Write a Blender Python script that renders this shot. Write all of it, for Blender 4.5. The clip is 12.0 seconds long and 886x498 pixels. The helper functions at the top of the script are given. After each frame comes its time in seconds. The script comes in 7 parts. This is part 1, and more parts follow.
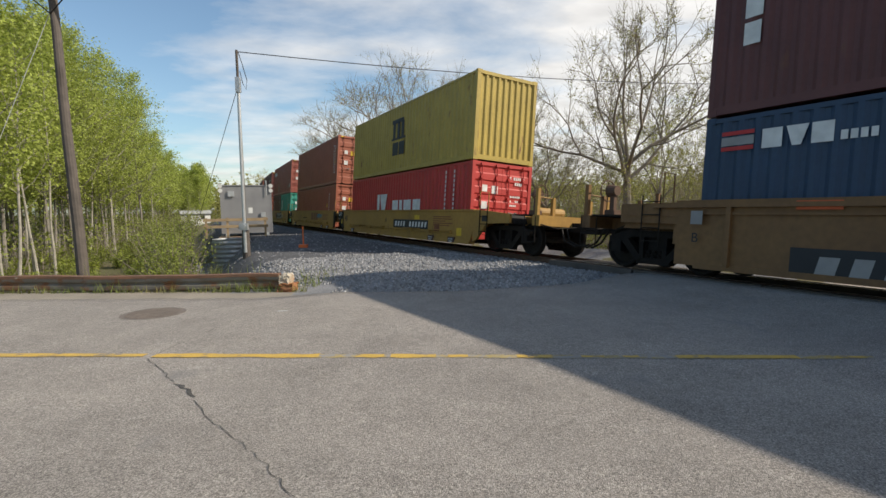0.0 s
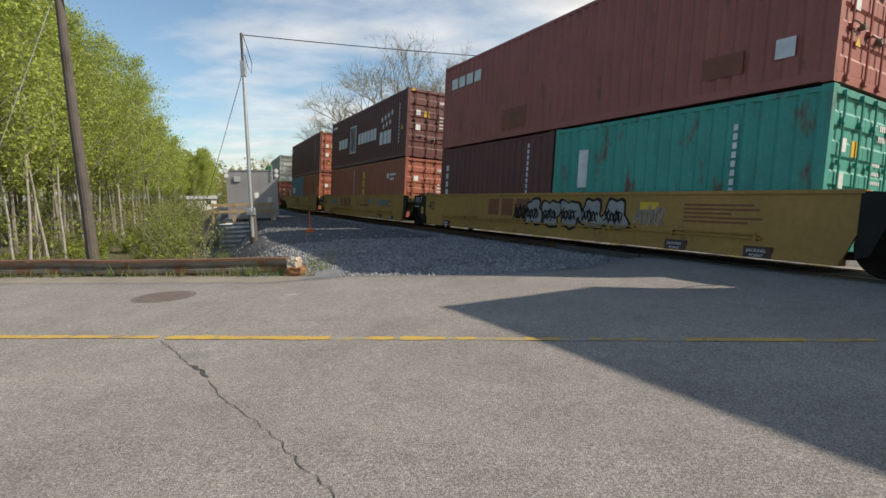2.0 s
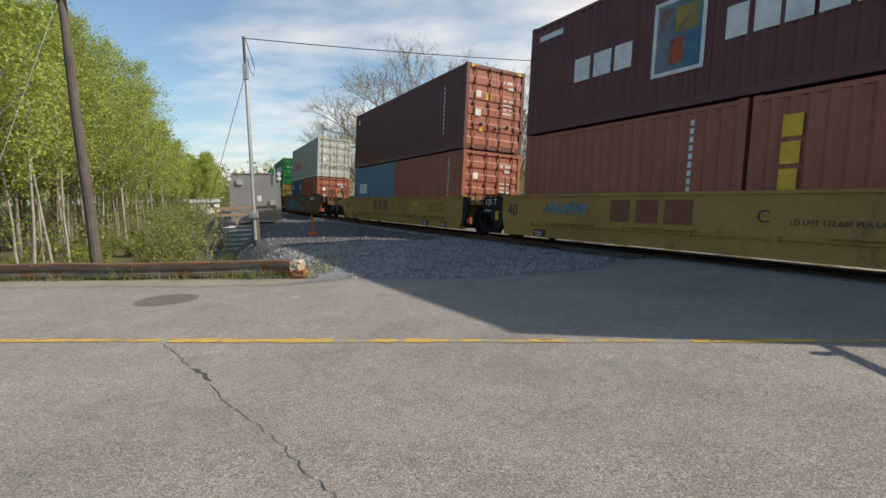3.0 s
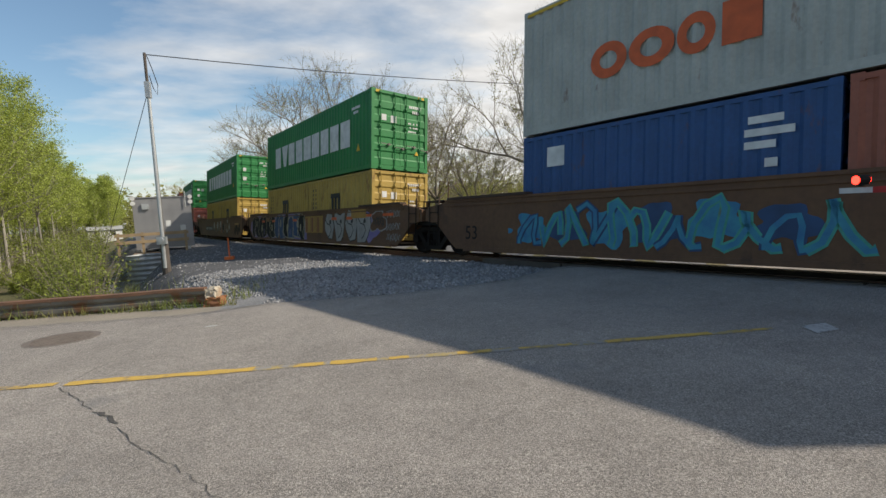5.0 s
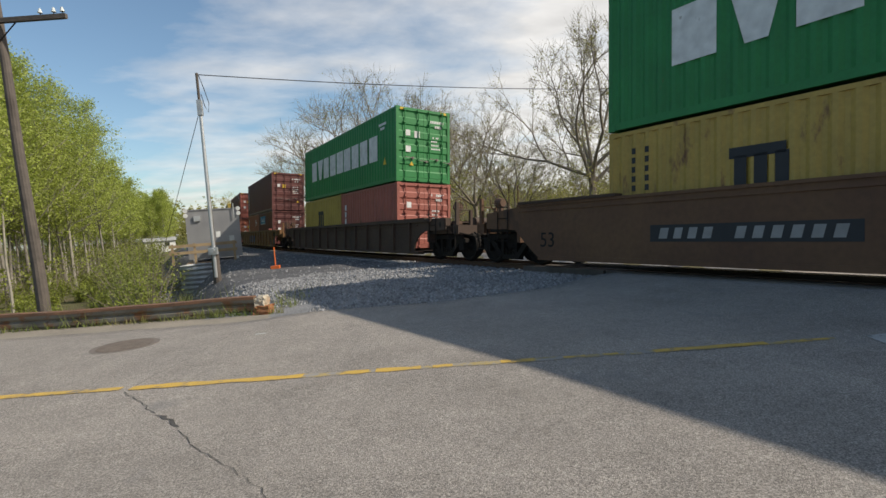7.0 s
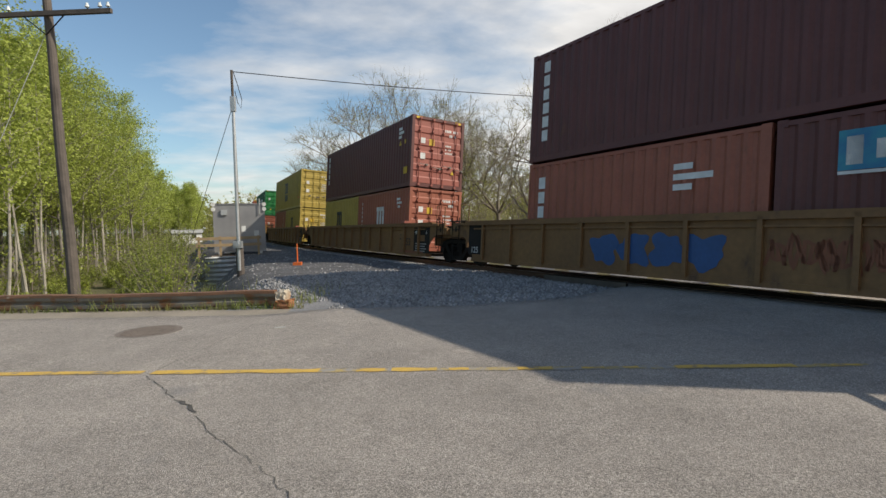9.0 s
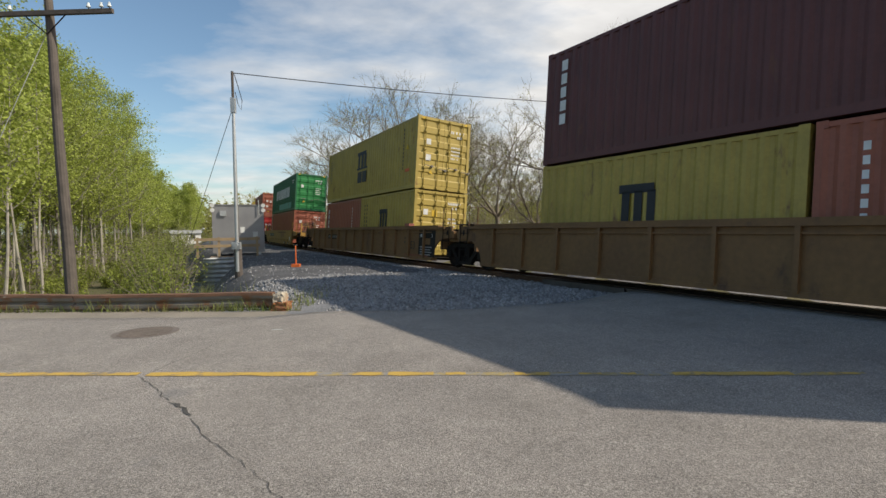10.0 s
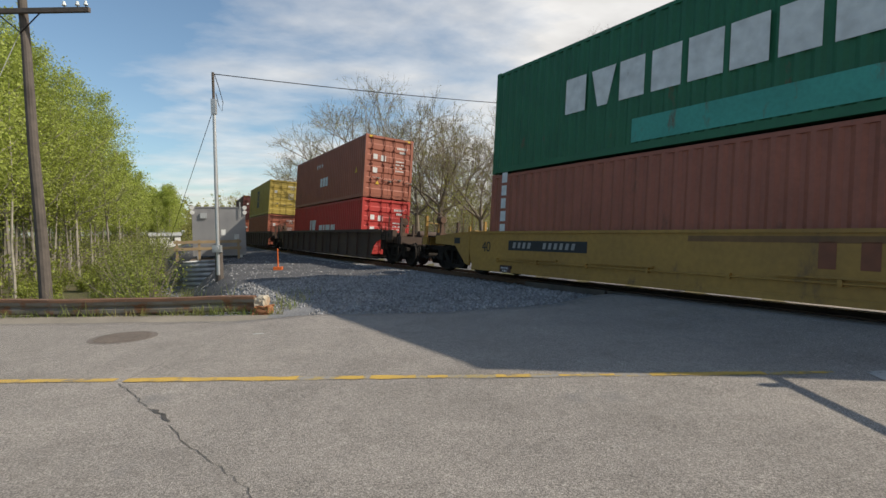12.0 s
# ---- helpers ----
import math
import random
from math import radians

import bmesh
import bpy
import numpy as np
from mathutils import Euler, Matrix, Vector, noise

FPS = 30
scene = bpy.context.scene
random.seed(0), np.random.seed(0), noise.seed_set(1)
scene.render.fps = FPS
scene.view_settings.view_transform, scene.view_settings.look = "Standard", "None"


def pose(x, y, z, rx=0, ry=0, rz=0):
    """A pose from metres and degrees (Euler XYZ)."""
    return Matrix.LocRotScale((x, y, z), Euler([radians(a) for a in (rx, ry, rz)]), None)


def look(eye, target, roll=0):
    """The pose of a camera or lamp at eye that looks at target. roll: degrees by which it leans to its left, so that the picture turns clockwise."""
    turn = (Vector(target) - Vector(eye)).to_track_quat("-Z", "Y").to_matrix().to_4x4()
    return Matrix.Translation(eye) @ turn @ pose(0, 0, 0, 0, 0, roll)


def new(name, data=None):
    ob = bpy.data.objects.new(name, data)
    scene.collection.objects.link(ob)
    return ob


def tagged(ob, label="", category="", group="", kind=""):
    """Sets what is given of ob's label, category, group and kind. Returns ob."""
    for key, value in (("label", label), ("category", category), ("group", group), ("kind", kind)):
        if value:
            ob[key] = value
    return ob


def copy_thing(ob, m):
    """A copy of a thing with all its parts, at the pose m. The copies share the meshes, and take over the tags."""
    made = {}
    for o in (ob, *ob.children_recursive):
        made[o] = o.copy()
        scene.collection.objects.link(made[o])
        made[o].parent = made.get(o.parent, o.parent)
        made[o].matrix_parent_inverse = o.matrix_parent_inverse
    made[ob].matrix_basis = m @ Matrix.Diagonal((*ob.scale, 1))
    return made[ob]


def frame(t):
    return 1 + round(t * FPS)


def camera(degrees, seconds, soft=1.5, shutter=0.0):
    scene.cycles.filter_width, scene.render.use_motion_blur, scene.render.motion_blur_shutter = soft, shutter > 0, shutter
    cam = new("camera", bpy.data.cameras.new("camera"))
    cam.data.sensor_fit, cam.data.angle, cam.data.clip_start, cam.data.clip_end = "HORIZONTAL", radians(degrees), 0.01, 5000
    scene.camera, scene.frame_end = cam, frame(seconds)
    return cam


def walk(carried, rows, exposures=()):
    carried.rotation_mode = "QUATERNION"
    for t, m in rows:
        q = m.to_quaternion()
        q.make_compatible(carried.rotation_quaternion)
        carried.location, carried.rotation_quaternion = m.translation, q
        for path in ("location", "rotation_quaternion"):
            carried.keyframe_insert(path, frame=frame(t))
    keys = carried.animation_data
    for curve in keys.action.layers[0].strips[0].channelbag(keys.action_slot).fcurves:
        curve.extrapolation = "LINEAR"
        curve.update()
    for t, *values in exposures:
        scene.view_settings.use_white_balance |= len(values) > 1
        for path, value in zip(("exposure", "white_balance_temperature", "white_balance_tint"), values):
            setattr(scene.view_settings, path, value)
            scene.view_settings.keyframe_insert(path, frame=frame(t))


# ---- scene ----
cam = camera(84.48, 12.0)
PATH = [
    (0, pose(0.046, 0.032, 1.516, 85.10, 0.97, -4.51)),
    (0.5, pose(0.027, 0.027, 1.514, 83.97, 0.54, -5.09)),
    (1, pose(0.003, 0.018, 1.504, 83.37, -0.36, -5.06)),
    (1.5, pose(0.011, 0.020, 1.492, 83.16, 0.60, -4.97)),
    (2, pose(0.009, 0.021, 1.498, 83.37, 1.05, -3.90)),
    (2.5, pose(0.010, 0.018, 1.496, 83.46, 0.51, -3.23)),
    (3, pose(0.001, 0.061, 1.485, 83.65, 1.35, -3.62)),
    (3.2, pose(0.009, 0.065, 1.486, 83.88, 2.19, -3.87)),
    (4.8, pose(0.019, 0.005, 1.491, 84.66, 1.51, -11.89)),
    (5, pose(0.024, 0.008, 1.490, 85.23, 3.24, -12.48)),
    (5.5, pose(0.024, -0.005, 1.505, 86.02, 3.20, -12.83)),
    (6, pose(-0.008, -0.021, 1.510, 87.05, 3.54, -9.22)),
    (6.5, pose(-0.036, -0.038, 1.511, 86.73, 3.39, -8.55)),
    (7, pose(-0.015, -0.024, 1.514, 86.36, 4.16, -7.97)),
    (7.2, pose(0.009, -0.022, 1.501, 86.09, 3.66, -7.57)),
    (8.8, pose(-0.028, -0.037, 1.458, 87.33, 1.42, -6.22)),
    (9, pose(-0.031, -0.011, 1.480, 87.12, 1.43, -5.41)),
    (9.5, pose(-0.024, -0.007, 1.491, 87.52, 1.01, -4.22)),
    (10, pose(-0.020, -0.002, 1.492, 87.46, 0.85, -5.50)),
    (10.5, pose(-0.023, -0.002, 1.489, 87.57, 1.07, -5.95)),
    (11, pose(0.001, -0.036, 1.506, 87.46, 1.93, -6.30)),
    (11.5, pose(-0.004, -0.031, 1.512, 87.70, 0.38, -6.79)),
    (12, pose(-0.002, -0.040, 1.508, 87.69, 0.86, -7.38)),
]
walk(cam, PATH, [(0, 0.24, 6950, 10), (3.2, 0.24, 6950, 10), (5, 0.14, 6950, 10), (12, 0.13, 6950, 10)])


# ---- world, sun ----
SUN_DIR = Vector((7.7, -1.95, 5.86)).normalized()      # towards the sun
world = bpy.data.worlds.new("world")
scene.world = world
world.use_nodes = True
wn, wl = world.node_tree.nodes, world.node_tree.links
sky = wn.new("ShaderNodeTexSky")
sky.sky_type, sky.sun_disc = "NISHITA", False
sky.sun_elevation = math.asin(SUN_DIR.z)
sky.sun_rotation = math.atan2(SUN_DIR.x, SUN_DIR.y)
sky.dust_density, sky.ozone_density = 1.2, 1.4
background = wn["Background"]
background.inputs["Strength"].default_value = 0.104


def clouds():
    """Thin high cloud over the sky, thicker towards the east, on a flat layer."""
    tc = wn.new("ShaderNodeTexCoord")
    sep = wn.new("ShaderNodeSeparateXYZ")
    wl.new(tc.outputs["Generated"], sep.inputs[0])
    lift = wn.new("ShaderNodeMath"); lift.operation = "ADD"; lift.inputs[1].default_value = 0.12
    wl.new(sep.outputs["Z"], lift.inputs[0])
    top = wn.new("ShaderNodeMath"); top.operation = "MAXIMUM"; top.inputs[1].default_value = 0.05
    wl.new(lift.outputs[0], top.inputs[0])
    flat = wn.new("ShaderNodeCombineXYZ")
    for axis in ("X", "Y"):
        d = wn.new("ShaderNodeMath"); d.operation = "DIVIDE"
        wl.new(sep.outputs[axis], d.inputs[0]); wl.new(top.outputs[0], d.inputs[1])
        wl.new(d.outputs[0], flat.inputs[axis])
    mapping = wn.new("ShaderNodeMapping")
    mapping.inputs["Rotation"].default_value = (0, 0, radians(-35))
    mapping.inputs["Scale"].default_value = (0.7, 1.0, 1)
    wl.new(flat.outputs[0], mapping.inputs[0])
    n = wn.new("ShaderNodeTexNoise")
    n.inputs["Scale"].default_value, n.inputs["Detail"].default_value = 1.5, 10
    n.inputs["Roughness"].default_value, n.inputs["Distortion"].default_value = 0.56, 0.15
    wl.new(mapping.outputs[0], n.inputs["Vector"])
    east = wn.new("ShaderNodeMath"); east.operation = "MULTIPLY_ADD"
    east.inputs[1].default_value, east.inputs[2].default_value = 0.46, 0.15
    wl.new(sep.outputs["X"], east.inputs[0])
    s = wn.new("ShaderNodeMath"); s.operation = "ADD"
    low = wn.new("ShaderNodeMath"); low.operation = "MULTIPLY_ADD"; low.inputs[1].default_value = -0.5
    wl.new(sep.outputs["Z"], low.inputs[0]); wl.new(east.outputs[0], low.inputs[2])
    wl.new(n.outputs["Fac"], s.inputs[0]); wl.new(low.outputs[0], s.inputs[1])
    ramp = wn.new("ShaderNodeMapRange")
    ramp.inputs["From Min"].default_value, ramp.inputs["From Max"].default_value = 0.36, 0.70
    ramp.inputs["To Max"].default_value = 0.93
    wl.new(s.outputs[0], ramp.inputs["Value"])
    n2 = wn.new("ShaderNodeTexNoise")
    n2.inputs["Scale"].default_value, n2.inputs["Detail"].default_value = 5.5, 7
    wl.new(mapping.outputs[0], n2.inputs["Vector"])
    tone = wn.new("ShaderNodeMapRange")
    tone.inputs["From Min"].default_value, tone.inputs["From Max"].default_value = 0.3, 0.7
    tone.inputs["To Min"].default_value, tone.inputs["To Max"].default_value = 6.8, 8.7
    wl.new(n2.outputs["Fac"], tone.inputs["Value"])
    white = wn.new("ShaderNodeVectorMath"); white.operation = "SCALE"
    white.inputs[0].default_value = (0.97, 0.98, 1.0)
    wl.new(tone.outputs[0], white.inputs["Scale"])
    mix = wn.new("ShaderNodeMix"); mix.data_type = "RGBA"
    wl.new(ramp.outputs["Result"], mix.inputs["Factor"])
    clear = wn.new("ShaderNodeVectorMath"); clear.operation = "MULTIPLY"
    clear.inputs[1].default_value = (1.14, 1.30, 1.34)
    wl.new(sky.outputs[0], clear.inputs[0])
    wl.new(clear.outputs[0], mix.inputs["A"]); wl.new(white.outputs[0], mix.inputs["B"])
    wl.new(mix.outputs["Result"], background.inputs["Color"])


clouds()
sun_data = bpy.data.lights.new("sun", "SUN")
sun_data.energy, sun_data.angle, sun_data.color = 4.3, radians(0.6), (1.0, 0.93, 0.82)
sun = new("sun", sun_data)
sun.matrix_world = look(SUN_DIR * 60, (0, 0, 0))


# ---- materials ----
def material(name, c1, c2=None, scale=3.0, rough=0.7, bump=0.1, bump_scale=40.0, metal=0.0, stain=None, stain_scale=1.2,
             stain_at=0.62, streak=1.0, fine=None, spread=0.0):
    """Two noises of colour, a stain colour in patches, and a fine relief. streak > 1 draws the patches out downwards."""
    m = bpy.data.materials.new(name)
    m.use_nodes = True
    n, l = m.node_tree.nodes, m.node_tree.links
    b = n["Principled BSDF"]
    b.inputs["Roughness"].default_value, b.inputs["Metallic"].default_value = rough, metal
    tc = n.new("ShaderNodeTexCoord")
    c2 = c2 or tuple(v * 0.72 for v in c1)
    a = n.new("ShaderNodeTexNoise")
    a.inputs["Scale"].default_value, a.inputs["Detail"].default_value = scale, 6
    l.new(tc.outputs["Object"], a.inputs["Vector"])
    mr = n.new("ShaderNodeMapRange")
    mr.inputs["From Min"].default_value, mr.inputs["From Max"].default_value = 0.3, 0.7
    l.new(a.outputs["Fac"], mr.inputs["Value"])
    mix = n.new("ShaderNodeMix"); mix.data_type = "RGBA"
    mix.inputs["A"].default_value, mix.inputs["B"].default_value = (*c1, 1), (*c2, 1)
    l.new(mr.outputs["Result"], mix.inputs["Factor"])
    out = mix.outputs["Result"]
    for fine in (fine if isinstance(fine, list) else [fine] if fine else []):
        f = n.new("ShaderNodeTexNoise")
        f.inputs["Scale"].default_value, f.inputs["Detail"].default_value = fine[0], 3
        l.new(tc.outputs["Object"], f.inputs["Vector"])
        fr = n.new("ShaderNodeMapRange")
        fr.inputs["From Min"].default_value, fr.inputs["From Max"].default_value = 0.3, 0.7
        fr.inputs["To Min"].default_value, fr.inputs["To Max"].default_value = 1 - fine[1], 1 + fine[1]
        l.new(f.outputs["Fac"], fr.inputs["Value"])
        sc = n.new("ShaderNodeVectorMath"); sc.operation = "SCALE"
        l.new(out, sc.inputs[0]); l.new(fr.outputs["Result"], sc.inputs["Scale"])
        out = sc.outputs[0]
    if spread:
        oi = n.new("ShaderNodeNewGeometry")
        sr = n.new("ShaderNodeMapRange")
        sr.inputs["To Min"].default_value, sr.inputs["To Max"].default_value = 1 - spread, 1 + spread
        l.new(oi.outputs["Random Per Island"], sr.inputs["Value"])
        sc = n.new("ShaderNodeVectorMath"); sc.operation = "SCALE"
        l.new(out, sc.inputs[0]); l.new(sr.outputs["Result"], sc.inputs["Scale"])
        out = sc.outputs[0]
    if stain:
        mp = n.new("ShaderNodeMapping")
        mp.inputs["Scale"].default_value = (1, 1, 1 / streak)
        l.new(tc.outputs["Object"], mp.inputs[0])
        s = n.new("ShaderNodeTexNoise")
        s.inputs["Scale"].default_value, s.inputs["Detail"].default_value, s.inputs["Roughness"].default_value = stain_scale, 8, 0.65
        l.new(mp.outputs[0], s.inputs["Vector"])
        sr = n.new("ShaderNodeMapRange")
        sr.inputs["From Min"].default_value, sr.inputs["From Max"].default_value = stain_at, stain_at + 0.1
        l.new(s.outputs["Fac"], sr.inputs["Value"])
        m2 = n.new("ShaderNodeMix"); m2.data_type = "RGBA"
        m2.inputs["B"].default_value = (*stain, 1)
        l.new(out, m2.inputs["A"]); l.new(sr.outputs["Result"], m2.inputs["Factor"])
        out = m2.outputs["Result"]
    l.new(out, b.inputs["Base Color"])
    if bump:
        g = n.new("ShaderNodeTexNoise")
        g.inputs["Scale"].default_value, g.inputs["Detail"].default_value = bump_scale, 4
        l.new(tc.outputs["Object"], g.inputs["Vector"])
        bp = n.new("ShaderNodeBump")
        bp.inputs["Strength"].default_value, bp.inputs["Distance"].default_value = bump, 0.02
        l.new(g.outputs["Fac"], bp.inputs["Height"])
        l.new(bp.outputs[0], b.inputs["Normal"])
    return m


def glow(name, c, strength):
    m = bpy.data.materials.new(name)
    m.use_nodes = True
    b = m.node_tree.nodes["Principled BSDF"]
    b.inputs["Base Color"].default_value = (*c, 1)
    b.inputs["Emission Color"].default_value = (*c, 1)
    b.inputs["Emission Strength"].default_value = strength
    return m


RUST = (0.13, 0.05, 0.025)


def paint(name, c, rough=0.55, at=0.66, stain=RUST):
    c = tuple(v * 0.82 for v in c)
    return material(name, c, tuple(v * 0.8 for v in c), 1.3, rough, 0.06, 25, 0, stain, 2.4, at, 3.0, (14.0, 0.08))


PAINT = {
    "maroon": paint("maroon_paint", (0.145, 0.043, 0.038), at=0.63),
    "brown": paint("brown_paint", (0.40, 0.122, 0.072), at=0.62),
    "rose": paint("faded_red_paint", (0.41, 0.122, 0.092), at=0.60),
    "red": paint("red_paint", (0.56, 0.040, 0.034), at=0.63),
    "olive": paint("ochre_yellow_paint", (0.51, 0.375, 0.078), at=0.61),
    "tan": paint("weathered_yellow_paint", (0.53, 0.355, 0.075), at=0.585),
    "green": paint("green_paint", (0.014, 0.245, 0.060), at=0.68),
    "darkgreen": paint("dark_green_paint", (0.011, 0.15, 0.063), at=0.64),
    "teal": paint("teal_paint", (0.050, 0.38, 0.30), at=0.575),
    "navy": paint("navy_paint", (0.022, 0.060, 0.125), at=0.64),
    "blue": paint("blue_paint", (0.020, 0.095, 0.28), at=0.62),
    "paleblue": paint("pale_blue_paint", (0.12, 0.25, 0.36), at=0.60),
    "white": paint("grey_white_paint", (0.52, 0.54, 0.50), at=0.64),
}
CAR_YELLOW = material("car_yellow_paint", (0.37, 0.205, 0.040), (0.28, 0.155, 0.035), 0.8, 0.6, 0.06, 20, 0, (0.16, 0.09, 0.035), 1.6, 0.60, 2.0, (9, 0.1))
CAR_BROWN = material("car_rusty_brown", (0.14, 0.07, 0.032), (0.10, 0.046, 0.024), 0.8, 0.7, 0.08, 20, 0, (0.07, 0.035, 0.02), 1.6, 0.58, 2.0, (9, 0.12))
CAR_TAN = material("car_dull_tan", (0.205, 0.105, 0.036), (0.15, 0.074, 0.028), 0.8, 0.65, 0.08, 20, 0, (0.09, 0.045, 0.022), 1.6, 0.58, 2.0, (9, 0.12))
CAR_DARK = material("car_dark_rust", (0.075, 0.045, 0.03), (0.05, 0.03, 0.022), 0.8, 0.75, 0.08, 20, 0, (0.03, 0.02, 0.015), 1.6, 0.58, 2.0, (9, 0.12))
JACKBOX = material("red_brown_grime", (0.085, 0.045, 0.035), None, 3, 0.8, 0.1, 30)
BLACK = material("grimy_black", (0.022, 0.020, 0.018), (0.014, 0.013, 0.012), 3, 0.7, 0.1, 30)
GRIME = material("truck_grime", (0.022, 0.018, 0.015), (0.012, 0.010, 0.009), 4, 0.8, 0.2, 30)
for m in (BLACK, GRIME):
    m.node_tree.nodes["Principled BSDF"].inputs["Specular IOR Level"].default_value = 0.2
TREAD = material("worn_steel", (0.42, 0.40, 0.37), None, 8, 0.3, 0.03, 60, 1.0)
RAIL_RUST = material("rail_rust", (0.12, 0.065, 0.04), None, 6, 0.75, 0.1, 60)
CULVERT = material("dull_galvanised_steel", (0.34, 0.37, 0.39), (0.25, 0.27, 0.29), 3, 0.55, 0.06, 30, 0.4)
STEEL = material("galvanised_steel", (0.50, 0.52, 0.53), (0.40, 0.42, 0.43), 5, 0.42, 0.04, 40, 0.55)
SHED = material("shed_aluminium", (0.30, 0.30, 0.305), (0.245, 0.245, 0.255), 1.2, 0.45, 0.03, 20, 0.35)
WHITE = material("white_marking", (0.72, 0.73, 0.72), None, 4, 0.6, 0.03, 30, 0, (0.35, 0.33, 0.3), 5, 0.64)
INK = material("dark_marking", (0.017, 0.018, 0.022), None, 4, 0.6, 0.03, 30)
YELLOW = material("yellow_marking", (0.70, 0.45, 0.03), None, 4, 0.6, 0.03, 30)
ORANGE = material("orange_marking", (0.66, 0.12, 0.03), None, 4, 0.6, 0.03, 30)
LIGHTBLUE = material("sprayed_blue", (0.03, 0.26, 0.34), (0.02, 0.14, 0.30), 4, 0.6, 0.03, 30)
VIOLET = material("sprayed_violet", (0.24, 0.19, 0.34), (0.12, 0.10, 0.30), 2, 0.6, 0.03, 30)
SILVER = material("sprayed_silver", (0.30, 0.295, 0.29), (0.21, 0.205, 0.20), 3, 0.5, 0.03, 30)
RUSTMARK = material("brown_red_marking", (0.22, 0.07, 0.03), None, 4, 0.6, 0.03, 30)
REDSIGN = material("red_marking", (0.5, 0.03, 0.03), None, 4, 0.6, 0.03, 30)
ASPHALT = material("worn_asphalt", (0.318, 0.288, 0.258), (0.268, 0.243, 0.219), 0.35, 0.9, 0.65, 190, 0, (0.215, 0.206, 0.197), 0.8, 0.60, 1.0, [(110, 0.45), (62, 0.2), (9, 0.07), (1.6, 0.09), (0.5, 0.08)])


def aggregate(m, scale, spread):
    """Single stones in the paving, each of its own tone."""
    n, l = m.node_tree.nodes, m.node_tree.links
    base = n["Principled BSDF"].inputs["Base Color"]
    old = base.links[0].from_socket
    tc, v = n.new("ShaderNodeTexCoord"), n.new("ShaderNodeTexVoronoi")
    v.inputs["Scale"].default_value = scale
    l.new(tc.outputs["Object"], v.inputs["Vector"])
    sep = n.new("ShaderNodeSeparateColor")
    l.new(v.outputs["Color"], sep.inputs[0])
    mr = n.new("ShaderNodeMapRange")
    mr.inputs["To Min"].default_value, mr.inputs["To Max"].default_value = 1 - spread, 1 + spread
    l.new(sep.outputs[0], mr.inputs["Value"])
    sc = n.new("ShaderNodeVectorMath"); sc.operation = "SCALE"
    l.new(old, sc.inputs[0]); l.new(mr.outputs["Result"], sc.inputs["Scale"])
    l.new(sc.outputs[0], base)


aggregate(ASPHALT, 120, 0.33)
CREAM = material("sprayed_cream", (0.40, 0.36, 0.22), (0.30, 0.28, 0.19), 3, 0.6, 0.03, 30)
SPRAYBLUE = material("sprayed_deep_blue", (0.02, 0.07, 0.18), (0.012, 0.035, 0.09), 2, 0.6, 0.03, 30)
RAILCAP = material("rusted_rail_cap", (0.20, 0.10, 0.055), (0.13, 0.075, 0.05), 4, 0.85, 0.3, 40, 0, (0.27, 0.22, 0.17), 6, 0.6)
SAND = material("sandy_shoulder", (0.30, 0.265, 0.215), (0.22, 0.195, 0.16), 1.2, 0.95, 0.5, 70, fine=(90, 0.3))
ROADYELLOW = material("worn_road_yellow", (0.58, 0.37, 0.07), (0.47, 0.32, 0.09), 3, 0.8, 0.4, 110, 0, (0.19, 0.175, 0.15), 7, 0.55, 1.0, (120, 0.25))
ROADFAINT = material("nearly_gone_road_yellow", (0.42, 0.31, 0.11), (0.34, 0.27, 0.12), 3, 0.85, 0.4, 110, 0, (0.275, 0.262, 0.243), 9, 0.44, 1.0, (120, 0.25))
ROADWHITE = material("worn_road_white", (0.50, 0.50, 0.48), (0.4, 0.4, 0.39), 3, 0.8, 0.4, 110, 0, (0.18, 0.175, 0.165), 7, 0.52, 1.0, (120, 0.25))
CRACK = material("crack_dirt", (0.045, 0.042, 0.038), (0.09, 0.085, 0.08), 8, 0.95, 0.3, 60)
GRAVEL = material("crushed_stone", (0.24, 0.24, 0.245), (0.165, 0.167, 0.172), 1.1, 0.9, 1.0, 26, fine=(30, 0.45))
STONE = material("loose_stone", (0.285, 0.285, 0.29), (0.20, 0.203, 0.21), 0.8, 0.9, 0.2, 60, spread=0.42)
CINDER = material("dark_fine_stone", (0.105, 0.105, 0.11), (0.07, 0.07, 0.075), 1.1, 0.95, 0.8, 50, fine=(60, 0.4))
FLOOR = material("forest_floor", (0.13, 0.105, 0.055), (0.085, 0.095, 0.035), 0.7, 0.95, 0.8, 12, fine=(16, 0.35))
BARK_GREY = material("grey_bark", (0.26, 0.24, 0.21), (0.15, 0.135, 0.12), 4, 0.9, 0.4, 20)
BARK_WHITE = material("birch_bark", (0.36, 0.34, 0.29), (0.22, 0.20, 0.17), 3, 0.8, 0.2, 20, 0, (0.06, 0.05, 0.045), 5, 0.60)
POLEWOOD = material("old_pole_wood", (0.115, 0.096, 0.084), (0.070, 0.060, 0.053), 3, 0.9, 0.5, 14, 0, (0.05, 0.04, 0.035), 3, 0.6, 8.0)
LUMBER = material("weathered_lumber", (0.36, 0.26, 0.15), (0.26, 0.19, 0.115), 3, 0.85, 0.2, 20)
RAILWOOD = material("guardrail_rust_steel", (0.14, 0.12, 0.09), (0.19, 0.18, 0.155), 2.5, 0.8, 0.2, 30, 0, (0.19, 0.09, 0.04), 3, 0.5)
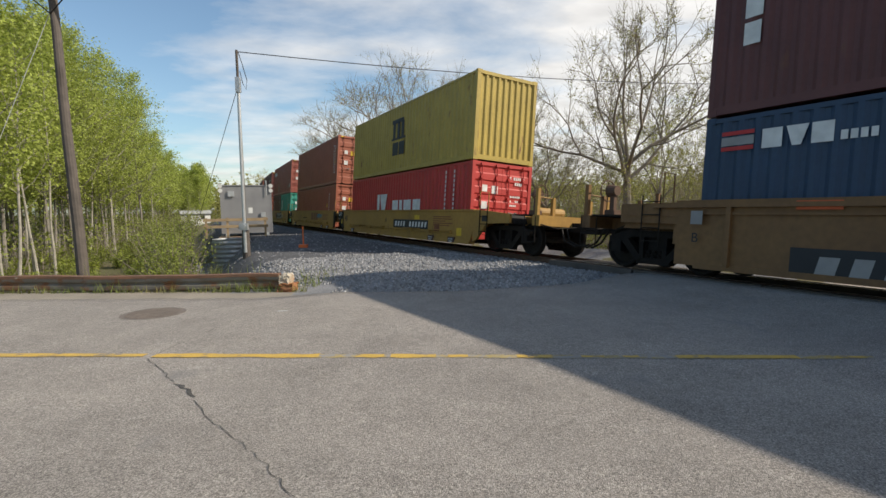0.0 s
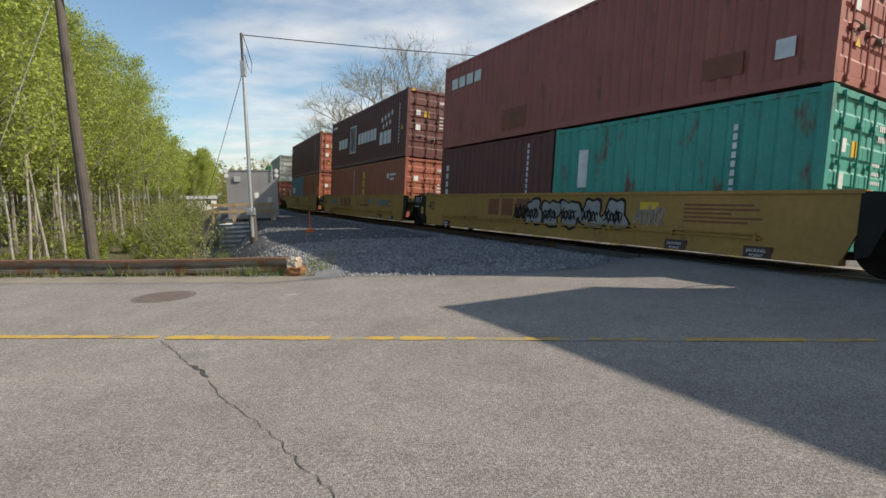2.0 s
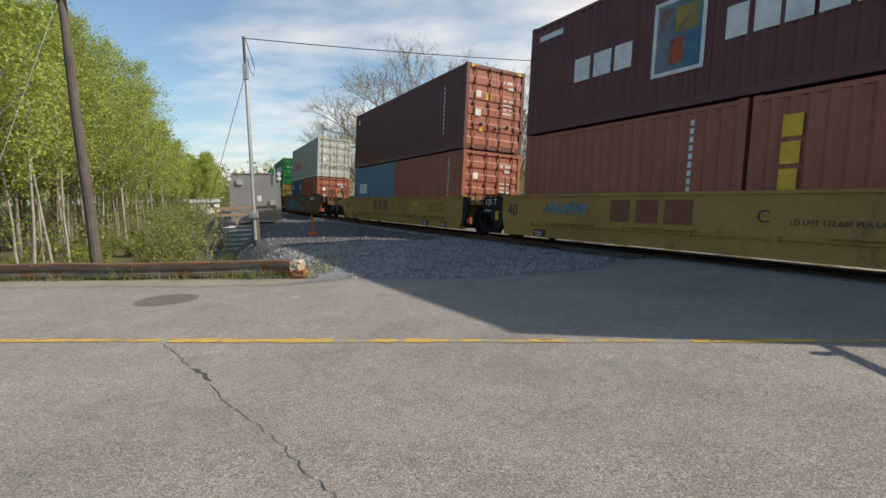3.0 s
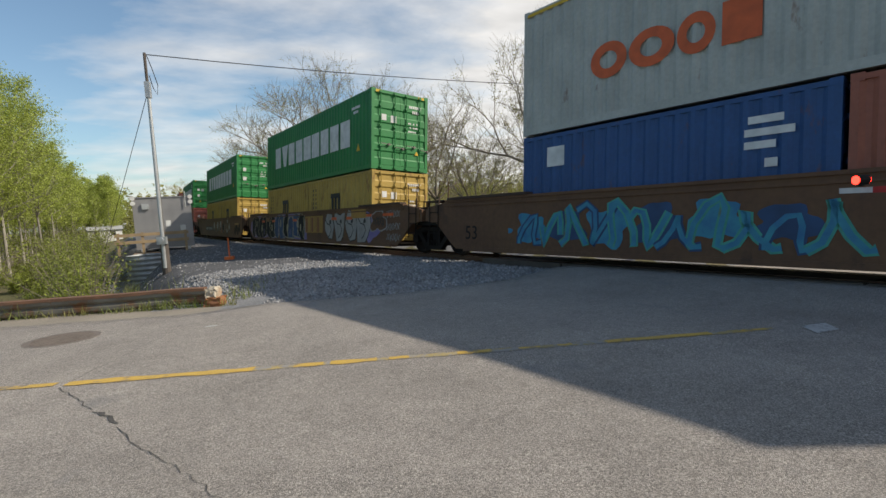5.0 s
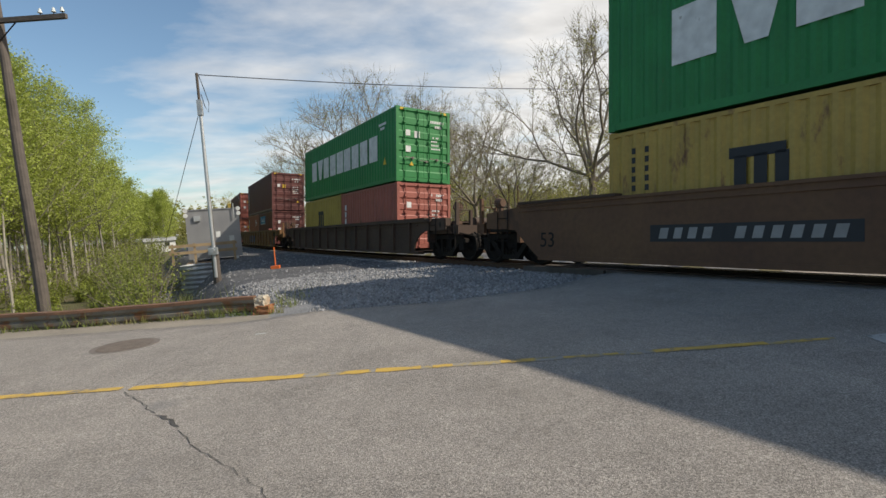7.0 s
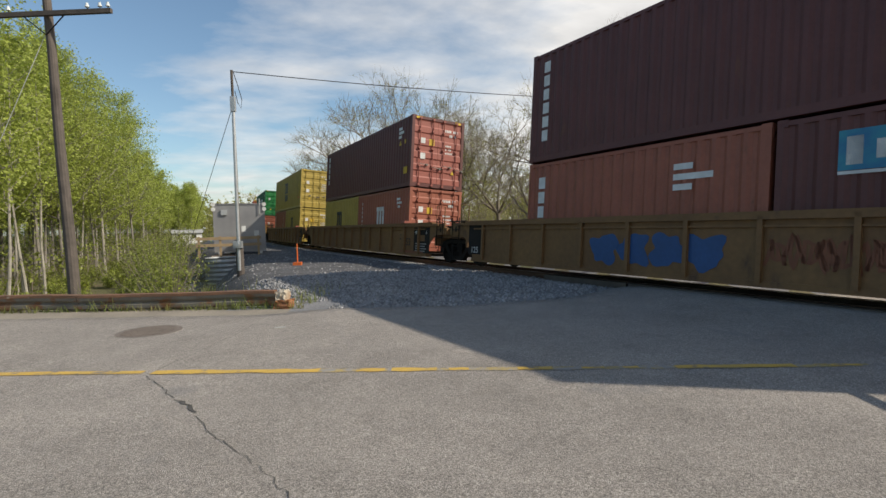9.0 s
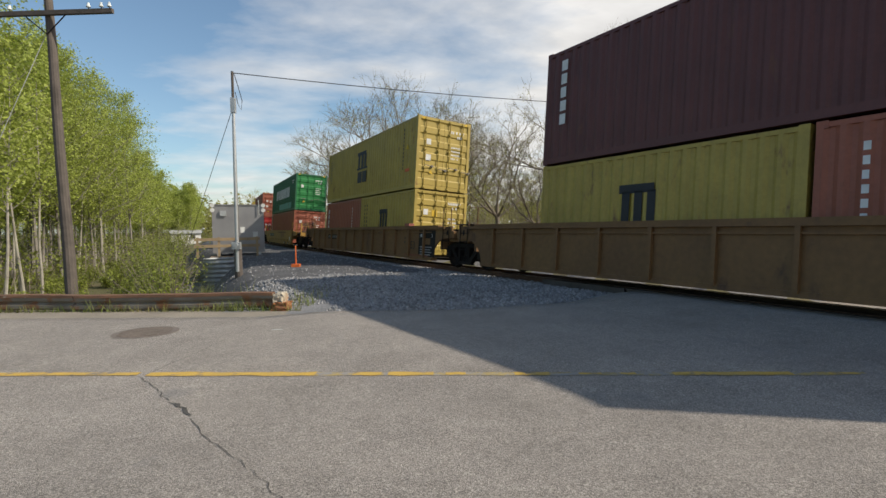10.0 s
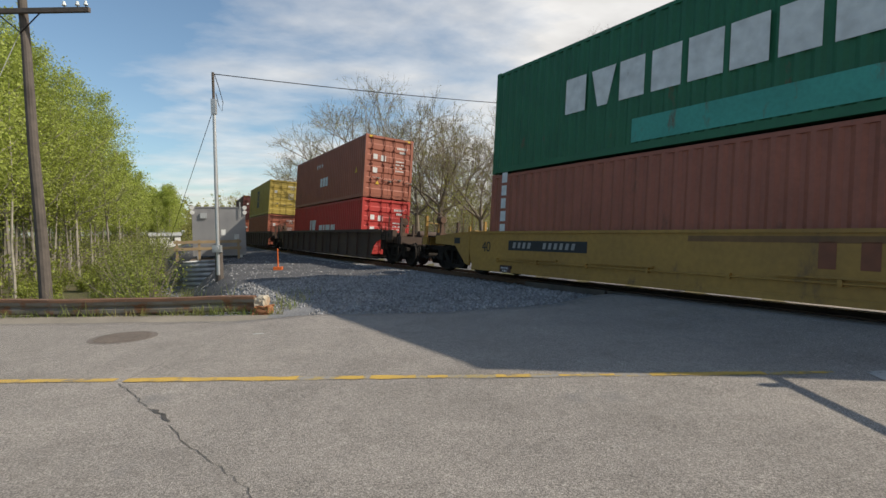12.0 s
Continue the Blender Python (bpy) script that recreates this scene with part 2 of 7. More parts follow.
CONCRETE = material("rough_concrete", (0.46, 0.41, 0.33), (0.30, 0.24, 0.17), 4, 0.9, 0.5, 25, 0, (0.40, 0.15, 0.06), 4, 0.5)
RUSTLUMP = material("orange_rust", (0.36, 0.15, 0.06), (0.22, 0.10, 0.05), 5, 0.9, 0.6, 30)
IRON = material("cast_iron", (0.20, 0.165, 0.14), (0.13, 0.11, 0.095), 8, 0.7, 0.4, 60)
PLASTIC_ORANGE = material("orange_plastic", (0.75, 0.16, 0.03), None, 5, 0.5, 0.05, 30)
GLASSWHITE = material("pale_glass", (0.75, 0.80, 0.80), None, 5, 0.15, 0.0, 30)


def leaf_material(name, c1, c2):
    m = material(name, c1, c2, 0.9, 0.6, 0, spread=0.35)
    b = m.node_tree.nodes["Principled BSDF"]
    l = m.node_tree.links
    t = m.node_tree.nodes.new("ShaderNodeBsdfTranslucent")
    mix = m.node_tree.nodes.new("ShaderNodeMixShader")
    mix.inputs[0].default_value = 0.45
    l.new(b.inputs["Base Color"].links[0].from_socket, t.inputs["Color"])
    l.new(b.outputs[0], mix.inputs[1]); l.new(t.outputs[0], mix.inputs[2])
    l.new(mix.outputs[0], m.node_tree.nodes["Material Output"].inputs["Surface"])
    return m


LEAF_SPRING = leaf_material("spring_leaves", (0.40, 0.455, 0.095), (0.30, 0.365, 0.08))
LEAF_PALE = leaf_material("budding_leaves", (0.33, 0.33, 0.085), (0.25, 0.24, 0.08))
LEAF_YELLOW = leaf_material("yellow_green_leaves", (0.46, 0.46, 0.06), (0.34, 0.38, 0.05))
LEAF_BUSH = leaf_material("bush_leaves", (0.29, 0.34, 0.05), (0.17, 0.20, 0.045))
GRASS = leaf_material("grass_blades", (0.17, 0.24, 0.05), (0.26, 0.24, 0.10))
TWIG = material("twig_bark", (0.27, 0.23, 0.185), (0.18, 0.15, 0.12), 3, 0.9, 0.2, 20)


# ---- mesh helpers ----
def box(bm, x0, x1, y0, y1, z0, z1):
    v = [bm.verts.new((x, y, z)) for z in (z0, z1) for x, y in ((x0, y0), (x1, y0), (x1, y1), (x0, y1))]
    for f in ((3, 2, 1, 0), (4, 5, 6, 7), (0, 1, 5, 4), (1, 2, 6, 5), (2, 3, 7, 6), (3, 0, 4, 7)):
        bm.faces.new([v[i] for i in f])
    return v


def prism(bm, outline, axis, lo, hi):
    """An outline of (a, b) pairs drawn out along axis: x (a=y, b=z), y (a=x, b=z) or z (a=x, b=y)."""
    def at(a, b, c):
        return {"x": (c, a, b), "y": (a, c, b), "z": (a, b, c)}[axis]
    v0 = [bm.verts.new(at(a, b, lo)) for a, b in outline]
    v1 = [bm.verts.new(at(a, b, hi)) for a, b in outline]
    bm.faces.new(v0[::-1]); bm.faces.new(v1)
    n = len(outline)
    for i in range(n):
        bm.faces.new((v0[i], v0[(i + 1) % n], v1[(i + 1) % n], v1[i]))


def tube(bm, pts, r, seg=6, r_end=None, caps=True):
    """A round bar through points, tapering from r to r_end."""
    pts = [Vector(p) for p in pts]
    r_end = r if r_end is None else r_end
    rings = []
    for i, p in enumerate(pts):
        d = (pts[min(i + 1, len(pts) - 1)] - pts[max(i - 1, 0)]).normalized()
        side = d.cross(Vector((0, 0, 1)) if abs(d.z) < 0.9 else Vector((1, 0, 0))).normalized()
        up = d.cross(side)
        rr = r + (r_end - r) * i / max(len(pts) - 1, 1)
        rings.append([bm.verts.new(p + rr * (math.cos(t) * side + math.sin(t) * up)) for t in (2 * math.pi * k / seg for k in range(seg))])
    for a, b in zip(rings, rings[1:]):
        for k in range(seg):
            bm.faces.new((a[k], a[(k + 1) % seg], b[(k + 1) % seg], b[k]))
    if caps:
        bm.faces.new(rings[0][::-1]); bm.faces.new(rings[-1])


def mesh_of(name, bm, mat, smooth=False):
    bmesh.ops.recalc_face_normals(bm, faces=bm.faces[:])
    me = bpy.data.meshes.new(name)
    bm.to_mesh(me)
    bm.free()
    me.materials.append(mat)
    if smooth:
        for p in me.polygons:
            p.use_smooth = True
    return me


def part(name, bm, mat, parent, label="", smooth=False):
    """Links a bmesh, or a mesh that is shared, as one mesh object under a thing or a part."""
    ob = new(name, bm if isinstance(bm, bpy.types.Mesh) else mesh_of(name, bm, mat, smooth))
    ob.parent = parent
    return tagged(ob, label)


def thing(name, label, category, group="", m=None, kind=""):
    ob = new(name)
    if m is not None:
        ob.matrix_basis = m
    return tagged(ob, label, category, group, kind)


def setting(name, bm, mat, label, category, kind="structure", smooth=False):
    return tagged(new(name, mesh_of(name, bm, mat, smooth)), label, category, "", kind)


# ---- the track's line: an arc of about 578 m, banked towards its inside ----
CANT, ARC_R, HEAD0, TURN = 4.65, 578.75, 25.43, -0.099
ARC_C = Vector((4.961 + ARC_R * math.cos(radians(HEAD0)), 10.355 + ARC_R * math.sin(radians(HEAD0))))
TRACK_Z = 0.03


def on_track(a, lateral=0.0, z=0.0, cant=CANT):
    """The pose on the track at arc length a; lateral and z in the banked frame, y away along the line."""
    h = radians(HEAD0 + TURN * a)
    r = ARC_R - 0.966
    p = ARC_C - r * Vector((math.cos(h), math.sin(h)))
    return pose(p.x, p.y, TRACK_Z, 0, cant, math.degrees(h)) @ Matrix.Translation((lateral, 0, z))


def lateral_of(x, y):
    """How far a place lies from the track's middle; the road's side is negative."""
    return ARC_R - 0.966 - math.hypot(ARC_C.x - x, ARC_C.y - y)


def along_of(x, y):
    h = math.degrees(math.atan2(ARC_C.y - y, ARC_C.x - x))
    return (h - HEAD0) / TURN


# ---- ground ----
def smooth(lo, hi, v):
    t = min(max((v - lo) / (hi - lo), 0), 1)
    return t * t * (3 - 2 * t)


ROAD_DIR = Vector((0.990, -0.141))
ROAD_N = Vector((0.141, 0.990))
ROAD_0 = Vector((-2.63, 5.17))          # on the yellow line


def road_uv(x, y):
    d = Vector((x, y)) - ROAD_0
    return d.dot(ROAD_DIR), d.dot(ROAD_N)


def road_at(u, w):
    p = ROAD_0 + ROAD_DIR * u + ROAD_N * w
    return p.x, p.y


def banked(lat):
    """Height of the plane of the rails."""
    return TRACK_Z - min(max(lat, -1.9), 2.4) * math.tan(radians(CANT))


def ground_z(x, y):
    u, w = road_uv(x, y)
    lat = lateral_of(x, y)
    z = -0.03
    off = smooth(4.3, 6.5, w) if w > 0 else 0.0
    edge = -7.0 + 0.9 * smooth(17, 23, y) * (1 - smooth(34, 40, y))
    z -= 1.5 * smooth(edge, edge - 2.5, lat) * off
    z -= 0.5 * smooth(2.6, 7.0, lat)
    z -= (1.45 + z) * smooth(3.2, 1.4, math.hypot(x + 10.4, y - 26.2)) * off
    near = smooth(-3.0, -1.5, lat) * (1 - smooth(1.9, 3.2, lat))
    offroad = min(smooth(4.3, 5.2, w) + smooth(-6.5, -7.5, w), 1)
    z += near * (banked(lat) - 0.19 + 0.03) if offroad > 0.5 else near * (banked(lat) - 0.10)
    if offroad > 0.5 and abs(lat) > 2:
        z += 0.05 * noise.noise((x * 0.7, y * 0.7, 0))
    return z


def build_ground():
    xs = [-900, -300, -120, -70] + [-46 + 0.8 * i for i in range(112)] + [60, 90, 150, 400, 1200]
    ys = [-700, -200, -60, -25] + [-12 + 0.8 * i for i in range(90)] + [75, 95, 130, 200, 400, 1500]
    bm = bmesh.new()
    grid = [[bm.verts.new((x, y, ground_z(x, y))) for x in xs] for y in ys]
    for j in range(len(ys) - 1):
        for i in range(len(xs) - 1):
            bm.faces.new((grid[j][i], grid[j][i + 1], grid[j + 1][i + 1], grid[j + 1][i]))
    setting("ground", bm, FLOOR, "brown leaf-strewn ground with spring weeds", "ground", smooth=True)


def sheet(name, inside, step, x0, x1, y0, y1, lift, mat, label, category):
    """A draped sheet of small quads wherever inside(x, y) holds."""
    bm = bmesh.new()
    verts = {}

    def v(i, j):
        if (i, j) not in verts:
            x, y = x0 + i * step, y0 + j * step
            verts[i, j] = bm.verts.new((x, y, ground_z(x, y) + lift))
        return verts[i, j]
    for j in range(int((y1 - y0) / step)):
        for i in range(int((x1 - x0) / step)):
            if inside(x0 + (i + 0.5) * step, y0 + (j + 0.5) * step):
                bm.faces.new((v(i, j), v(i + 1, j), v(i + 1, j + 1), v(i, j + 1)))
    return setting(name, bm, mat, label, category, smooth=True)


def road_edge(u):
    """Far edge of the paving: straight, then flaring towards the crossing."""
    return 3.35 + 0.60 * smooth(-0.4, 1.0, u) + 0.65 * smooth(2.6, 5.2, u) + 0.8 * smooth(4.8, 7.0, u) + 0.05 * noise.noise((u * 1.7, 3, 0))


def build_road():
    bm = bmesh.new()
    us = [-160, -80, -40, -20] + [-14 + 0.25 * i for i in range(136)] + [24, 30, 45, 80, 140]
    prev = None
    for u in us:
        row = []
        lo, hi = -6.2, road_edge(u)
        for k in range(29):
            w = lo + (hi - lo) * k / 28
            x, y = road_at(u, w)
            lat = lateral_of(x, y)
            crown = 0.05 * (1 - min(abs(w) / 5, 1)) - 0.005
            rise = smooth(-3.6, -1.0, lat)
            row.append(bm.verts.new((x, y, crown * (1 - rise) + rise * (banked(lat) - 0.022))))
        x, y = road_at(u, road_edge(u) + 0.02)
        row.append(bm.verts.new((x, y, -0.12)))
        if prev:
            for k in range(29):
                bm.faces.new((prev[k], row[k], row[k + 1], prev[k + 1]))
        prev = row
    road = setting("road", bm, ASPHALT, "worn grey asphalt road with cracks", "road", smooth=True)

    def flat(name, outline, mat, z=0.052, label=""):
        b = bmesh.new()
        vs = []
        for u, w in outline:
            x, y = road_at(u, w)
            vs.append(b.verts.new((x, y, z - 0.01 * abs(w) - 0.005 + 0.004)))
        b.faces.new(vs)
        part(name, b, mat, road, label)

    rnd = random.Random(4)
    # one broken yellow centre line, worn through in places
    for u0, u1, thin in ((-30, -0.02, 1), (0.08, 1.80, 1.1), (2.18, 2.46, 0.9), (2.53, 2.98, 1), (3.1, 3.3, 0.7), (3.78, 4.12, 0.8), (4.4, 4.62, 0.5), (4.8, 4.95, 0.5),
                         (5.30, 6.42, 0.9), (6.75, 7.02, 0.6)):
        n = max(int((u1 - u0) / 0.12), 4) if u0 > -20 else 60
        top = [(u0 + (u1 - u0) * i / n, thin * (0.055 + 0.014 * rnd.uniform(-1, 1))) for i in range(n + 1)]
        low = [(u0 + (u1 - u0) * i / n, -thin * (0.055 + 0.014 * rnd.uniform(-1, 1))) for i in range(n + 1)]
        flat("yellow_line", low + top[::-1], ROADYELLOW, 0.052, "worn yellow centre line")
    low = [(1.6 + 0.1 * i, -0.05 + 0.016 * rnd.uniform(-1, 1)) for i in range(56)]
    high = [(1.6 + 0.1 * i, 0.05 + 0.016 * rnd.uniform(-1, 1)) for i in range(56)]
    flat("yellow_line", low + high[::-1], ROADFAINT, 0.0495, "almost worn-away yellow centre line")
    flat("white_patch", [(7.35, -0.28), (7.65, -0.2), (7.72, 0.05), (7.4, 0.0)], ROADWHITE)
    flat("white_patch", [(8.0, 0.3), (8.25, 0.34), (8.2, 0.5), (7.95, 0.45)], ROADWHITE)
    flat("white_patch", [(0.45, 2.2), (0.62, 2.22), (0.6, 2.28), (0.46, 2.26)], ROADWHITE)

    def crack(pts, width):
        fine = []
        for (u0, w0), (u1, w1) in zip(pts, pts[1:]):
            n = max(int(math.hypot(u1 - u0, w1 - w0) / 0.06), 1)
            fine += [(u0 + (u1 - u0) * i / n + rnd.uniform(-0.016, 0.016), w0 + (w1 - w0) * i / n + rnd.uniform(-0.016, 0.016)) for i in range(n)]
        left = [(u - width * rnd.uniform(0.2, 1), w) for u, w in fine]
        right = [(u + width * rnd.uniform(0.2, 1), w) for u, w in fine]
        b = bmesh.new()
        rows = []
        for l, r in zip(left, right):
            rows.append([b.verts.new((*road_at(*l), 0.05 - 0.01 * abs(l[1]))), b.verts.new((*road_at(*r), 0.05 - 0.01 * abs(r[1])))])
        for a, c in zip(rows, rows[1:]):
            b.faces.new((a[0], a[1], c[1], c[0]))
        part("crack", b, CRACK, road)
    return road, crack


build_ground()
ROAD, crack = build_road()
sheet("gravel_bed", lambda x, y: road_uv(x, y)[1] > 3.9 and -8.7 + 0.6 * noise.noise((x, y, 2)) < lateral_of(x, y) < 3.2, 0.4, -70, 14, 4, 95, 0.03,
      GRAVEL, "grey crushed-stone ballast beside and under the track", "gravel")


def dark_bed(x, y):
    """Where the older, darker fine stone lies: beyond a curved line past the fresh ballast."""
    return y > 14.9 - 0.55 * (x + 4.0) ** 2 * (x < -4.0) + 1.3 * smooth(-4.0, -2.0, x) + 0.25 * noise.noise((x * 1.3, y * 1.3, 7))


sheet("dark_stone_bed", lambda x, y: dark_bed(x, y) and road_uv(x, y)[1] > 4.6 and -8.6 + 0.6 * noise.noise((x, y, 2)) < lateral_of(x, y) < -1.9, 0.25, -30, 2, 8, 60, 0.036,
      CINDER, "dark fine stone surface beside the track", "gravel")
sheet("sand_shoulder", lambda x, y: 3.2 < road_uv(x, y)[1] < 4.9 + 0.2 * noise.noise((x, y, 5)) and road_uv(x, y)[0] < 0.7, 0.25, -40, 0, 8, 16, 0.028,
      SAND, "sandy dirt shoulder along the road edge", "shoulder")
sheet("far_gravel_bed", lambda x, y: road_uv(x, y)[1] < -6.4 and -3.4 < lateral_of(x, y) < 3.2, 0.5, 4, 40, -40, 6, 0.03,
      GRAVEL, "grey crushed-stone ballast under the track", "gravel")


# ---- track ----
def build_track():
    track = thing("railway_track", "rusty steel rails on timber ties", "railway track", kind="structure")
    for lat in (-0.755, 0.755):
        bm = bmesh.new()
        prev = None
        prof = [(-0.07, -0.17), (-0.07, -0.155), (-0.012, -0.13), (-0.012, -0.045), (-0.036, -0.035), (-0.036, -0.004), (0.036, -0.004), (0.036, -0.035), (0.012, -0.045), (0.012, -0.13), (0.07, -0.155), (0.07, -0.17)]
        for i in range(130):
            m = on_track(-45 + 2.5 * i)
            ring = [bm.verts.new(m @ Vector((lat + x, 0, z))) for x, z in prof]
            if prev:
                for k in range(len(prof)):
                    bm.faces.new((prev[k], prev[(k + 1) % len(prof)], ring[(k + 1) % len(prof)], ring[k]))
            prev = ring
        part("rail", bm, RAIL_RUST, track, "rust-brown steel rail")
        bm = bmesh.new()
        prev = None
        for i in range(130):
            m = on_track(-45 + 2.5 * i)
            ring = [bm.verts.new(m @ Vector((lat + x, 0, 0))) for x in (-0.034, 0.034)]
            if prev:
                bm.faces.new((prev[0], prev[1], ring[1], ring[0]))
            prev = ring
        part("rail_head", bm, TREAD, track, "polished running surface")
    bm = bmesh.new()
    box(bm, -1.3, 1.3, -0.11, 0.11, -0.36, -0.172)
    tie = mesh_of("tie", bm, POLEWOOD)
    for i in range(190):
        a = -30 + 0.55 * i
        x, y = on_track(a).translation[:2]
        if -6.3 < road_uv(x, y)[1] < 4.2:
            continue
        ob = part("tie", tie, None, track)
        ob.matrix_basis = on_track(a)
    # planks of the crossing
    for lat, w in ((-1.12, 0.26), (-0.42, 0.4), (0.02, 0.4), (0.46, 0.4), (1.12, 0.26)):
        for a0 in (-12.0, -9.4, -6.8, -4.2, -1.6, 1.0):
            bm = bmesh.new()
            box(bm, lat - w / 2, lat + w / 2, -1.27, 1.27, -0.2, -0.006)
            ob = part("crossing_plank", bm, POLEWOOD, track)
            ob.matrix_basis = on_track(a0)


build_track()


# ---- containers ----
MESHES = {}


def shared(key, make, mat):
    if key not in MESHES:
        MESHES[key] = mesh_of(key[0], make(), mat)
    return MESHES[key]


def corrugated(length, height, along, depth=0.036, pitch=0.278):
    """A folded sheet in the plane of along ('y' or 'x') and z, its outer folds at 0 and the inner ones at depth."""
    bm = bmesh.new()
    n = max(int(round(length / pitch)), 1)
    p = length / n
    prev = None
    for i in range(n):
        for s, d in ((0.0, 0), (0.26, 0), (0.5, depth), (0.76, depth), (1.0, 0)):
            if i and s == 0.0:
                continue
            c = -length / 2 + (i + s) * p
            at = (d, c) if along == "y" else (c, d)
            row = [bm.verts.new((*at, 0)), bm.verts.new((*at, height))]
            if prev:
                bm.faces.new((prev[0], row[0], row[1], prev[1]))
            prev = row
    return bm


def frame_mesh(L, H):
    bm = bmesh.new()
    for x in (-1, 1):
        box(bm, x * 1.219, x * 1.10, -L / 2, -L / 2 + 0.10, 0.0, H)
        box(bm, x * 1.219, x * 1.10, L / 2 - 0.10, L / 2, 0.0, H)
        box(bm, x * 1.214, x * 1.13, -L / 2 + 0.1, L / 2 - 0.1, 0.02, 0.17)
        box(bm, x * 1.214, x * 1.15, -L / 2 + 0.1, L / 2 - 0.1, H - 0.10, H - 0.02)
    for y in (-1, 1):
        box(bm, -1.1, 1.1, y * (L / 2 - 0.005), y * (L / 2 - 0.09), 0.02, 0.17)
        box(bm, -1.1, 1.1, y * (L / 2 - 0.005), y * (L / 2 - 0.09), H - 0.13, H - 0.02)
    return bm


def roof_mesh(L, H):
    bm = bmesh.new()
    n = int(L / 0.42)
    prev = None
    for i in range(n * 2 + 1):
        y = -L / 2 + 0.1 + (L - 0.2) * i / (n * 2)
        z = H - 0.03 + (0.02 if i % 2 else 0)
        row = [bm.verts.new((-1.16, y, z)), bm.verts.new((1.16, y, z))]
        if prev:
            bm.faces.new((prev[0], prev[1], row[1], row[0]))
        prev = row
    box(bm, -1.12, 1.12, -L / 2 + 0.05, L / 2 - 0.05, 0.14, 0.17)
    return bm


def casting_mesh():
    bm = bmesh.new()
    box(bm, -0.089, 0.089, -0.081, 0.081, 0, 0.118)
    box(bm, -0.091, -0.089, -0.04, 0.04, 0.035, 0.085)
    box(bm, -0.03, 0.03, -0.083, -0.081, 0.035, 0.085)
    return bm


def door_mesh(H):
    """One leaf: a panel pressed into stepped horizontal folds, outer face at y = 0."""
    bm = bmesh.new()
    n = 5
    step = (H - 0.32) / n
    prof = []
    for i in range(n):
        z = 0.18 + i * step
        prof += [(0.0, z), (0.0, z + step * 0.42), (0.03, z + step * 0.52), (0.03, z + step * 0.90)]
    prof += [(0.0, H - 0.14), (0.06, H - 0.14), (0.06, 0.18)]
    prism(bm, [(p, q) for p, q in prof], "x", -0.545, 0.545)
    return bm


def rod_mesh(H):
    bm = bmesh.new()
    tube(bm, [(0, -0.035, 0.06), (0, -0.035, H - 0.05)], 0.019, 6)
    for z in (0.10, H * 0.3, H * 0.55, H * 0.8, H - 0.10):
        box(bm, -0.05, 0.05, -0.06, 0.0, z - 0.04, z + 0.04)
    return bm


def handle_mesh():
    bm = bmesh.new()
    tube(bm, [(0, -0.06, 0), (0.2, -0.075, -0.02), (0.42, -0.06, -0.03)], 0.014, 5)
    box(bm, 0.3, 0.36, -0.08, 0.0, -0.07, 0.02)
    return bm


RODSTEEL = material("lock_rod_steel", (0.24, 0.23, 0.21), (0.16, 0.14, 0.12), 4, 0.6, 0.05, 30, 0.1)
RIDERS = []        # (thing, train coordinate, lateral, height, turn of the box)


def decal(bm, kind, u0, z0, w, h, L):
    """Plain shapes on the road side, u measured from the left end as seen there."""
    x = -1.219 - 0.004
    y1 = L / 2 - u0

    def quad(a0, a1, b0, b1):
        vs = [bm.verts.new((x, y1 - a, z0 + b)) for a, b in ((a0, b0), (a1, b0), (a1, b1), (a0, b1))]
        bm.faces.new(vs)
    if kind == "bar":
        quad(0, w, 0, h)
    elif kind in ("slot", "ring", "gate"):      # plain blocks, some a little narrower
        quad(0, w * {"slot": 0.92, "ring": 1.0, "gate": 0.96}[kind], 0, h)
    elif kind == "legs":               # three stems under a bar, on a foot
        for k in range(3):
            quad(w * (0.1 + 0.3 * k), w * (0.29 + 0.3 * k), h * 0.1, h * 0.85)
        quad(w * 0.02, w * 0.85, h * 0.8, h); quad(0, w, 0, h * 0.1)
    elif kind == "wedge":
        bm.faces.new([bm.verts.new((x, y1 - a * w, z0 + b * h)) for a, b in ((0, 1), (0.3, 0), (0.7, 0), (1, 1))])
    elif kind == "star":
        vs = []
        for k in range(10):
            r = (0.5 if k % 2 == 0 else 0.22)
            t = math.pi / 2 + k * math.pi / 5
            vs.append(bm.verts.new((x, y1 - w / 2 - r * w * math.cos(t), z0 + h / 2 + r * h * math.sin(t))))
        bm.faces.new(vs)
    elif kind == "tri":
        bm.faces.new([bm.verts.new((x, y1 - a * w, z0 + b * h)) for a, b in ((0, 0), (1, 0), (0.5, 1))])
    elif kind == "loop":
        out = [(w / 2 + w / 2 * math.cos(k * math.pi / 12), h / 2 + h / 2 * math.sin(k * math.pi / 12)) for k in range(24)]
        inn = [(w / 2 + w * 0.24 * math.cos(k * math.pi / 12), h / 2 + h * 0.24 * math.sin(k * math.pi / 12)) for k in range(24)]
        vo = [bm.verts.new((x, y1 - a, z0 + b)) for a, b in out]
        vi = [bm.verts.new((x, y1 - a, z0 + b)) for a, b in inn]
        for k in range(24):
            bm.faces.new((vo[k], vo[(k + 1) % 24], vi[(k + 1) % 24], vi[k]))
    elif kind == "disc":
        bm.faces.new([bm.verts.new((x, y1 - w / 2 - w / 2 * math.cos(t), z0 + h / 2 + h / 2 * math.sin(t))) for t in (k * math.pi / 10 for k in range(20))])


def word(shapes, u0, z0, w, h, gap):
    """A row of plain blocks in place of a lettered mark."""
    return [(k, u0 + i * (w + gap), z0, w, h) for i, k in enumerate(shapes)]


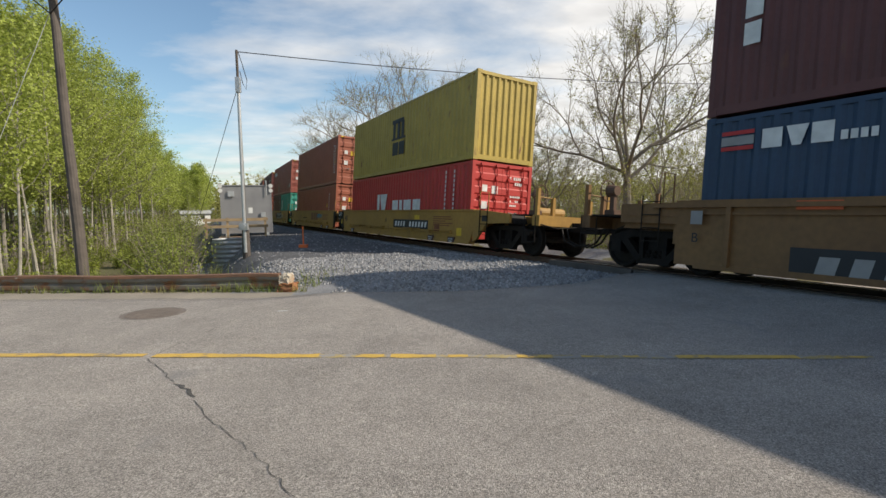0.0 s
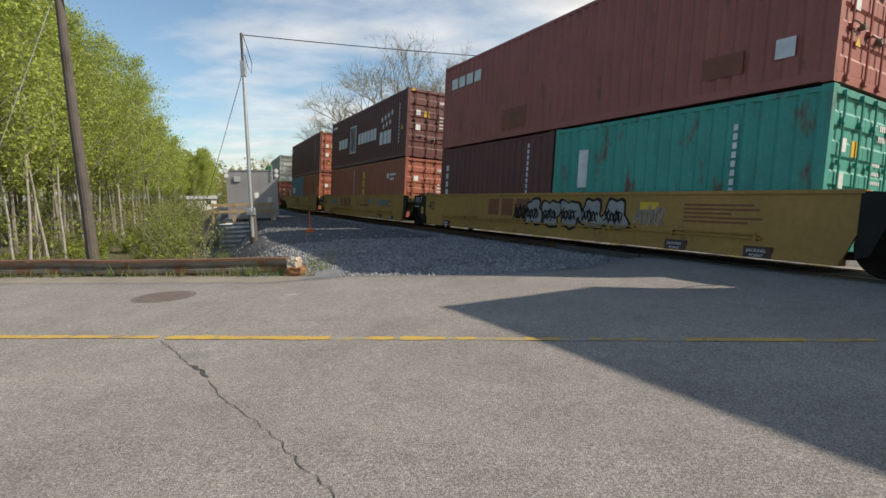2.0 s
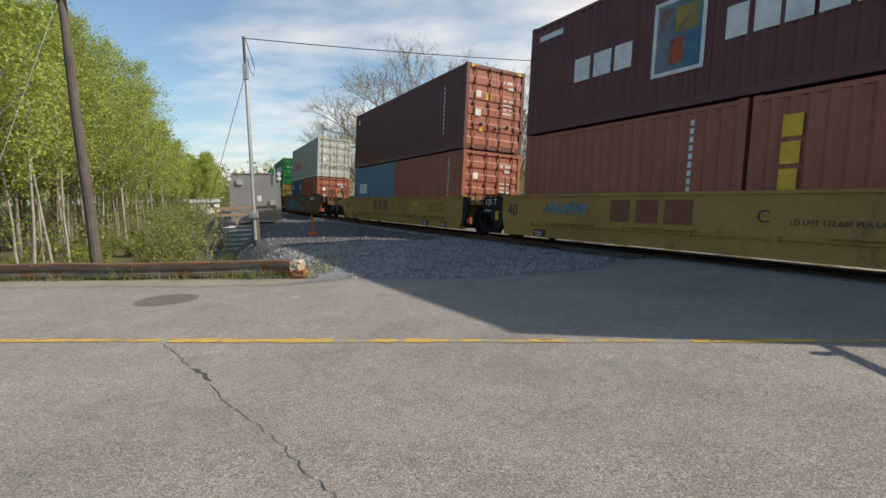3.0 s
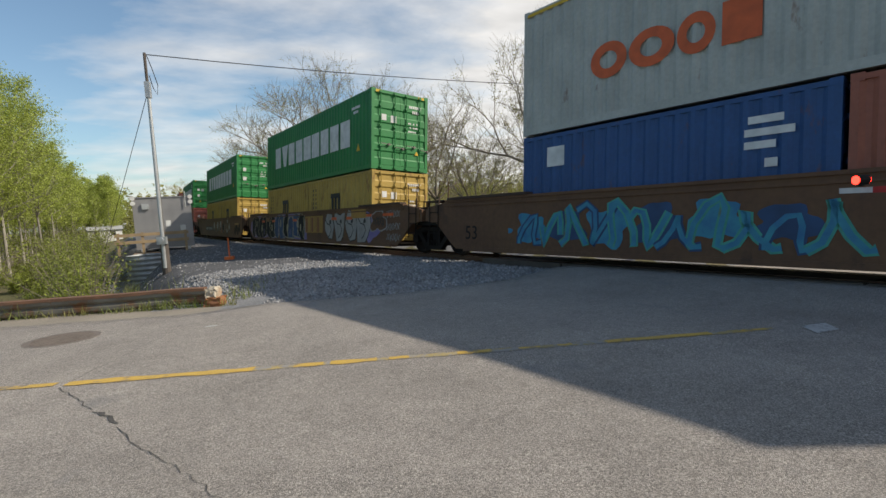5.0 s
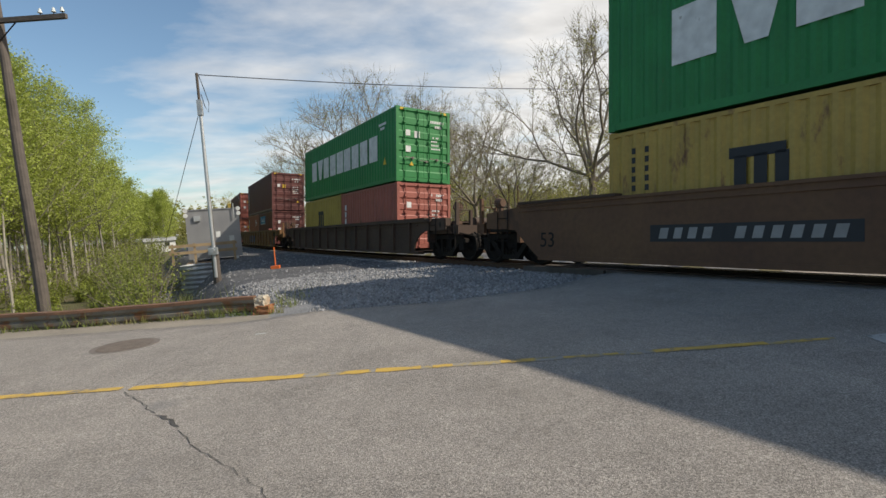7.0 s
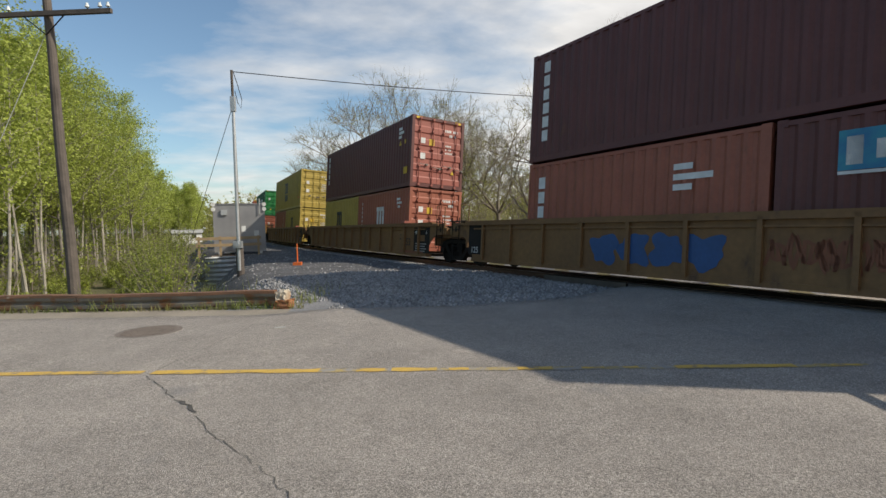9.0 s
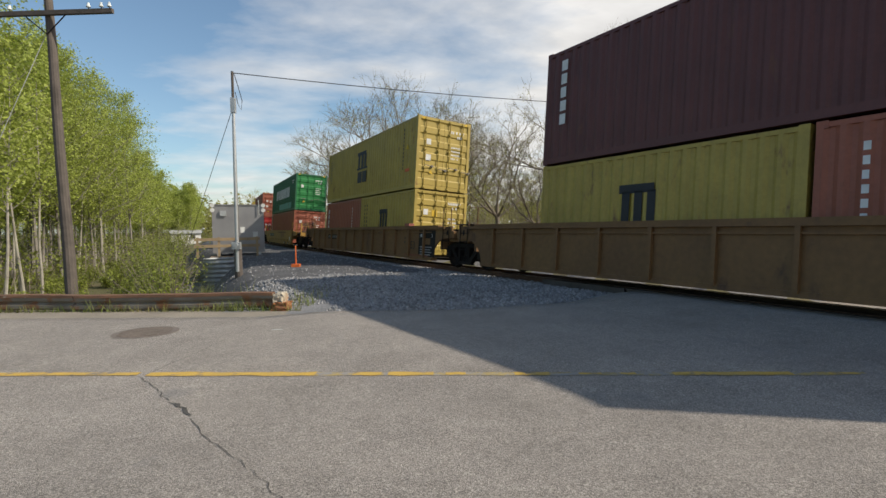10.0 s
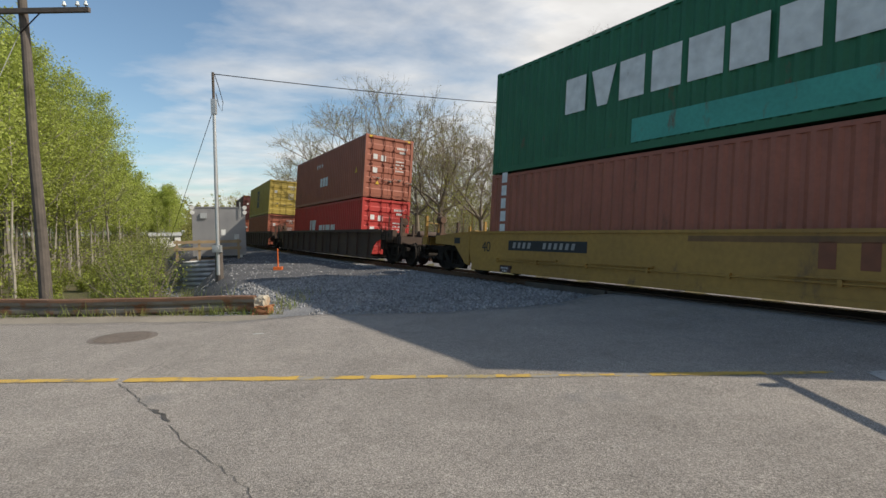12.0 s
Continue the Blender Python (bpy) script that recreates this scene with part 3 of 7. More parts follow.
def column(u0, z_top, n, w, h, gap):
    """A mark that runs downwards, one block under the other."""
    kinds = ("bar", "ring", "slot", "gate")
    return [(kinds[(i * 7) % 4], u0, z_top - (i + 1) * h - i * gap, w, h) for i in range(n)]


def container(colour, length, H, at, z, marks=(), doors=True, label="", door_colour=None, turn=False):
    """A corrugated box on the train. at: train coordinate of its middle. marks: (material, shapes) on the road side."""
    L = {40: 12.192, 20: 6.058}[length]
    mat = PAINT[colour]
    c = thing("shipping_container", label, "shipping container", "containers on the train")
    key = (colour, length, H)
    part("frame", shared(("frame", *key), lambda: frame_mesh(L, H), mat), None, c)
    for sx in (-1, 1):
        w = part("side_wall", shared(("side_wall", *key), lambda: corrugated(L - 0.2, H - 0.2, "y"), mat), None, c)
        w.matrix_basis = pose(sx * 1.213, 0, 0.13, 0, 0, 0 if sx < 0 else 180)
    part("roof", shared(("roof", *key), lambda: roof_mesh(L, H), mat), None, c)
    for sy in (-1, 1):
        if sy < 0 and doors:
            continue
        w = part("end_wall", shared(("end_wall", *key), lambda: corrugated(2.2, H - 0.28, "x", 0.045, 0.25), mat), None, c)
        w.matrix_basis = pose(0, sy * (L / 2 - 0.02), 0.16, 0, 0, 0 if sy < 0 else 180)
    if doors:
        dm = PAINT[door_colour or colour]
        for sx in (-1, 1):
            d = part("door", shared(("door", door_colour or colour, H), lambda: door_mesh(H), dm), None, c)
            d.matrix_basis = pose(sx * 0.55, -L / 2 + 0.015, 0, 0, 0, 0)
            for rx in (-0.3, 0.3):
                r = part("lock_rod", shared(("lock_rod", H, door_colour or colour), lambda: rod_mesh(H), dm), None, d)
                r.matrix_basis = pose(rx, 0, 0)
                hd = part("handle", shared(("handle", 0), handle_mesh, RODSTEEL), None, d)
                hd.matrix_basis = pose(rx, 0, 0.95 if rx < 0 else 0.85, 0, 0, 0)
        rnd = random.Random(int(at * 10) + length)
        face = -L / 2 + 0.009

        def label_plate(x0, z0, w0, h0, m, name="door_sticker"):
            bm = bmesh.new()
            bm.faces.new([bm.verts.new((x0 + a * w0, face, z0 + b * h0)) for a, b in ((0, 0), (1, 0), (1, 1), (0, 1))])
            part(name, bm, m, c)

        def bar_line(x0, z0, n, w0, h0):
            bm = bmesh.new()
            for i in range(n):
                if rnd.random() < 0.88:
                    x1 = x0 + i * w0 * 1.45
                    bm.faces.new([bm.verts.new((x1 + a * w0, face, z0 + b * h0)) for a, b in ((0, 0), (1, 0), (1, 1), (0, 1))])
            tagged(part("door_serial", bm, WHITE, c), kind="stuff")
        bar_line(0.30, H - 0.52, 8, 0.055, 0.10)
        bar_line(0.52, H - 0.70, 4, 0.055, 0.10)
        for k in range(rnd.choice((3, 4))):
            bar_line(0.34, H - 1.12 - 0.15 * k, rnd.choice((5, 6)), 0.05, 0.06)
        label_plate(-0.80, H * 0.62, 0.20, 0.22, WHITE)
        if rnd.random() < 0.6:
            label_plate(-0.42, H * 0.60, 0.24, 0.26, YELLOW if rnd.random() < 0.5 else WHITE)
        if rnd.random() < 0.6:
            label_plate(-0.80, H * 0.40, 0.22, 0.24, WHITE)
        for x0 in ((0.72,) if rnd.random() < 0.6 else (-0.55,)):
            bm = bmesh.new()
            bm.faces.new([bm.verts.new((x0 + a, face, 0.64 + b)) for a, b in ((-0.09, 0), (0.09, 0), (0, 0.16))])
            part("warning_triangle", bm, YELLOW, c)
        for x0 in (-1.06, 0.78):
            if H > 2.8:
                bm = bmesh.new()
                bm.faces.new([bm.verts.new((x0 + a, -L / 2 + 0.002, H - 0.125 + b)) for a, b in ((0, 0), (0.28, 0), (0.28, 0.09), (0, 0.09))])
                part("height_strip", bm, YELLOW, c)
    cast = shared(("corner_casting", colour), casting_mesh, mat)
    for sx in (-1, 1):
        for sy in (-1, 1):
            for zz in (0.0, H - 0.118):
                o = part("corner_casting", cast, None, c)
                o.matrix_basis = pose(sx * 1.132, sy * (L / 2 - 0.079), zz, 0, 0, {(-1, -1): 0, (-1, 1): 0, (1, -1): 180, (1, 1): 180}[sx, sy])
    for m, shapes in marks:
        for s in shapes:
            bm = bmesh.new()
            decal(bm, *s, L)
            part("marking", bm, m, c)
    RIDERS.append((c, at, 0.0, z, False))
    return c


SEAM = 2.95
UP = 2.896
SERIAL = [("bar", 10.6, 2.35, 0.7, 0.10), ("bar", 10.75, 2.18, 0.4, 0.10)]


def serial_down(u, z_top=2.4, n=11):
    return [("bar", u, z_top - 0.16 * (i + 1), 0.08, 0.11) for i in range(n)]


EG = word(("slot", "wedge", "slot", "gate", "ring", "gate", "slot", "slot", "gate"), 1.43, 1.0, 0.90, 1.05, 0.12)
MSC = [("legs", 5.2, 1.42, 1.5, 0.9), ("ring", 5.35, 0.75, 0.62, 0.56), ("slot", 6.05, 0.75, 0.62, 0.56)]
KLINE = [("bar", 3.8, 0.75, 0.3, 0.95), ("wedge", 4.15, 0.75, 0.85, 0.95), ("bar", 5.65, 0.75, 0.62, 0.65), ("bar", 6.4, 0.75, 0.3, 0.65), ("gate", 6.85, 0.75, 0.75, 0.65), ("slot", 7.75, 0.75, 0.75, 0.65)]
M20 = [("legs", 2.45, 0.95, 1.05, 0.95)]
SIDE20 = column(0.55, 2.2, 9, 0.09, 0.12, 0.07) + column(0.85, 2.2, 9, 0.09, 0.12, 0.07)


def top(colour, a, marks=(), doors=True, label="", dc=None):
    return container(colour, 40, UP, a + 6.096, SEAM, marks, doors, label, dc)


def low40(colour, a, marks=(), doors=True, label="", dc=None):
    return container(colour, 40, 2.591, a + 6.096, SEAM - 0.03 - 2.591, marks, doors, label, dc)


def low20(front, rear, a):
    """Two short boxes end to end; each a colour, its marks and a label."""
    for (colour, marks, label), at in ((front, a + 3.02), (rear, a + 9.16)):
        container(colour, 20, 2.591, at, SEAM - 0.03 - 2.591, marks, True, label)


# train coordinates of the front end of each upper box at the start
U = [-13.9, 6.16, 21.63, 37.25, 52.75, 68.40, 90.28, 109.87, 129.41, 151.45, 173.17, 192.71, 212.31, 234.20, 256.02, 277.9, 297.5]
TRITON = column(0.45, 2.62, 6, 0.22, 0.28, 0.08)

top("maroon", U[0], [(WHITE, column(0.55, 2.45, 3, 0.3, 0.38, 0.08))], True, "dark maroon steel container riding on a navy one")
low40("navy", U[0], [(WHITE, word(("gate", "wedge", "slot"), 0.98, 1.96, 0.32, 0.32, 0.04) + word(("bar", "bar", "gate", "slot"), 2.08, 1.97, 0.09, 0.14, 0.03)),
                     (REDSIGN, [("bar", 0.30, 1.97, 0.55, 0.07), ("bar", 0.30, 2.24, 0.55, 0.07)]), (SILVER, [("bar", 0.30, 2.06, 0.55, 0.15)])], True, "navy blue steel container with a white mark")
top("olive", U[1], [(INK, MSC)], False, "mustard yellow container with a blank corrugated end")
low40("red", U[1], [(WHITE, KLINE + serial_down(10.4) + serial_down(11.0))], True, "bright red container with white marks")
top("brown", U[2], [(WHITE, serial_down(11.3) + serial_down(11.6) + column(0.35, 2.5, 5, 0.12, 0.16, 0.05)), (YELLOW, [("tri", 11.5, 1.25, 0.26, 0.24)])], True, "red-brown container with pale door labels")
low40("brown", U[2], [(WHITE, serial_down(10.6, 2.1) + column(0.35, 2.2, 5, 0.12, 0.16, 0.05)), (YELLOW, [("tri", 10.0, 1.2, 0.3, 0.28)])], True, "red-brown container seated in a yellow well car")
top("rose", U[3], [(WHITE, word(("ring", "gate", "bar", "gate"), 0.52, 2.02, 0.4, 0.35, 0.09) + [("bar", 11.32, 0.5, 0.3, 0.32)]), (RUSTMARK, [("bar", 3.67, 0.25, 1.15, 0.6), ("bar", 10.05, 0.4, 0.75, 0.4)])], True, "faded red container with patched paint", "rose")
low20(("teal", [(WHITE, [("bar", 0.87, 1.1, 0.3, 0.9)] + serial_down(4.6, 2.2, 8))], "faded teal container with chalky white marks"),
      ("maroon", [(WHITE, column(0.4, 2.0, 5, 0.16, 0.2, 0.08) + serial_down(5.0))], "dark maroon short container with white marks"), U[3])
top("maroon", U[4], [(WHITE, word(("gate", "bar", "slot"), 1.75, 1.1, 0.52, 0.55, 0.1) + word(("slot", "ring", "ring", "gate", "ring", "gate"), 5.54, 1.08, 0.42, 0.57, 0.07)
                      + [("star", 9.0 + 0.42 * i, 1.74 + 0.06 * i, 0.36, 0.36) for i in range(4)] + [("star", 9.2 + 0.42 * i, 1.42 + 0.06 * i, 0.34, 0.34) for i in range(3)]
                      + word(("slot", "bar", "gate"), 8.9, 0.75, 0.46, 0.6, 0.06) + [("bar", 0.35, 2.45, 0.9, 0.14), ("bar", 4.0, 0.70, 1.15, 1.5)] + serial_down(11.3)),
                     (LIGHTBLUE, [("bar", 4.08, 0.78, 0.99, 1.34)]), (YELLOW, [("bar", 4.5, 1.5, 0.5, 0.5), ("tri", 11.55, 1.2, 0.26, 0.24)]), (ORANGE, [("bar", 4.15, 1.6, 0.36, 0.4), ("bar", 4.4, 0.9, 0.3, 0.5)])],
    True, "dark maroon container with white lettering blocks and stars")
low20(("brown", [(YELLOW, column(0.5, 2.2, 4, 0.3, 0.36, 0.08)), (WHITE, [("bar", 3.9, 1.75, 0.3, 0.22), ("bar", 4.3, 1.85, 0.7, 0.1), ("bar", 4.3, 1.65, 0.5, 0.1)])], "red-brown short container with a yellow mark"),
      ("brown", [(WHITE, serial_down(5.0))], "plain red-brown short container"), U[4])
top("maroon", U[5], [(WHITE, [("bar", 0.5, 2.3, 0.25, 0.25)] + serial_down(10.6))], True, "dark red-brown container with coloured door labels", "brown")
low20(("brown", [(WHITE, serial_down(5.0))], "red-brown short container with white serial bars"), ("paleblue", [(WHITE, [("bar", 1.0, 1.2, 1.2, 0.5)])], "pale blue weathered short container"), U[5])
top("white", U[6], [(ORANGE, [("loop", 1.86, 0.86, 0.82, 0.72), ("loop", 2.72, 0.86, 0.9, 0.72), ("loop", 3.66, 0.86, 0.66, 0.72), ("bar", 4.42, 0.86, 0.6, 0.72)]), (YELLOW, [("bar", 0.1, 2.76, 1.2, 0.07)]), (INK, serial_down(10.6) + [("bar", 7.3, 1.35, 0.5, 0.1)])],
    True, "grey-white container with large orange-red rings")
low20(("brown", [(WHITE, serial_down(5.0))], "rust-brown short container with white serial bars"), ("blue", [(WHITE, [("bar", 0.72, 1.84, 0.48, 0.44), ("bar", 4.85, 2.1, 0.5, 0.12), ("bar", 4.8, 1.9, 0.7, 0.12), ("bar", 4.8, 1.7, 0.45, 0.12), ("bar", 5.1, 1.4, 0.18, 0.14)])], "weathered blue short container with white serial bars"), U[6])
for k in (7, 8):
    top("green", U[k], [(WHITE, EG + SERIAL), (YELLOW, [("tri", 11.0, 0.75, 0.3, 0.3)])], True, "bright green container with large white blocks of lettering")
    low20(("tan", [(INK, M20 + SIDE20)], "weathered yellow short container with a dark mark"), ("tan", [(INK, M20 + SIDE20)], "weathered yellow short container with a dark mark"), U[k])
top("green", U[9], [(WHITE, EG + SERIAL), (YELLOW, [("tri", 11.0, 0.75, 0.3, 0.3)])], True, "bright green container with a round white door label")
low20(("rose", [(WHITE, column(0.5, 2.0, 4, 0.2, 0.25, 0.07))], "faded red short container with a white door mark"), ("olive", [(INK, M20)], "mustard yellow short container with a dark mark"), U[9])
top("maroon", U[10], [(WHITE, TRITON)], True, "plain dark maroon container with a white column mark")
low20(("maroon", [(LIGHTBLUE, [("bar", 0.85, 1.68, 2.2, 0.6)]), (WHITE, [("bar", 1.3, 1.82, 1.4, 0.28), ("bar", 0.95, 1.76, 0.2, 0.42), ("bar", 0.85, 1.62, 2.2, 0.05)])], "maroon short container with a blue and white sign"),
      ("brown", [(WHITE, column(0.4, 2.2, 4, 0.24, 0.30, 0.08) + [("bar", 4.3, 1.98, 0.4, 0.12), ("bar", 4.3, 1.78, 0.8, 0.12), ("bar", 4.3, 1.58, 0.4, 0.12)])], "red-brown short container with white marks"), U[10])
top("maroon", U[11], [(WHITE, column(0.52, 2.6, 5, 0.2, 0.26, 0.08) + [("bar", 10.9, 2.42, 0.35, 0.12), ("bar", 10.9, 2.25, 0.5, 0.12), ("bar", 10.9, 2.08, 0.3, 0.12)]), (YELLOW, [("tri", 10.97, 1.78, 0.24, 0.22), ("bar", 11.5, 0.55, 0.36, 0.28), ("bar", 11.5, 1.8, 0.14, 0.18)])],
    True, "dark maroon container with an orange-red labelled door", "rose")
low20(("brown", [(WHITE, M20[:0] + [("legs", 2.5, 0.95, 1.05, 0.95)] + column(0.6, 2.2, 6, 0.09, 0.13, 0.08) + [("bar", 4.8, 2.1, 0.35, 0.1), ("bar", 4.8, 1.94, 0.5, 0.1), ("bar", 4.9, 1.78, 0.25, 0.1)])], "red-brown short container with a pale mark"),
      ("olive", [(INK, M20)], "mustard yellow short container with a dark mark"), U[11])
top("olive", U[12], [(INK, MSC + column(0.5, 2.4, 10, 0.07, 0.1, 0.05) + column(0.72, 2.4, 9, 0.07, 0.1, 0.05) + serial_down(10.9, 2.6)), (ORANGE, [("bar", 11.17, 0.72, 0.42, 0.13)]), (YELLOW, [("tri", 11.16, 1.65, 0.28, 0.24)])], True, "mustard yellow container with a dark blue mark")
low20(("olive", [(INK, M20 + SIDE20)], "mustard yellow short container with a corrugated end"), ("brown", [(WHITE, column(0.45, 2.2, 5, 0.18, 0.24, 0.07) + serial_down(4.8, 2.2, 7))], "red-brown short container with a white column mark"), U[12])
top("darkgreen", U[13], [(WHITE, word(("slot", "wedge", "slot", "gate", "ring", "gate", "slot", "slot", "gate"), 2.7, 1.17, 0.66, 0.84, 0.11) + SERIAL), (PAINT["teal"], [("bar", 4.6, 0.2, 6.0, 0.5)])], True, "dark green container with repainted patches", "green")
low40("brown", U[13], [(WHITE, TRITON[:5])], True, "red-brown container seated in a yellow well car")
top("brown", U[14], [(WHITE, [("star", 4.6 + 0.45 * i, 2.0, 0.35, 0.35) for i in range(3)] + word(("slot", "bar", "gate"), 5.46, 0.95, 0.42, 0.48, 0.06)), (YELLOW, [("tri", 11, 1.2, 0.3, 0.3)])], True, "maroon-brown container with a white mark on its door")
low40("red", U[14], [(WHITE, KLINE)], True, "bright red container with white marks")
top("olive", U[15], [(INK, MSC)], True, "mustard yellow container with a dark mark")
low40("brown", U[15], [], True, "red-brown container under a yellow one")
top("maroon", U[16], [], True, "dark maroon container on a red-brown one")
low40("brown", U[16], [], True, "red-brown container under a maroon one")


# ---- well cars ----
CARS = []          # (thing, train coordinate of its middle)
WHEELS = []        # (wheelset, its pose in the truck, train coordinate)


def lettering(parent, text, u, z, size, mat, L, x, name="stencil", label=""):
    """Painted characters on the road side at u metres from the left end."""
    key = ("text", text, size, mat.name)
    if key not in MESHES:
        cu = bpy.data.curves.new("stencil_text", "FONT")
        cu.body, cu.size, cu.extrude = text, size, 0.0015
        tmp = new("stencil_text", cu)
        MESHES[key] = bpy.data.meshes.new_from_object(tmp.evaluated_get(bpy.context.evaluated_depsgraph_get()))
        bpy.data.objects.remove(tmp)
        MESHES[key].materials.clear(); MESHES[key].materials.append(mat)
    me = MESHES[key]
    ob = part(name, me, None, parent, label)
    ob.matrix_basis = Matrix.Translation((x - 0.006, L / 2 - u, z)) @ Matrix(((0, 0, -1, 0), (-1, 0, 0, 0), (0, 1, 0, 0), (0, 0, 0, 1)))
    return ob


def wheel_mesh():
    bm = bmesh.new()
    for s in (-1, 1):
        prof = [(0.66, 0.0), (0.66, 0.09), (0.70, 0.16), (0.735, 0.36), (0.685, 0.40), (0.685, 0.483), (0.715, 0.483), (0.725, 0.455), (0.82, 0.448), (0.82, 0.40), (0.77, 0.36), (0.75, 0.16), (0.86, 0.10), (0.95, 0.09), (0.95, 0.0)]
        seg, prev, first = 24, None, None
        for k in range(seg):
            t = 2 * math.pi * k / seg
            ring = [bm.verts.new((s * x, r * math.cos(t), r * math.sin(t))) for x, r in prof[1:-1]]
            if prev:
                for i in range(len(ring) - 1):
                    bm.faces.new((prev[i], prev[i + 1], ring[i + 1], ring[i]))
            first = first or ring
            prev = ring
        for i in range(len(first) - 1):
            bm.faces.new((prev[i], prev[i + 1], first[i + 1], first[i]))
        for k in range(3):      # bolts of the bearing cap
            t = 2 * math.pi * k / 3
            tube(bm, [(s * 0.94, 0.055 * math.cos(t), 0.055 * math.sin(t)), (s * 0.98, 0.055 * math.cos(t), 0.055 * math.sin(t))], 0.016, 5)
        tube(bm, [(s * 0.9, 0, 0), (s * 0.965, 0, 0)], 0.085, 10)
    tube(bm, [(-0.7, 0, 0), (0.7, 0, 0)], 0.085, 8)
    return bm


def sideframe_mesh():
    """One cast side frame: arched top, sloping legs, spring seat, axle boxes."""
    bm = bmesh.new()
    x0, x1 = -0.08, 0.08
    prism(bm, [(-1.12, 0.58), (-1.12, 0.70), (-0.62, 0.84), (0.62, 0.84), (1.12, 0.70), (1.12, 0.58), (0.78, 0.60), (0.5, 0.70), (-0.5, 0.70), (-0.78, 0.60)], "x", x0, x1)
    prism(bm, [(-0.80, 0.62), (-0.62, 0.66), (-0.28, 0.28), (-0.36, 0.16)], "x", x0, x1)
    prism(bm, [(0.80, 0.62), (0.36, 0.16), (0.28, 0.28), (0.62, 0.66)], "x", x0, x1)
    prism(bm, [(-0.40, 0.14), (-0.34, 0.27), (0.34, 0.27), (0.40, 0.14)], "x", x0 + 0.02, x1 + 0.02)
    for y in (-0.27, 0.27):
        box(bm, x0, x1, y - 0.05, y + 0.05, 0.26, 0.72)
    for y in (-0.915, 0.915):
        box(bm, x0 - 0.02, x1 - 0.02, y - 0.13, y + 0.13, 0.36, 0.62)
    return bm


def bolster_mesh():
    bm = bmesh.new()
    box(bm, -0.95, 0.95, -0.2, 0.2, 0.42, 0.72)
    return bm


def spring_mesh():
    bm = bmesh.new()
    for y in (-0.14, 0.0, 0.14):
        pts = [(0.065 * math.cos(t * 1.2), y + 0.065 * math.sin(t * 1.2), 0.27 + 0.16 * t / 26) for t in range(27)]
        tube(bm, pts, 0.014, 4)
    return bm


def truck(car, y, a):
    """A two-axle truck under a car at y in the car's space."""
    t = part("truck", shared(("truck", 0), bolster_mesh, GRIME), None, car, "grimy cast-steel truck")
    t.matrix_basis = pose(0, y, 0)
    for s in (-1, 1):
        sf = part("side_frame", shared(("side_frame", 0), sideframe_mesh, GRIME), None, t)
        sf.matrix_basis = pose(s * 1.0, 0, 0)
        sp = part("spring_set", shared(("spring_set", 0), spring_mesh, GRIME), None, t)
        sp.matrix_basis = pose(s * 1.0, 0, 0)
    for dy in (-0.915, 0.915):
        w = part("wheelset", shared(("wheelset", 0), wheel_mesh, GRIME), None, t, "wheelset with polished treads")
        w.matrix_basis = pose(0, dy, 0.483)
        WHEELS.append((w, dy, a + y))
    return t


def ladder(car, x, y, z0, z1, mat, rungs=4):
    bm = bmesh.new()
    tube(bm, [(x, y - 0.2, z0), (x, y - 0.2, z1)], 0.014, 5)
    tube(bm, [(x, y + 0.2, z0), (x, y + 0.2, z1)], 0.014, 5)
    for i in range(rungs):
        z = z0 + (z1 - z0) * (i + 0.5) / rungs
        tube(bm, [(x, y - 0.2, z), (x, y + 0.2, z)], 0.012, 5)
    part("ladder", bm, mat, car)


def panel_end(kind, h, sy, gap, end, zb, zt):
    """Half the outline of a long car's side, from the sill up over the truck to the top edge."""
    tip = gap + (0.5 if end != "joint" else -0.22)
    if h < 7:
        return [(sy * h, zb), (sy * h, 1.12), (sy * tip, 1.14), (sy * tip, zt - 0.10), (sy * h, zt - 0.06)]
    y0, za, n = gap - 1.5, 0.98, 8
    if kind == "smooth53":
        rise = [(y0, zb), (y0 + 0.3, zb + 0.22), (y0 + 0.85, za - 0.06)]
    else:
        rise = [(y0 + 0.95 * (1 - math.cos(math.pi / 2 * k / n)), zb + (za - zb) * math.sin(math.pi / 2 * k / n)) for k in range(n + 1)]
    top_z = zt - (0.16 if kind == "smooth53" else 0.04)
    return [(sy * y, z) for y, z in rise] + [(sy * tip, za), (sy * tip, top_z), (sy * h, zt - 0.06)]


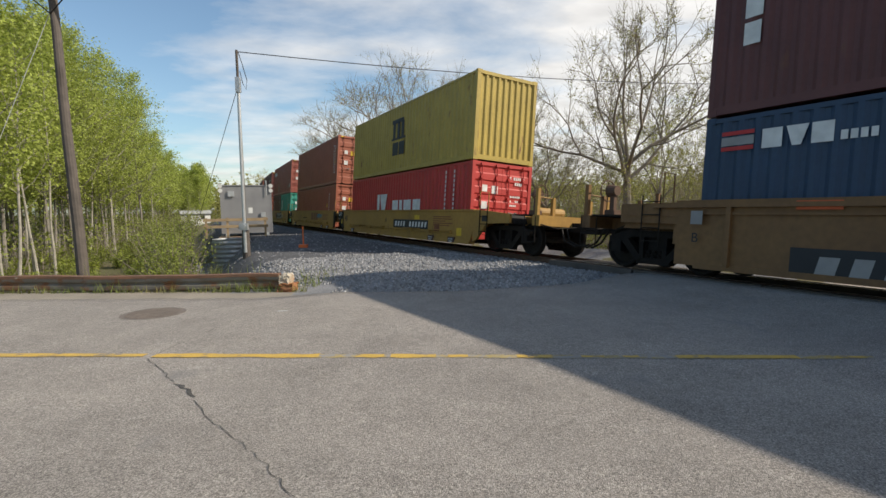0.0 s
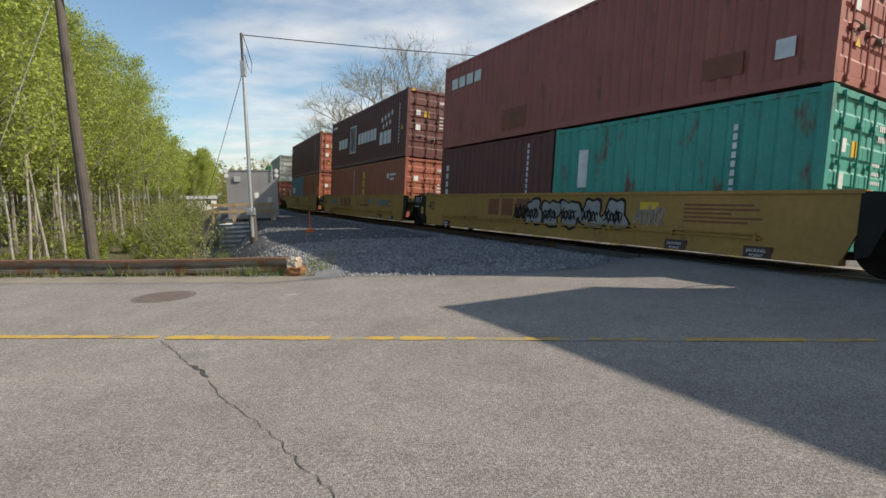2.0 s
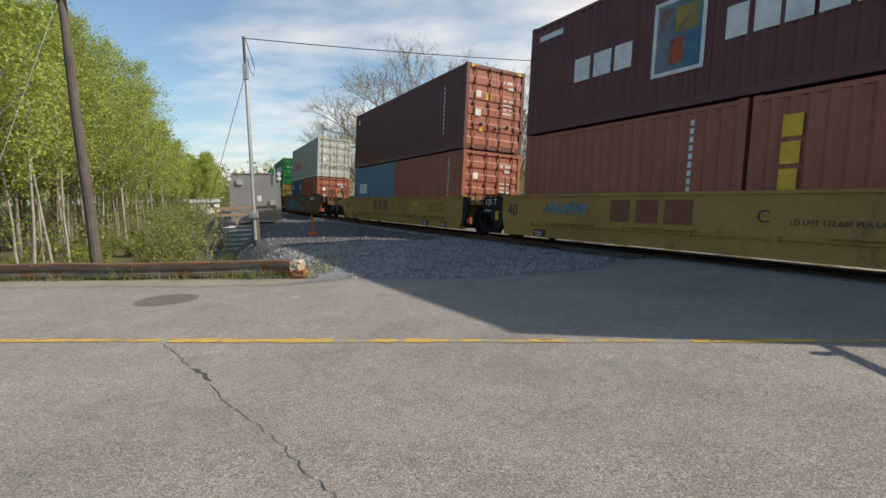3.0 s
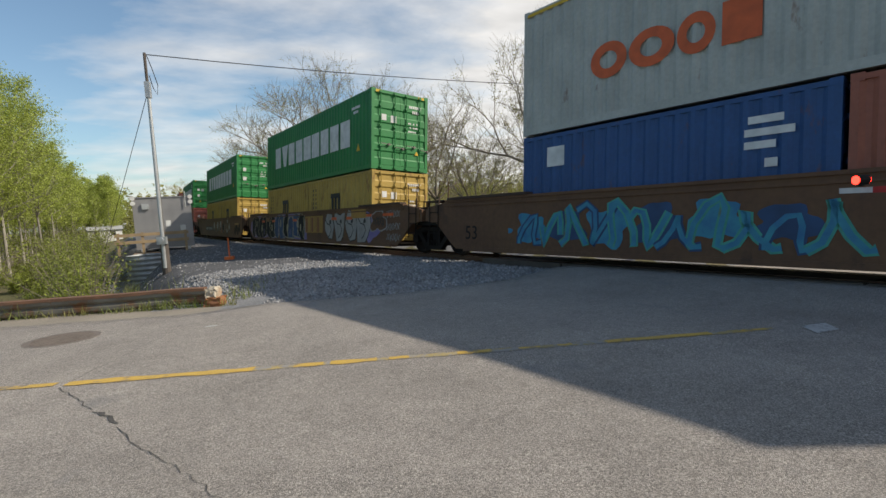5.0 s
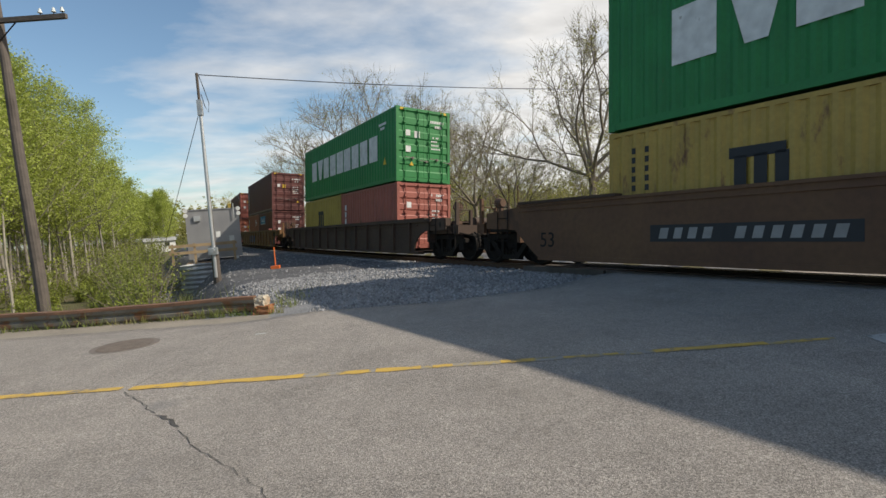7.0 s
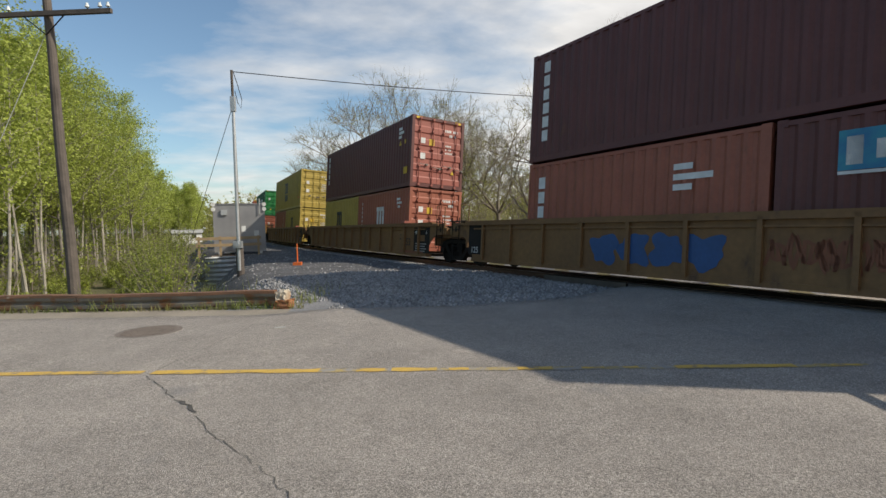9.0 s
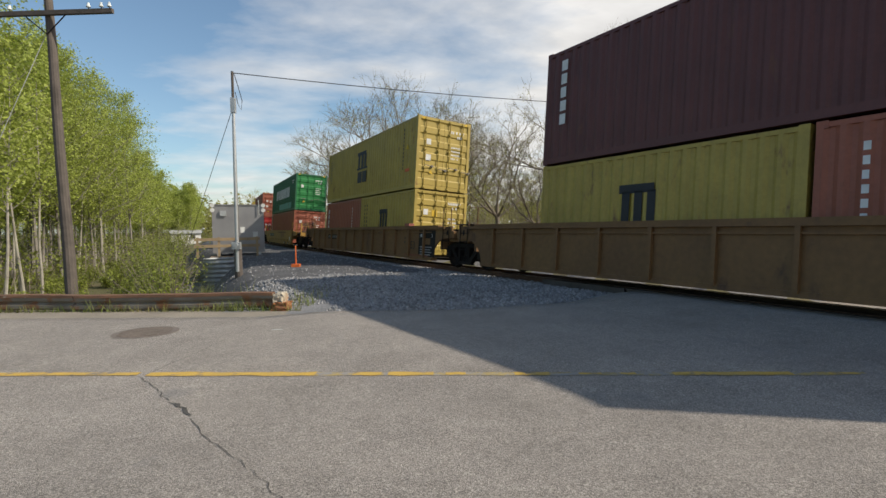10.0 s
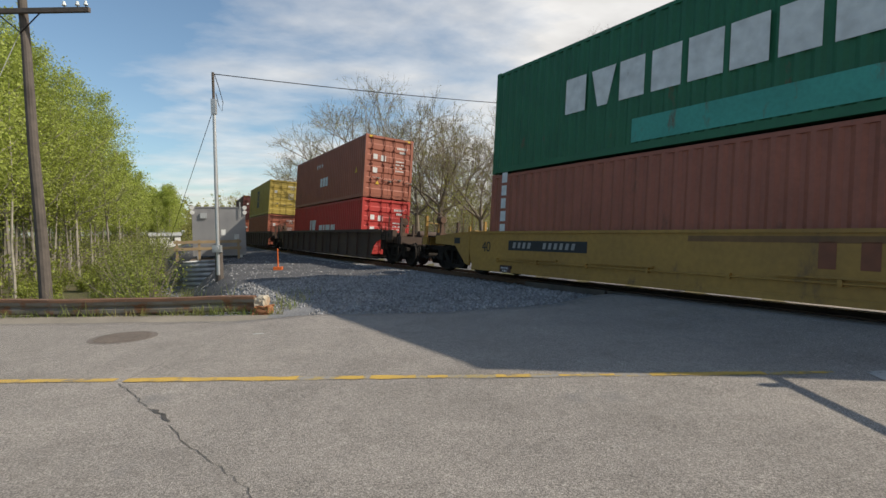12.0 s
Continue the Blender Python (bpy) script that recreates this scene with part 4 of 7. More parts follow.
def well_car(kind, a_mid, body, front_gap, rear_gap, front_end, rear_end, mat, label, tip=11.0):
    """A well unit. body: half length of the well; gaps: from the middle to the truck's centre; *_end: 'joint' (shared truck), 'coupler' or 'none'."""
    car = thing("well_car", label, "well car", "cars of the train")
    zt = {"smooth40": 1.29, "smooth53": 1.56, "ribbed53": 1.42}[kind]
    zb = 0.23
    X = 1.46
    for s in (-1, 1):
        bm = bmesh.new()
        h = body
        slope = {"smooth40": 0.22, "smooth53": 0.75, "ribbed53": 0.4}[kind]
        outline = [(-h, zt - 0.5), (-h + slope, zb), (h - slope, zb), (h, zt - 0.5), (h, zt - 0.06), (-h, zt - 0.06)]
        if kind != "smooth40":
            outline = panel_end(kind, h, -1, front_gap, front_end, zb, zt)[::-1] + panel_end(kind, h, 1, rear_gap, rear_end, zb, zt)
        prism(bm, outline, "x", s * (X - 0.05), s * X)
        part("side_panel", bm, mat, car)
        for sy, gap, end in ((-1, front_gap, front_end), (1, rear_gap, rear_end)):
            if kind == "ribbed53" and h > 7:
                bm = bmesh.new()      # hole for the lifting hook in the arm's tip
                y = sy * (gap + (0.25 if end != "joint" else -0.5))
                prism(bm, [(y + 0.055 * math.cos(t), 1.17 + 0.10 * math.sin(t)) for t in (math.pi * k / 6 for k in range(12))], "x", s * X, s * (X + 0.004))
                part("lifting_hole", bm, BLACK, car)
            if kind == "smooth53":
                bm = bmesh.new()
                box(bm, s * (X - 0.16), s * (X + 0.075), *sorted((sy * (h - 3.0), sy * (h - 0.1))), zt + 0.002, zt + 0.06)
                part("top_ledge", bm, CAR_DARK, car)
        bm = bmesh.new()
        box(bm, s * (X - 0.14), s * (X + 0.035), -h, h, zt - 0.06, zt)
        part("top_chord", bm, mat, car)
        if kind != "smooth40":
            bm = bmesh.new()
            if kind == "smooth53":
                box(bm, s * (X - 0.14), s * (X + 0.03), -h, h, zt - 0.18, zt - 0.14)
            else:
                box(bm, s * (X - 0.14), s * (X + 0.085), -h - 0.5, h + 0.5, zt - 0.135, zt - 0.061)
            part("chord_flange", bm, mat, car)
        if kind == "ribbed53":
            bm = bmesh.new()
            box(bm, s * (X - 0.02), s * (X + 0.05), -h + 0.5, h - 0.5, zt - 0.26, zt - 0.225)
            part("stiffener", bm, mat, car)
        bm = bmesh.new()
        box(bm, s * (X - 0.2), s * (X + 0.03), -h + slope, h - slope, zb - 0.05, zb + 0.05)
        part("side_sill", bm, mat, car)
        if kind == "ribbed53":
            bm = bmesh.new()
            box(bm, -0.045, 0.045, -0.04, 0.04, 0, zt - zb - 0.08)
            rib = mesh_of("rib", bm, mat)
            n = 13 if h > 7 else 4
            for i in range(n):
                o = part("rib", rib, None, car)
                o.matrix_basis = pose(s * (X + 0.04), -h + 1.0 + (2 * h - 2.0) * i / (n - 1), zb + 0.02)
        elif kind == "smooth40":
            bm = bmesh.new()      # pipe and ledge along the lower edge
            tube(bm, [(s * (X + 0.05), -h + 1.3, 0.50), (s * (X + 0.05), h - 1.3, 0.50)], 0.018, 5)
            for i in range(8):
                y = -h + 1.4 + i * (2 * h - 2.8) / 7
                box(bm, s * X, s * (X + 0.08), y - 0.03, y + 0.03, 0.46, 0.55)
            part("pipe_run", bm, mat, car)
            for y in (-4.6, -2.2, 1.4, 3.9):
                bm = bmesh.new()
                box(bm, s * X, s * (X + 0.07), y - 0.75, y + 0.75, 0.56, 0.585)
                part("lading_ledge", bm, mat, car)
            for y in (-5.4, -3.9, 5.0):
                bm = bmesh.new()
                box(bm, s * (X - 0.1), s * (X + 0.04), y - 0.22, y + 0.22, zb - 0.05, zb + 0.14)
                jack = part("jacking_point", bm, JACKBOX, car, "red-brown jacking point plate")
                if s < 0:
                    for text, dy, z in (("JACKING", 0.17, 0.275), ("POINT", 0.12, 0.195)):
                        t = lettering(jack, text, 0, 0, 0.075, WHITE, 0, -X)
                        t.matrix_basis.translation = Vector((-X - 0.045, y + dy, z))
    bm = bmesh.new()
    for i in range(7):
        y = -body + 0.9 + i * (2 * body - 1.8) / 6
        box(bm, -X + 0.1, X - 0.1, y - 0.15, y + 0.15, zb - 0.03, zb + 0.06)
    box(bm, -0.3, 0.3, -body + 0.8, body - 0.8, zb - 0.02, zb + 0.04)
    part("well_floor", bm, GRIME, car)
    for sy, gap, end in ((-1, front_gap, front_end), (1, rear_gap, rear_end)):
        reach = gap - 0.25 if end == "joint" else tip - 0.75
        ext, drop = (0.55, 0.05) if kind == "ribbed53" and end != "joint" else (-0.1, 0.22)
        bm = bmesh.new()      # end platform over the truck
        y0, y1 = sorted((sy * (body - 0.02), sy * reach))
        box(bm, -0.55, 0.55, y0, y1, 0.86, 1.12)
        y0, y1 = sorted((sy * (body - 0.02), sy * min(gap + 0.35, reach)))
        prism(bm, [(sy * body, zt - 0.03), (sy * body, 0.98), (sy * (gap + ext), 1.0), (sy * (gap + ext), zt - drop)], "x", -X + 0.02, -X + 0.2)
        prism(bm, [(sy * body, zt - 0.03), (sy * body, 0.98), (sy * (gap + ext), 1.0), (sy * (gap + ext), zt - drop)], "x", X - 0.2, X - 0.02)
        box(bm, -X + 0.1, X - 0.1, *sorted((sy * body, sy * (body + 0.12))), 0.6, zt - 0.1)
        part("end_platform", bm, mat, car)
        bm = bmesh.new()
        box(bm, -1.2, 1.2, *sorted((sy * (body + 0.14), sy * (gap - 0.2))), zt - 0.16, zt - 0.12)
        part("walkway_grating", bm, CAR_DARK if kind == "ribbed53" else mat, car)
        # bolster casting beside the truck
        bm = bmesh.new()
        c = sy * gap
        prism(bm, [(c - 0.62, 0.88), (c - 0.45, 1.16), (c + 0.45, 1.16), (c + 0.62, 0.88)], "x", -1.25, -0.75)
        prism(bm, [(c - 0.62, 0.88), (c - 0.45, 1.16), (c + 0.45, 1.16), (c + 0.62, 0.88)], "x", 0.75, 1.25)
        box(bm, -0.8, 0.8, c - 0.25, c + 0.25, 0.78, 1.05)
        if end != "joint" or sy > 0:
            part("bolster", bm, mat if kind == "ribbed53" else BLACK, car)
        else:
            bm.free()
        if kind == "smooth40":
            fl = 1.0 if sy > 0 else 0.4
            bm = bmesh.new()   # fairing that steps up over the truck: black at the joints, body-coloured at a coupler
            if end == "coupler":
                prism(bm, [(sy * (body - 0.05), zt - 0.02), (sy * (body - 0.05), 0.28), (sy * (body + 0.15), 0.34), (sy * (body + 0.7), 0.86), (sy * (gap + 0.7), 0.90), (sy * (gap + 0.7), zt - 0.14), (sy * (body + 0.5), zt - 0.03)], "x", -X - 0.01, -X + 0.06)
                part("end_fairing", bm, mat, car)
                bm = bmesh.new()
                box(bm, -X - 0.016, -X - 0.01, *sorted((sy * (body + 0.45), sy * (body + 0.75))), 0.92, 1.10)
                part("data_plate", bm, INK, car)
                bm = bmesh.new()
            prism(bm, [(sy * (body - 0.05), zt - 0.02), (sy * (body - 0.05), 0.30), (sy * (body + 0.3 * fl), 0.36), (sy * (body + 0.7 * fl), 0.82), (sy * (body + 0.95 * fl), 0.90), (sy * (body + 0.95 * fl), zt - 0.05)], "x", -X - 0.01, -X + 0.06)
            if end == "coupler":
                bm.free()
            else:
                part("end_fairing", bm, BLACK, car, "black end plate")
        if kind != "smooth40" or sy < 0:
            ladder(car, -X - 0.03, sy * (body + 0.55), 0.5, zt + 0.12, GRIME)
        bm = bmesh.new()
        tube(bm, [(-X - 0.02, sy * (body + 0.3), zt - 0.1), (-X - 0.02, sy * (body + 0.3), zt + 0.55), (-X + 0.3, sy * (body + 0.3), zt + 0.55), (-X + 0.3, sy * (body + 0.3), zt - 0.1)], 0.018, 5)
        part("grab_rail", bm, mat, car)
        if end == "joint" and sy > 0:
            truck(car, sy * gap, a_mid)
            for jx, jy in ((-0.85, -0.35), (-0.55, 0.25), (0.5, 0.0)):
                bm = bmesh.new()
                prism(bm, [(c + jy - 0.3, 1.0), (c + jy - 0.2, 1.34), (c + jy + 0.12, 1.40), (c + jy + 0.26, 1.22), (c + jy + 0.3, 1.0)], "x", jx - 0.16, jx + 0.16)
                part("joint_casting", bm, CAR_TAN, car, "tan articulation casting")
            for jx in (-1.12, -1.0):
                bm = bmesh.new()
                tube(bm, [(jx, c - 0.8, 0.92), (jx, c - 0.45, 0.98), (jx - 0.04, c - 0.1, 1.2), (jx, c + 0.25, 1.26), (jx, c + 0.55, 1.0), (jx, c + 0.8, 0.92)], 0.024, 6)
                part("brake_hose", bm, LUMBER, car, "pale brake hose")
            bm = bmesh.new()
            box(bm, -1.1, 1.0, c - 0.55, c + 0.5, zt + 0.03, zt + 0.06)
            part("walkway_plate", bm, CAR_DARK, car)
            for py in (-0.5, 0.45):
                bm = bmesh.new()
                box(bm, -1.0, -0.9, c + py - 0.05, c + py + 0.05, 1.0, zt + 0.03)
                part("walkway_bracket", bm, CAR_TAN, car)
        if end == "coupler":
            truck(car, sy * gap, a_mid)
            bm = bmesh.new()
            box(bm, -0.16, 0.16, *sorted((sy * (tip - 0.85), sy * (tip - 0.25))), 0.74, 0.98)
            prism(bm, [(-0.2, sy * (tip - 0.3)), (0.22, sy * (tip - 0.3)), (0.12, sy * (tip + 0.06)), (-0.05, sy * (tip - 0.08)), (-0.2, sy * (tip + 0.08))], "z", 0.70, 1.0)
            part("coupler", bm, GRIME, car, "rusty knuckle coupler")
            bm = bmesh.new()
            box(bm, -1.32, 1.32, *sorted((sy * (tip - 1.0), sy * (tip - 0.72))), 0.86, 1.14)
            part("end_sill", bm, mat, car)
            for px in (-1.28, -0.75, 0.6, 1.28):
                bm = bmesh.new()
                box(bm, px - 0.045, px + 0.045, sy * (tip - 0.86) - 0.05, sy * (tip - 0.86) + 0.05, 1.14, 1.85 if abs(px) > 1 else 1.62)
                part("handrail_post", bm, mat, car)
            bm = bmesh.new()
            tube(bm, [(-1.28, sy * (tip - 0.86), 1.62), (-0.75, sy * (tip - 0.86), 1.60)], 0.018, 5)
            part("handrail", bm, mat, car)
            bm = bmesh.new()
            hub = Vector((-0.95, sy * (tip - 1.15), 1.72))
            ring = [hub + Vector((0.24 * math.cos(t), 0, 0.24 * math.sin(t))) for t in (2 * math.pi * k / 16 for k in range(17))]
            tube(bm, ring, 0.016, 5)
            for k in range(4):
                tube(bm, [hub, ring[k * 4]], 0.012, 4)
            part("brake_wheel", bm, RAIL_RUST, car, "rusty brake wheel")
            bm = bmesh.new()
            tube(bm, [(-0.95, sy * (tip - 1.2), 1.72), (-0.95, sy * (tip - 1.42), 1.72)], 0.15, 14, 0.11)
            box(bm, -1.0, -0.9, *sorted((sy * (tip - 1.38), sy * (tip - 1.26))), 1.13, 1.66)
            box(bm, -1.08, -0.84, *sorted((sy * (tip - 1.46), sy * (tip - 1.2))), 1.13, 1.28)
            part("brake_housing", bm, RAIL_RUST, car, "rusty brake gear housing")
            bm = bmesh.new()
            tube(bm, [(-0.2, sy * (gap + 0.35), 1.27), (0.75, sy * (gap + 0.35), 1.27)], 0.15, 14)
            for rx in (-0.1, 0.65):
                box(bm, rx - 0.03, rx + 0.03, sy * (gap + 0.35) - 0.16, sy * (gap + 0.35) + 0.16, 1.1, 1.24)
            part("air_reservoir", bm, mat, car)
            bm = bmesh.new()
            box(bm, -1.3, 1.3, *sorted((sy * (gap + 0.6), sy * (tip - 1.02))), 1.125, 1.16)
            part("brake_deck", bm, GRIME, car)
            for hx in (-0.5, -0.32):
                bm = bmesh.new()
                tube(bm, [(hx, sy * (tip - 0.75), 0.84), (hx - 0.06, sy * (tip - 0.55), 0.5), (hx, sy * (tip - 0.2), 0.36), (hx + 0.1, sy * tip, 0.44)], 0.025, 6)
                part("air_hose", bm, BLACK, car)
            bm = bmesh.new()
            tube(bm, [(-1.28, sy * (tip - 0.74), 0.9), (-0.9, sy * (tip - 0.5), 0.8), (-0.2, sy * (tip - 0.45), 0.86)], 0.018, 5)
            part("uncoupling_lever", bm, GRIME, car)
            bm = bmesh.new()
            for rz in (0.42, 0.72):
                tube(bm, [(-1.38, sy * (tip - 1.25), rz), (-1.38, sy * (tip - 0.8), rz)], 0.014, 5)
            for ry in (tip - 1.25, tip - 0.8):
                tube(bm, [(-1.38, sy * ry, 0.42), (-1.38, sy * ry, 1.1)], 0.014, 5)
            part("step_iron", bm, GRIME, car)
    CARS.append((car, a_mid))
    return car


def build_train():
    kinds = {
        "smooth40": (6.75, CAR_YELLOW, "yellow smooth-sided articulated well car unit, lightly grimed"),
        "smooth53": (8.7, CAR_BROWN, "rust-brown smooth-sided well car unit covered with spray paint"),
        "ribbed53": (8.7, CAR_TAN, "dull tan rib-sided well car unit"),
        "dark53": (8.7, CAR_DARK, "dark rusty rib-sided well car"),
    }
    plan = [("ribbed53", 0, "coupler", "coupler")] + [("smooth40", i, "coupler" if i == 1 else "joint", "coupler" if i == 5 else "joint") for i in range(1, 6)]
    plan += [("smooth53", 6, "coupler", "joint"), ("smooth53", 7, "joint", "joint"), ("smooth53", 8, "joint", "coupler"), ("dark53", 9, "coupler", "coupler"),
             ("ribbed53", 10, "coupler", "joint"), ("ribbed53", 11, "joint", "joint"), ("ribbed53", 12, "joint", "coupler"), ("smooth40", 13, "coupler", "coupler"),
             ("dark53", 14, "coupler", "coupler"), ("dark53", 15, "coupler", "joint"), ("smooth40", 16, "joint", "coupler")]
    cars = {}
    for kind, i, fe, re in plan:
        body, mat, label = kinds[kind]
        mid = U[i] + 6.096
        if i == 0:
            body = 6.4
        tip = {0: 9.66}.get(i, 10.4 if kind == "smooth40" else 11.25)
        off = 1.15 if kind == "smooth40" else 0.75
        front = (U[i] - U[i - 1]) / 2 if fe == "joint" else body + off
        rear = (U[i + 1] - U[i]) / 2 if re == "joint" else body + off
        cars[i] = well_car({"dark53": "ribbed53"}.get(kind, kind), mid, body, front, rear, fe, re, mat, label, tip)
    return cars


CAR = build_train()


# ---- markings on the cars ----
def blob(car, y, z, w, h, mat, seed, layer, name="spray_paint", rough=1.0):
    """A sprayed patch with an uneven rounded outline on the road side."""
    rnd = random.Random(seed)
    x = -1.46 - 0.003 * layer - 0.003
    ph = [rnd.uniform(0, 6.3) for _ in range(3)]
    bm = bmesh.new()
    vs = []
    for k in range(36):
        t = 2 * math.pi * k / 36
        r = 1 + rough * (0.16 * math.sin(3 * t + ph[0]) + 0.10 * math.sin(5 * t + ph[1]) + 0.06 * math.sin(8 * t + ph[2]))
        c, s = math.cos(t), math.sin(t)
        q = (abs(c) ** 4 + abs(s) ** 4) ** -0.25 if rough > 0.5 else 1.0
        vs.append(bm.verts.new((x, y - w / 2 * r * c * q * 0.86, z + h / 2 * r * s * q * 0.80)))
    bm.faces.new(vs)
    part(name, bm, mat, car)


def stroke(car, pts, width, mat, layer):
    """A sprayed line; points are (y, z)."""
    bm = bmesh.new()
    x = -1.46 - 0.003 * layer - 0.003
    prev = None
    for i, (y, z) in enumerate(pts):
        a, b = pts[max(i - 1, 0)], pts[min(i + 1, len(pts) - 1)]
        d = Vector((b[0] - a[0], b[1] - a[1])).normalized() * (width / 2)
        row = [bm.verts.new((x, y - d.y, z + d.x)), bm.verts.new((x, y + d.y, z - d.x))]
        if prev:
            bm.faces.new((prev[0], prev[1], row[1], row[0]))
        prev = row
    part("spray_line", bm, mat, car)


def plate(car, y, z, w, h, mat, layer=1, name="stencil_panel", skew=0.0):
    bm = bmesh.new()
    x = -1.46 - 0.003 * layer - 0.003
    bm.faces.new([bm.verts.new((x, y - a * w - skew * b * h, z + b * h)) for a, b in ((0, 0), (1, 0), (1, 1), (0, 1))])
    return part(name, bm, mat, car)


def shard(car, y, z, w, h, mat, seed, layer, grow_by=0.0):
    """An angular sprayed shape on the road side; the same seed with grow_by gives its rim."""
    rnd = random.Random(seed)
    x = -1.46 - 0.003 * layer - 0.003
    n = rnd.choice((7, 8, 9))
    bm = bmesh.new()
    vs = []
    for k in range(n):
        t = 2 * math.pi * (k + rnd.uniform(-0.22, 0.22)) / n
        c, q = math.cos(t), math.sin(t)
        r = (abs(c) ** 6 + abs(q) ** 6) ** (-1 / 6) * rnd.uniform(0.66, 1.04)
        vs.append(bm.verts.new((x, y - (w / 2 * r + grow_by) * c, min(max(z + (h / 2 * r + grow_by) * q, 0.27), 1.49))))
    bm.faces.new(vs)
    part("spray_paint", bm, mat, car)


def number_bars(car, y, z, h, mat, widths, layer=2):
    for w in widths:
        if w > 0:
            plate(car, y - 0.12 * w, z, w * 0.76, h, mat, layer, "number_bar", 0.22)
        y -= abs(w) + h * 0.35


def tag_squiggle(car, y, z, w, h, mat, seed, layer, width=0.03):
    rnd = random.Random(seed)
    n = 26
    pts = [(y - w * i / n - 0.05 * math.sin(i * 2.4 + seed), z + h * (0.5 + 0.45 * math.sin(i * 1.7 + seed) * rnd.uniform(0.5, 1))) for i in range(n + 1)]
    fine = []
    for (y0, z0), (y1, z1) in zip(pts, pts[1:]):
        fine += [(y0 + (y1 - y0) * k / 3, z0 + (z1 - z0) * (3 * (k / 3) ** 2 - 2 * (k / 3) ** 3)) for k in range(3)]
    stroke(car, fine, width, mat, layer)


def dress_cars():
    B = 6.75
    for i in (1, 2, 3, 4, 5):
        c = CAR[i]
        lettering(c, "40", B, 0.72, 0.46, INK, 0, -1.462).matrix_basis.translation = Vector((-1.466, B - 0.3, 0.72))
        t = lettering(c, "125 T", 0, 0, 0.25, WHITE, 0, -1.46)
        t.matrix_basis.translation = Vector((-1.476, B + 0.84, 1.0))
        plate(c, B + 0.28, 0.56, 0.16, 0.26, YELLOW, 4, "reflector_plate")
        t = lettering(c, "JACK HERE", 0, 0, 0.075, WHITE, 0, -1.46)
        t.matrix_basis.translation = Vector((-1.476, B + 0.86, 0.80))
        if i != 1:
            for k, w in enumerate((0.62, 0.62, 0.7)):      # faded owner's mark as plain blocks
                plate(c, {2: -0.8, 3: 2.4, 4: 2.6, 5: 2.0}[i] + 0.1 - k * 0.68, 0.66, w * 0.85, 0.48, RUSTMARK, 1, "faded_mark")
        t = lettering(c, {1: "A", 2: "", 3: "", 4: "C", 5: "", }.get(i) or "E", 0, 0, 0.3, INK, 0, -1.46)
        t.matrix_basis.translation = Vector((-1.466, 0.6 if i == 1 else 2.9 if i == 2 else -0.4, 0.76))
        for k in range(5):
            plate(c, -4.0, 0.72 + 0.075 * k, 1.2 + 0.3 * math.sin(k * 2.3), 0.035, RUSTMARK, 1, "stencil_line")
        plate(c, -2.1 - 0.3 * i % 1, 0.92, 0.45, 0.16, YELLOW if i % 2 else LIGHTBLUE, 1, "paint_patch")
    c = CAR[1]
    plate(c, -0.35, 0.56, 3.25, 0.34, INK, 1)
    number_bars(c, -0.5, 0.63, 0.2, WHITE, (0.22, 0.2, 0.2, 0.2, -0.25, 0.2, 0.2, 0.2, 0.2, 0.2, 0.2))
    plate(c, -4.1, 0.52, 0.4, 0.26, RUSTMARK, 1)
    plate(c, -5.7, 0.42, 0.32, 0.26, YELLOW, 1)
    for i, y in ((4, -0.9), (2, 2.1)):
        t = lettering(CAR[i], "LD LMT 122,600 PER UNIT", 0, 0, 0.12, INK, 0, -1.46)
        t.matrix_basis.translation = Vector((-1.466, y, 0.74))
    for i, y in ((2, -2.4), (4, 4.9), (4, -3.4)):
        tag_squiggle(CAR[i], y, 0.72, 1.5, 0.42, LIGHTBLUE, i, 3, 0.05)
    c = CAR[3]      # black-edged silver spray work
    for k in range(5):
        blob(c, 0.35 - 0.68 * k, 0.78, 0.82, 0.86, BLACK, 30 + k, 2)
        blob(c, 0.35 - 0.68 * k, 0.78, 0.68, 0.72, SILVER, 30 + k, 3)
        tag_squiggle(c, 0.62 - 0.68 * k, 0.55, 0.45, 0.4, BLACK, k, 4, 0.035)
    tag_squiggle(c, -2.9, 0.5, 0.7, 0.6, SILVER, 9, 3, 0.03)
    tag_squiggle(c, 1.2, 0.45, 0.6, 0.6, BLACK, 11, 3, 0.05)
    for i in (0,):
        c = CAR[i]
        plate(c, 4.45, 0.20, 5.2, 0.46, INK, 1)
        number_bars(c, 4.15, 0.28, 0.26, SILVER, (0.34, 0.3, 0.3, 0.34, -0.4, 0.3, 0.3, 0.3, 0.3, 0.3, 0.3))
        plate(c, 6.05, 0.98, 0.22, 0.24, SILVER, 38)
        t = lettering(c, "B", 0, 0, 0.24, INK, 0, -1.46)
        t.matrix_basis.translation = Vector((-1.575, 6.02, 0.66))
        t = lettering(c, "52,900", 0, 0, 0.15, INK, 0, -1.46)
        t.matrix_basis.translation = Vector((-1.51, 3.2, 1.24))
        plate(c, 4.4, 1.24, 0.6, 0.14, ORANGE, 14)
    # brown cars: sky-blue piece; silver, black and blue pieces; grey ovals
    c = CAR[6]
    rnd = random.Random(66)
    for k in range(6):
        blob(c, 5.6 - 1.0 * k, 0.84 + rnd.uniform(-0.08, 0.08), 0.95, rnd.uniform(0.6, 0.95), SPRAYBLUE if k % 2 else LIGHTBLUE, 60 + k, 1 + 0.1 * k)
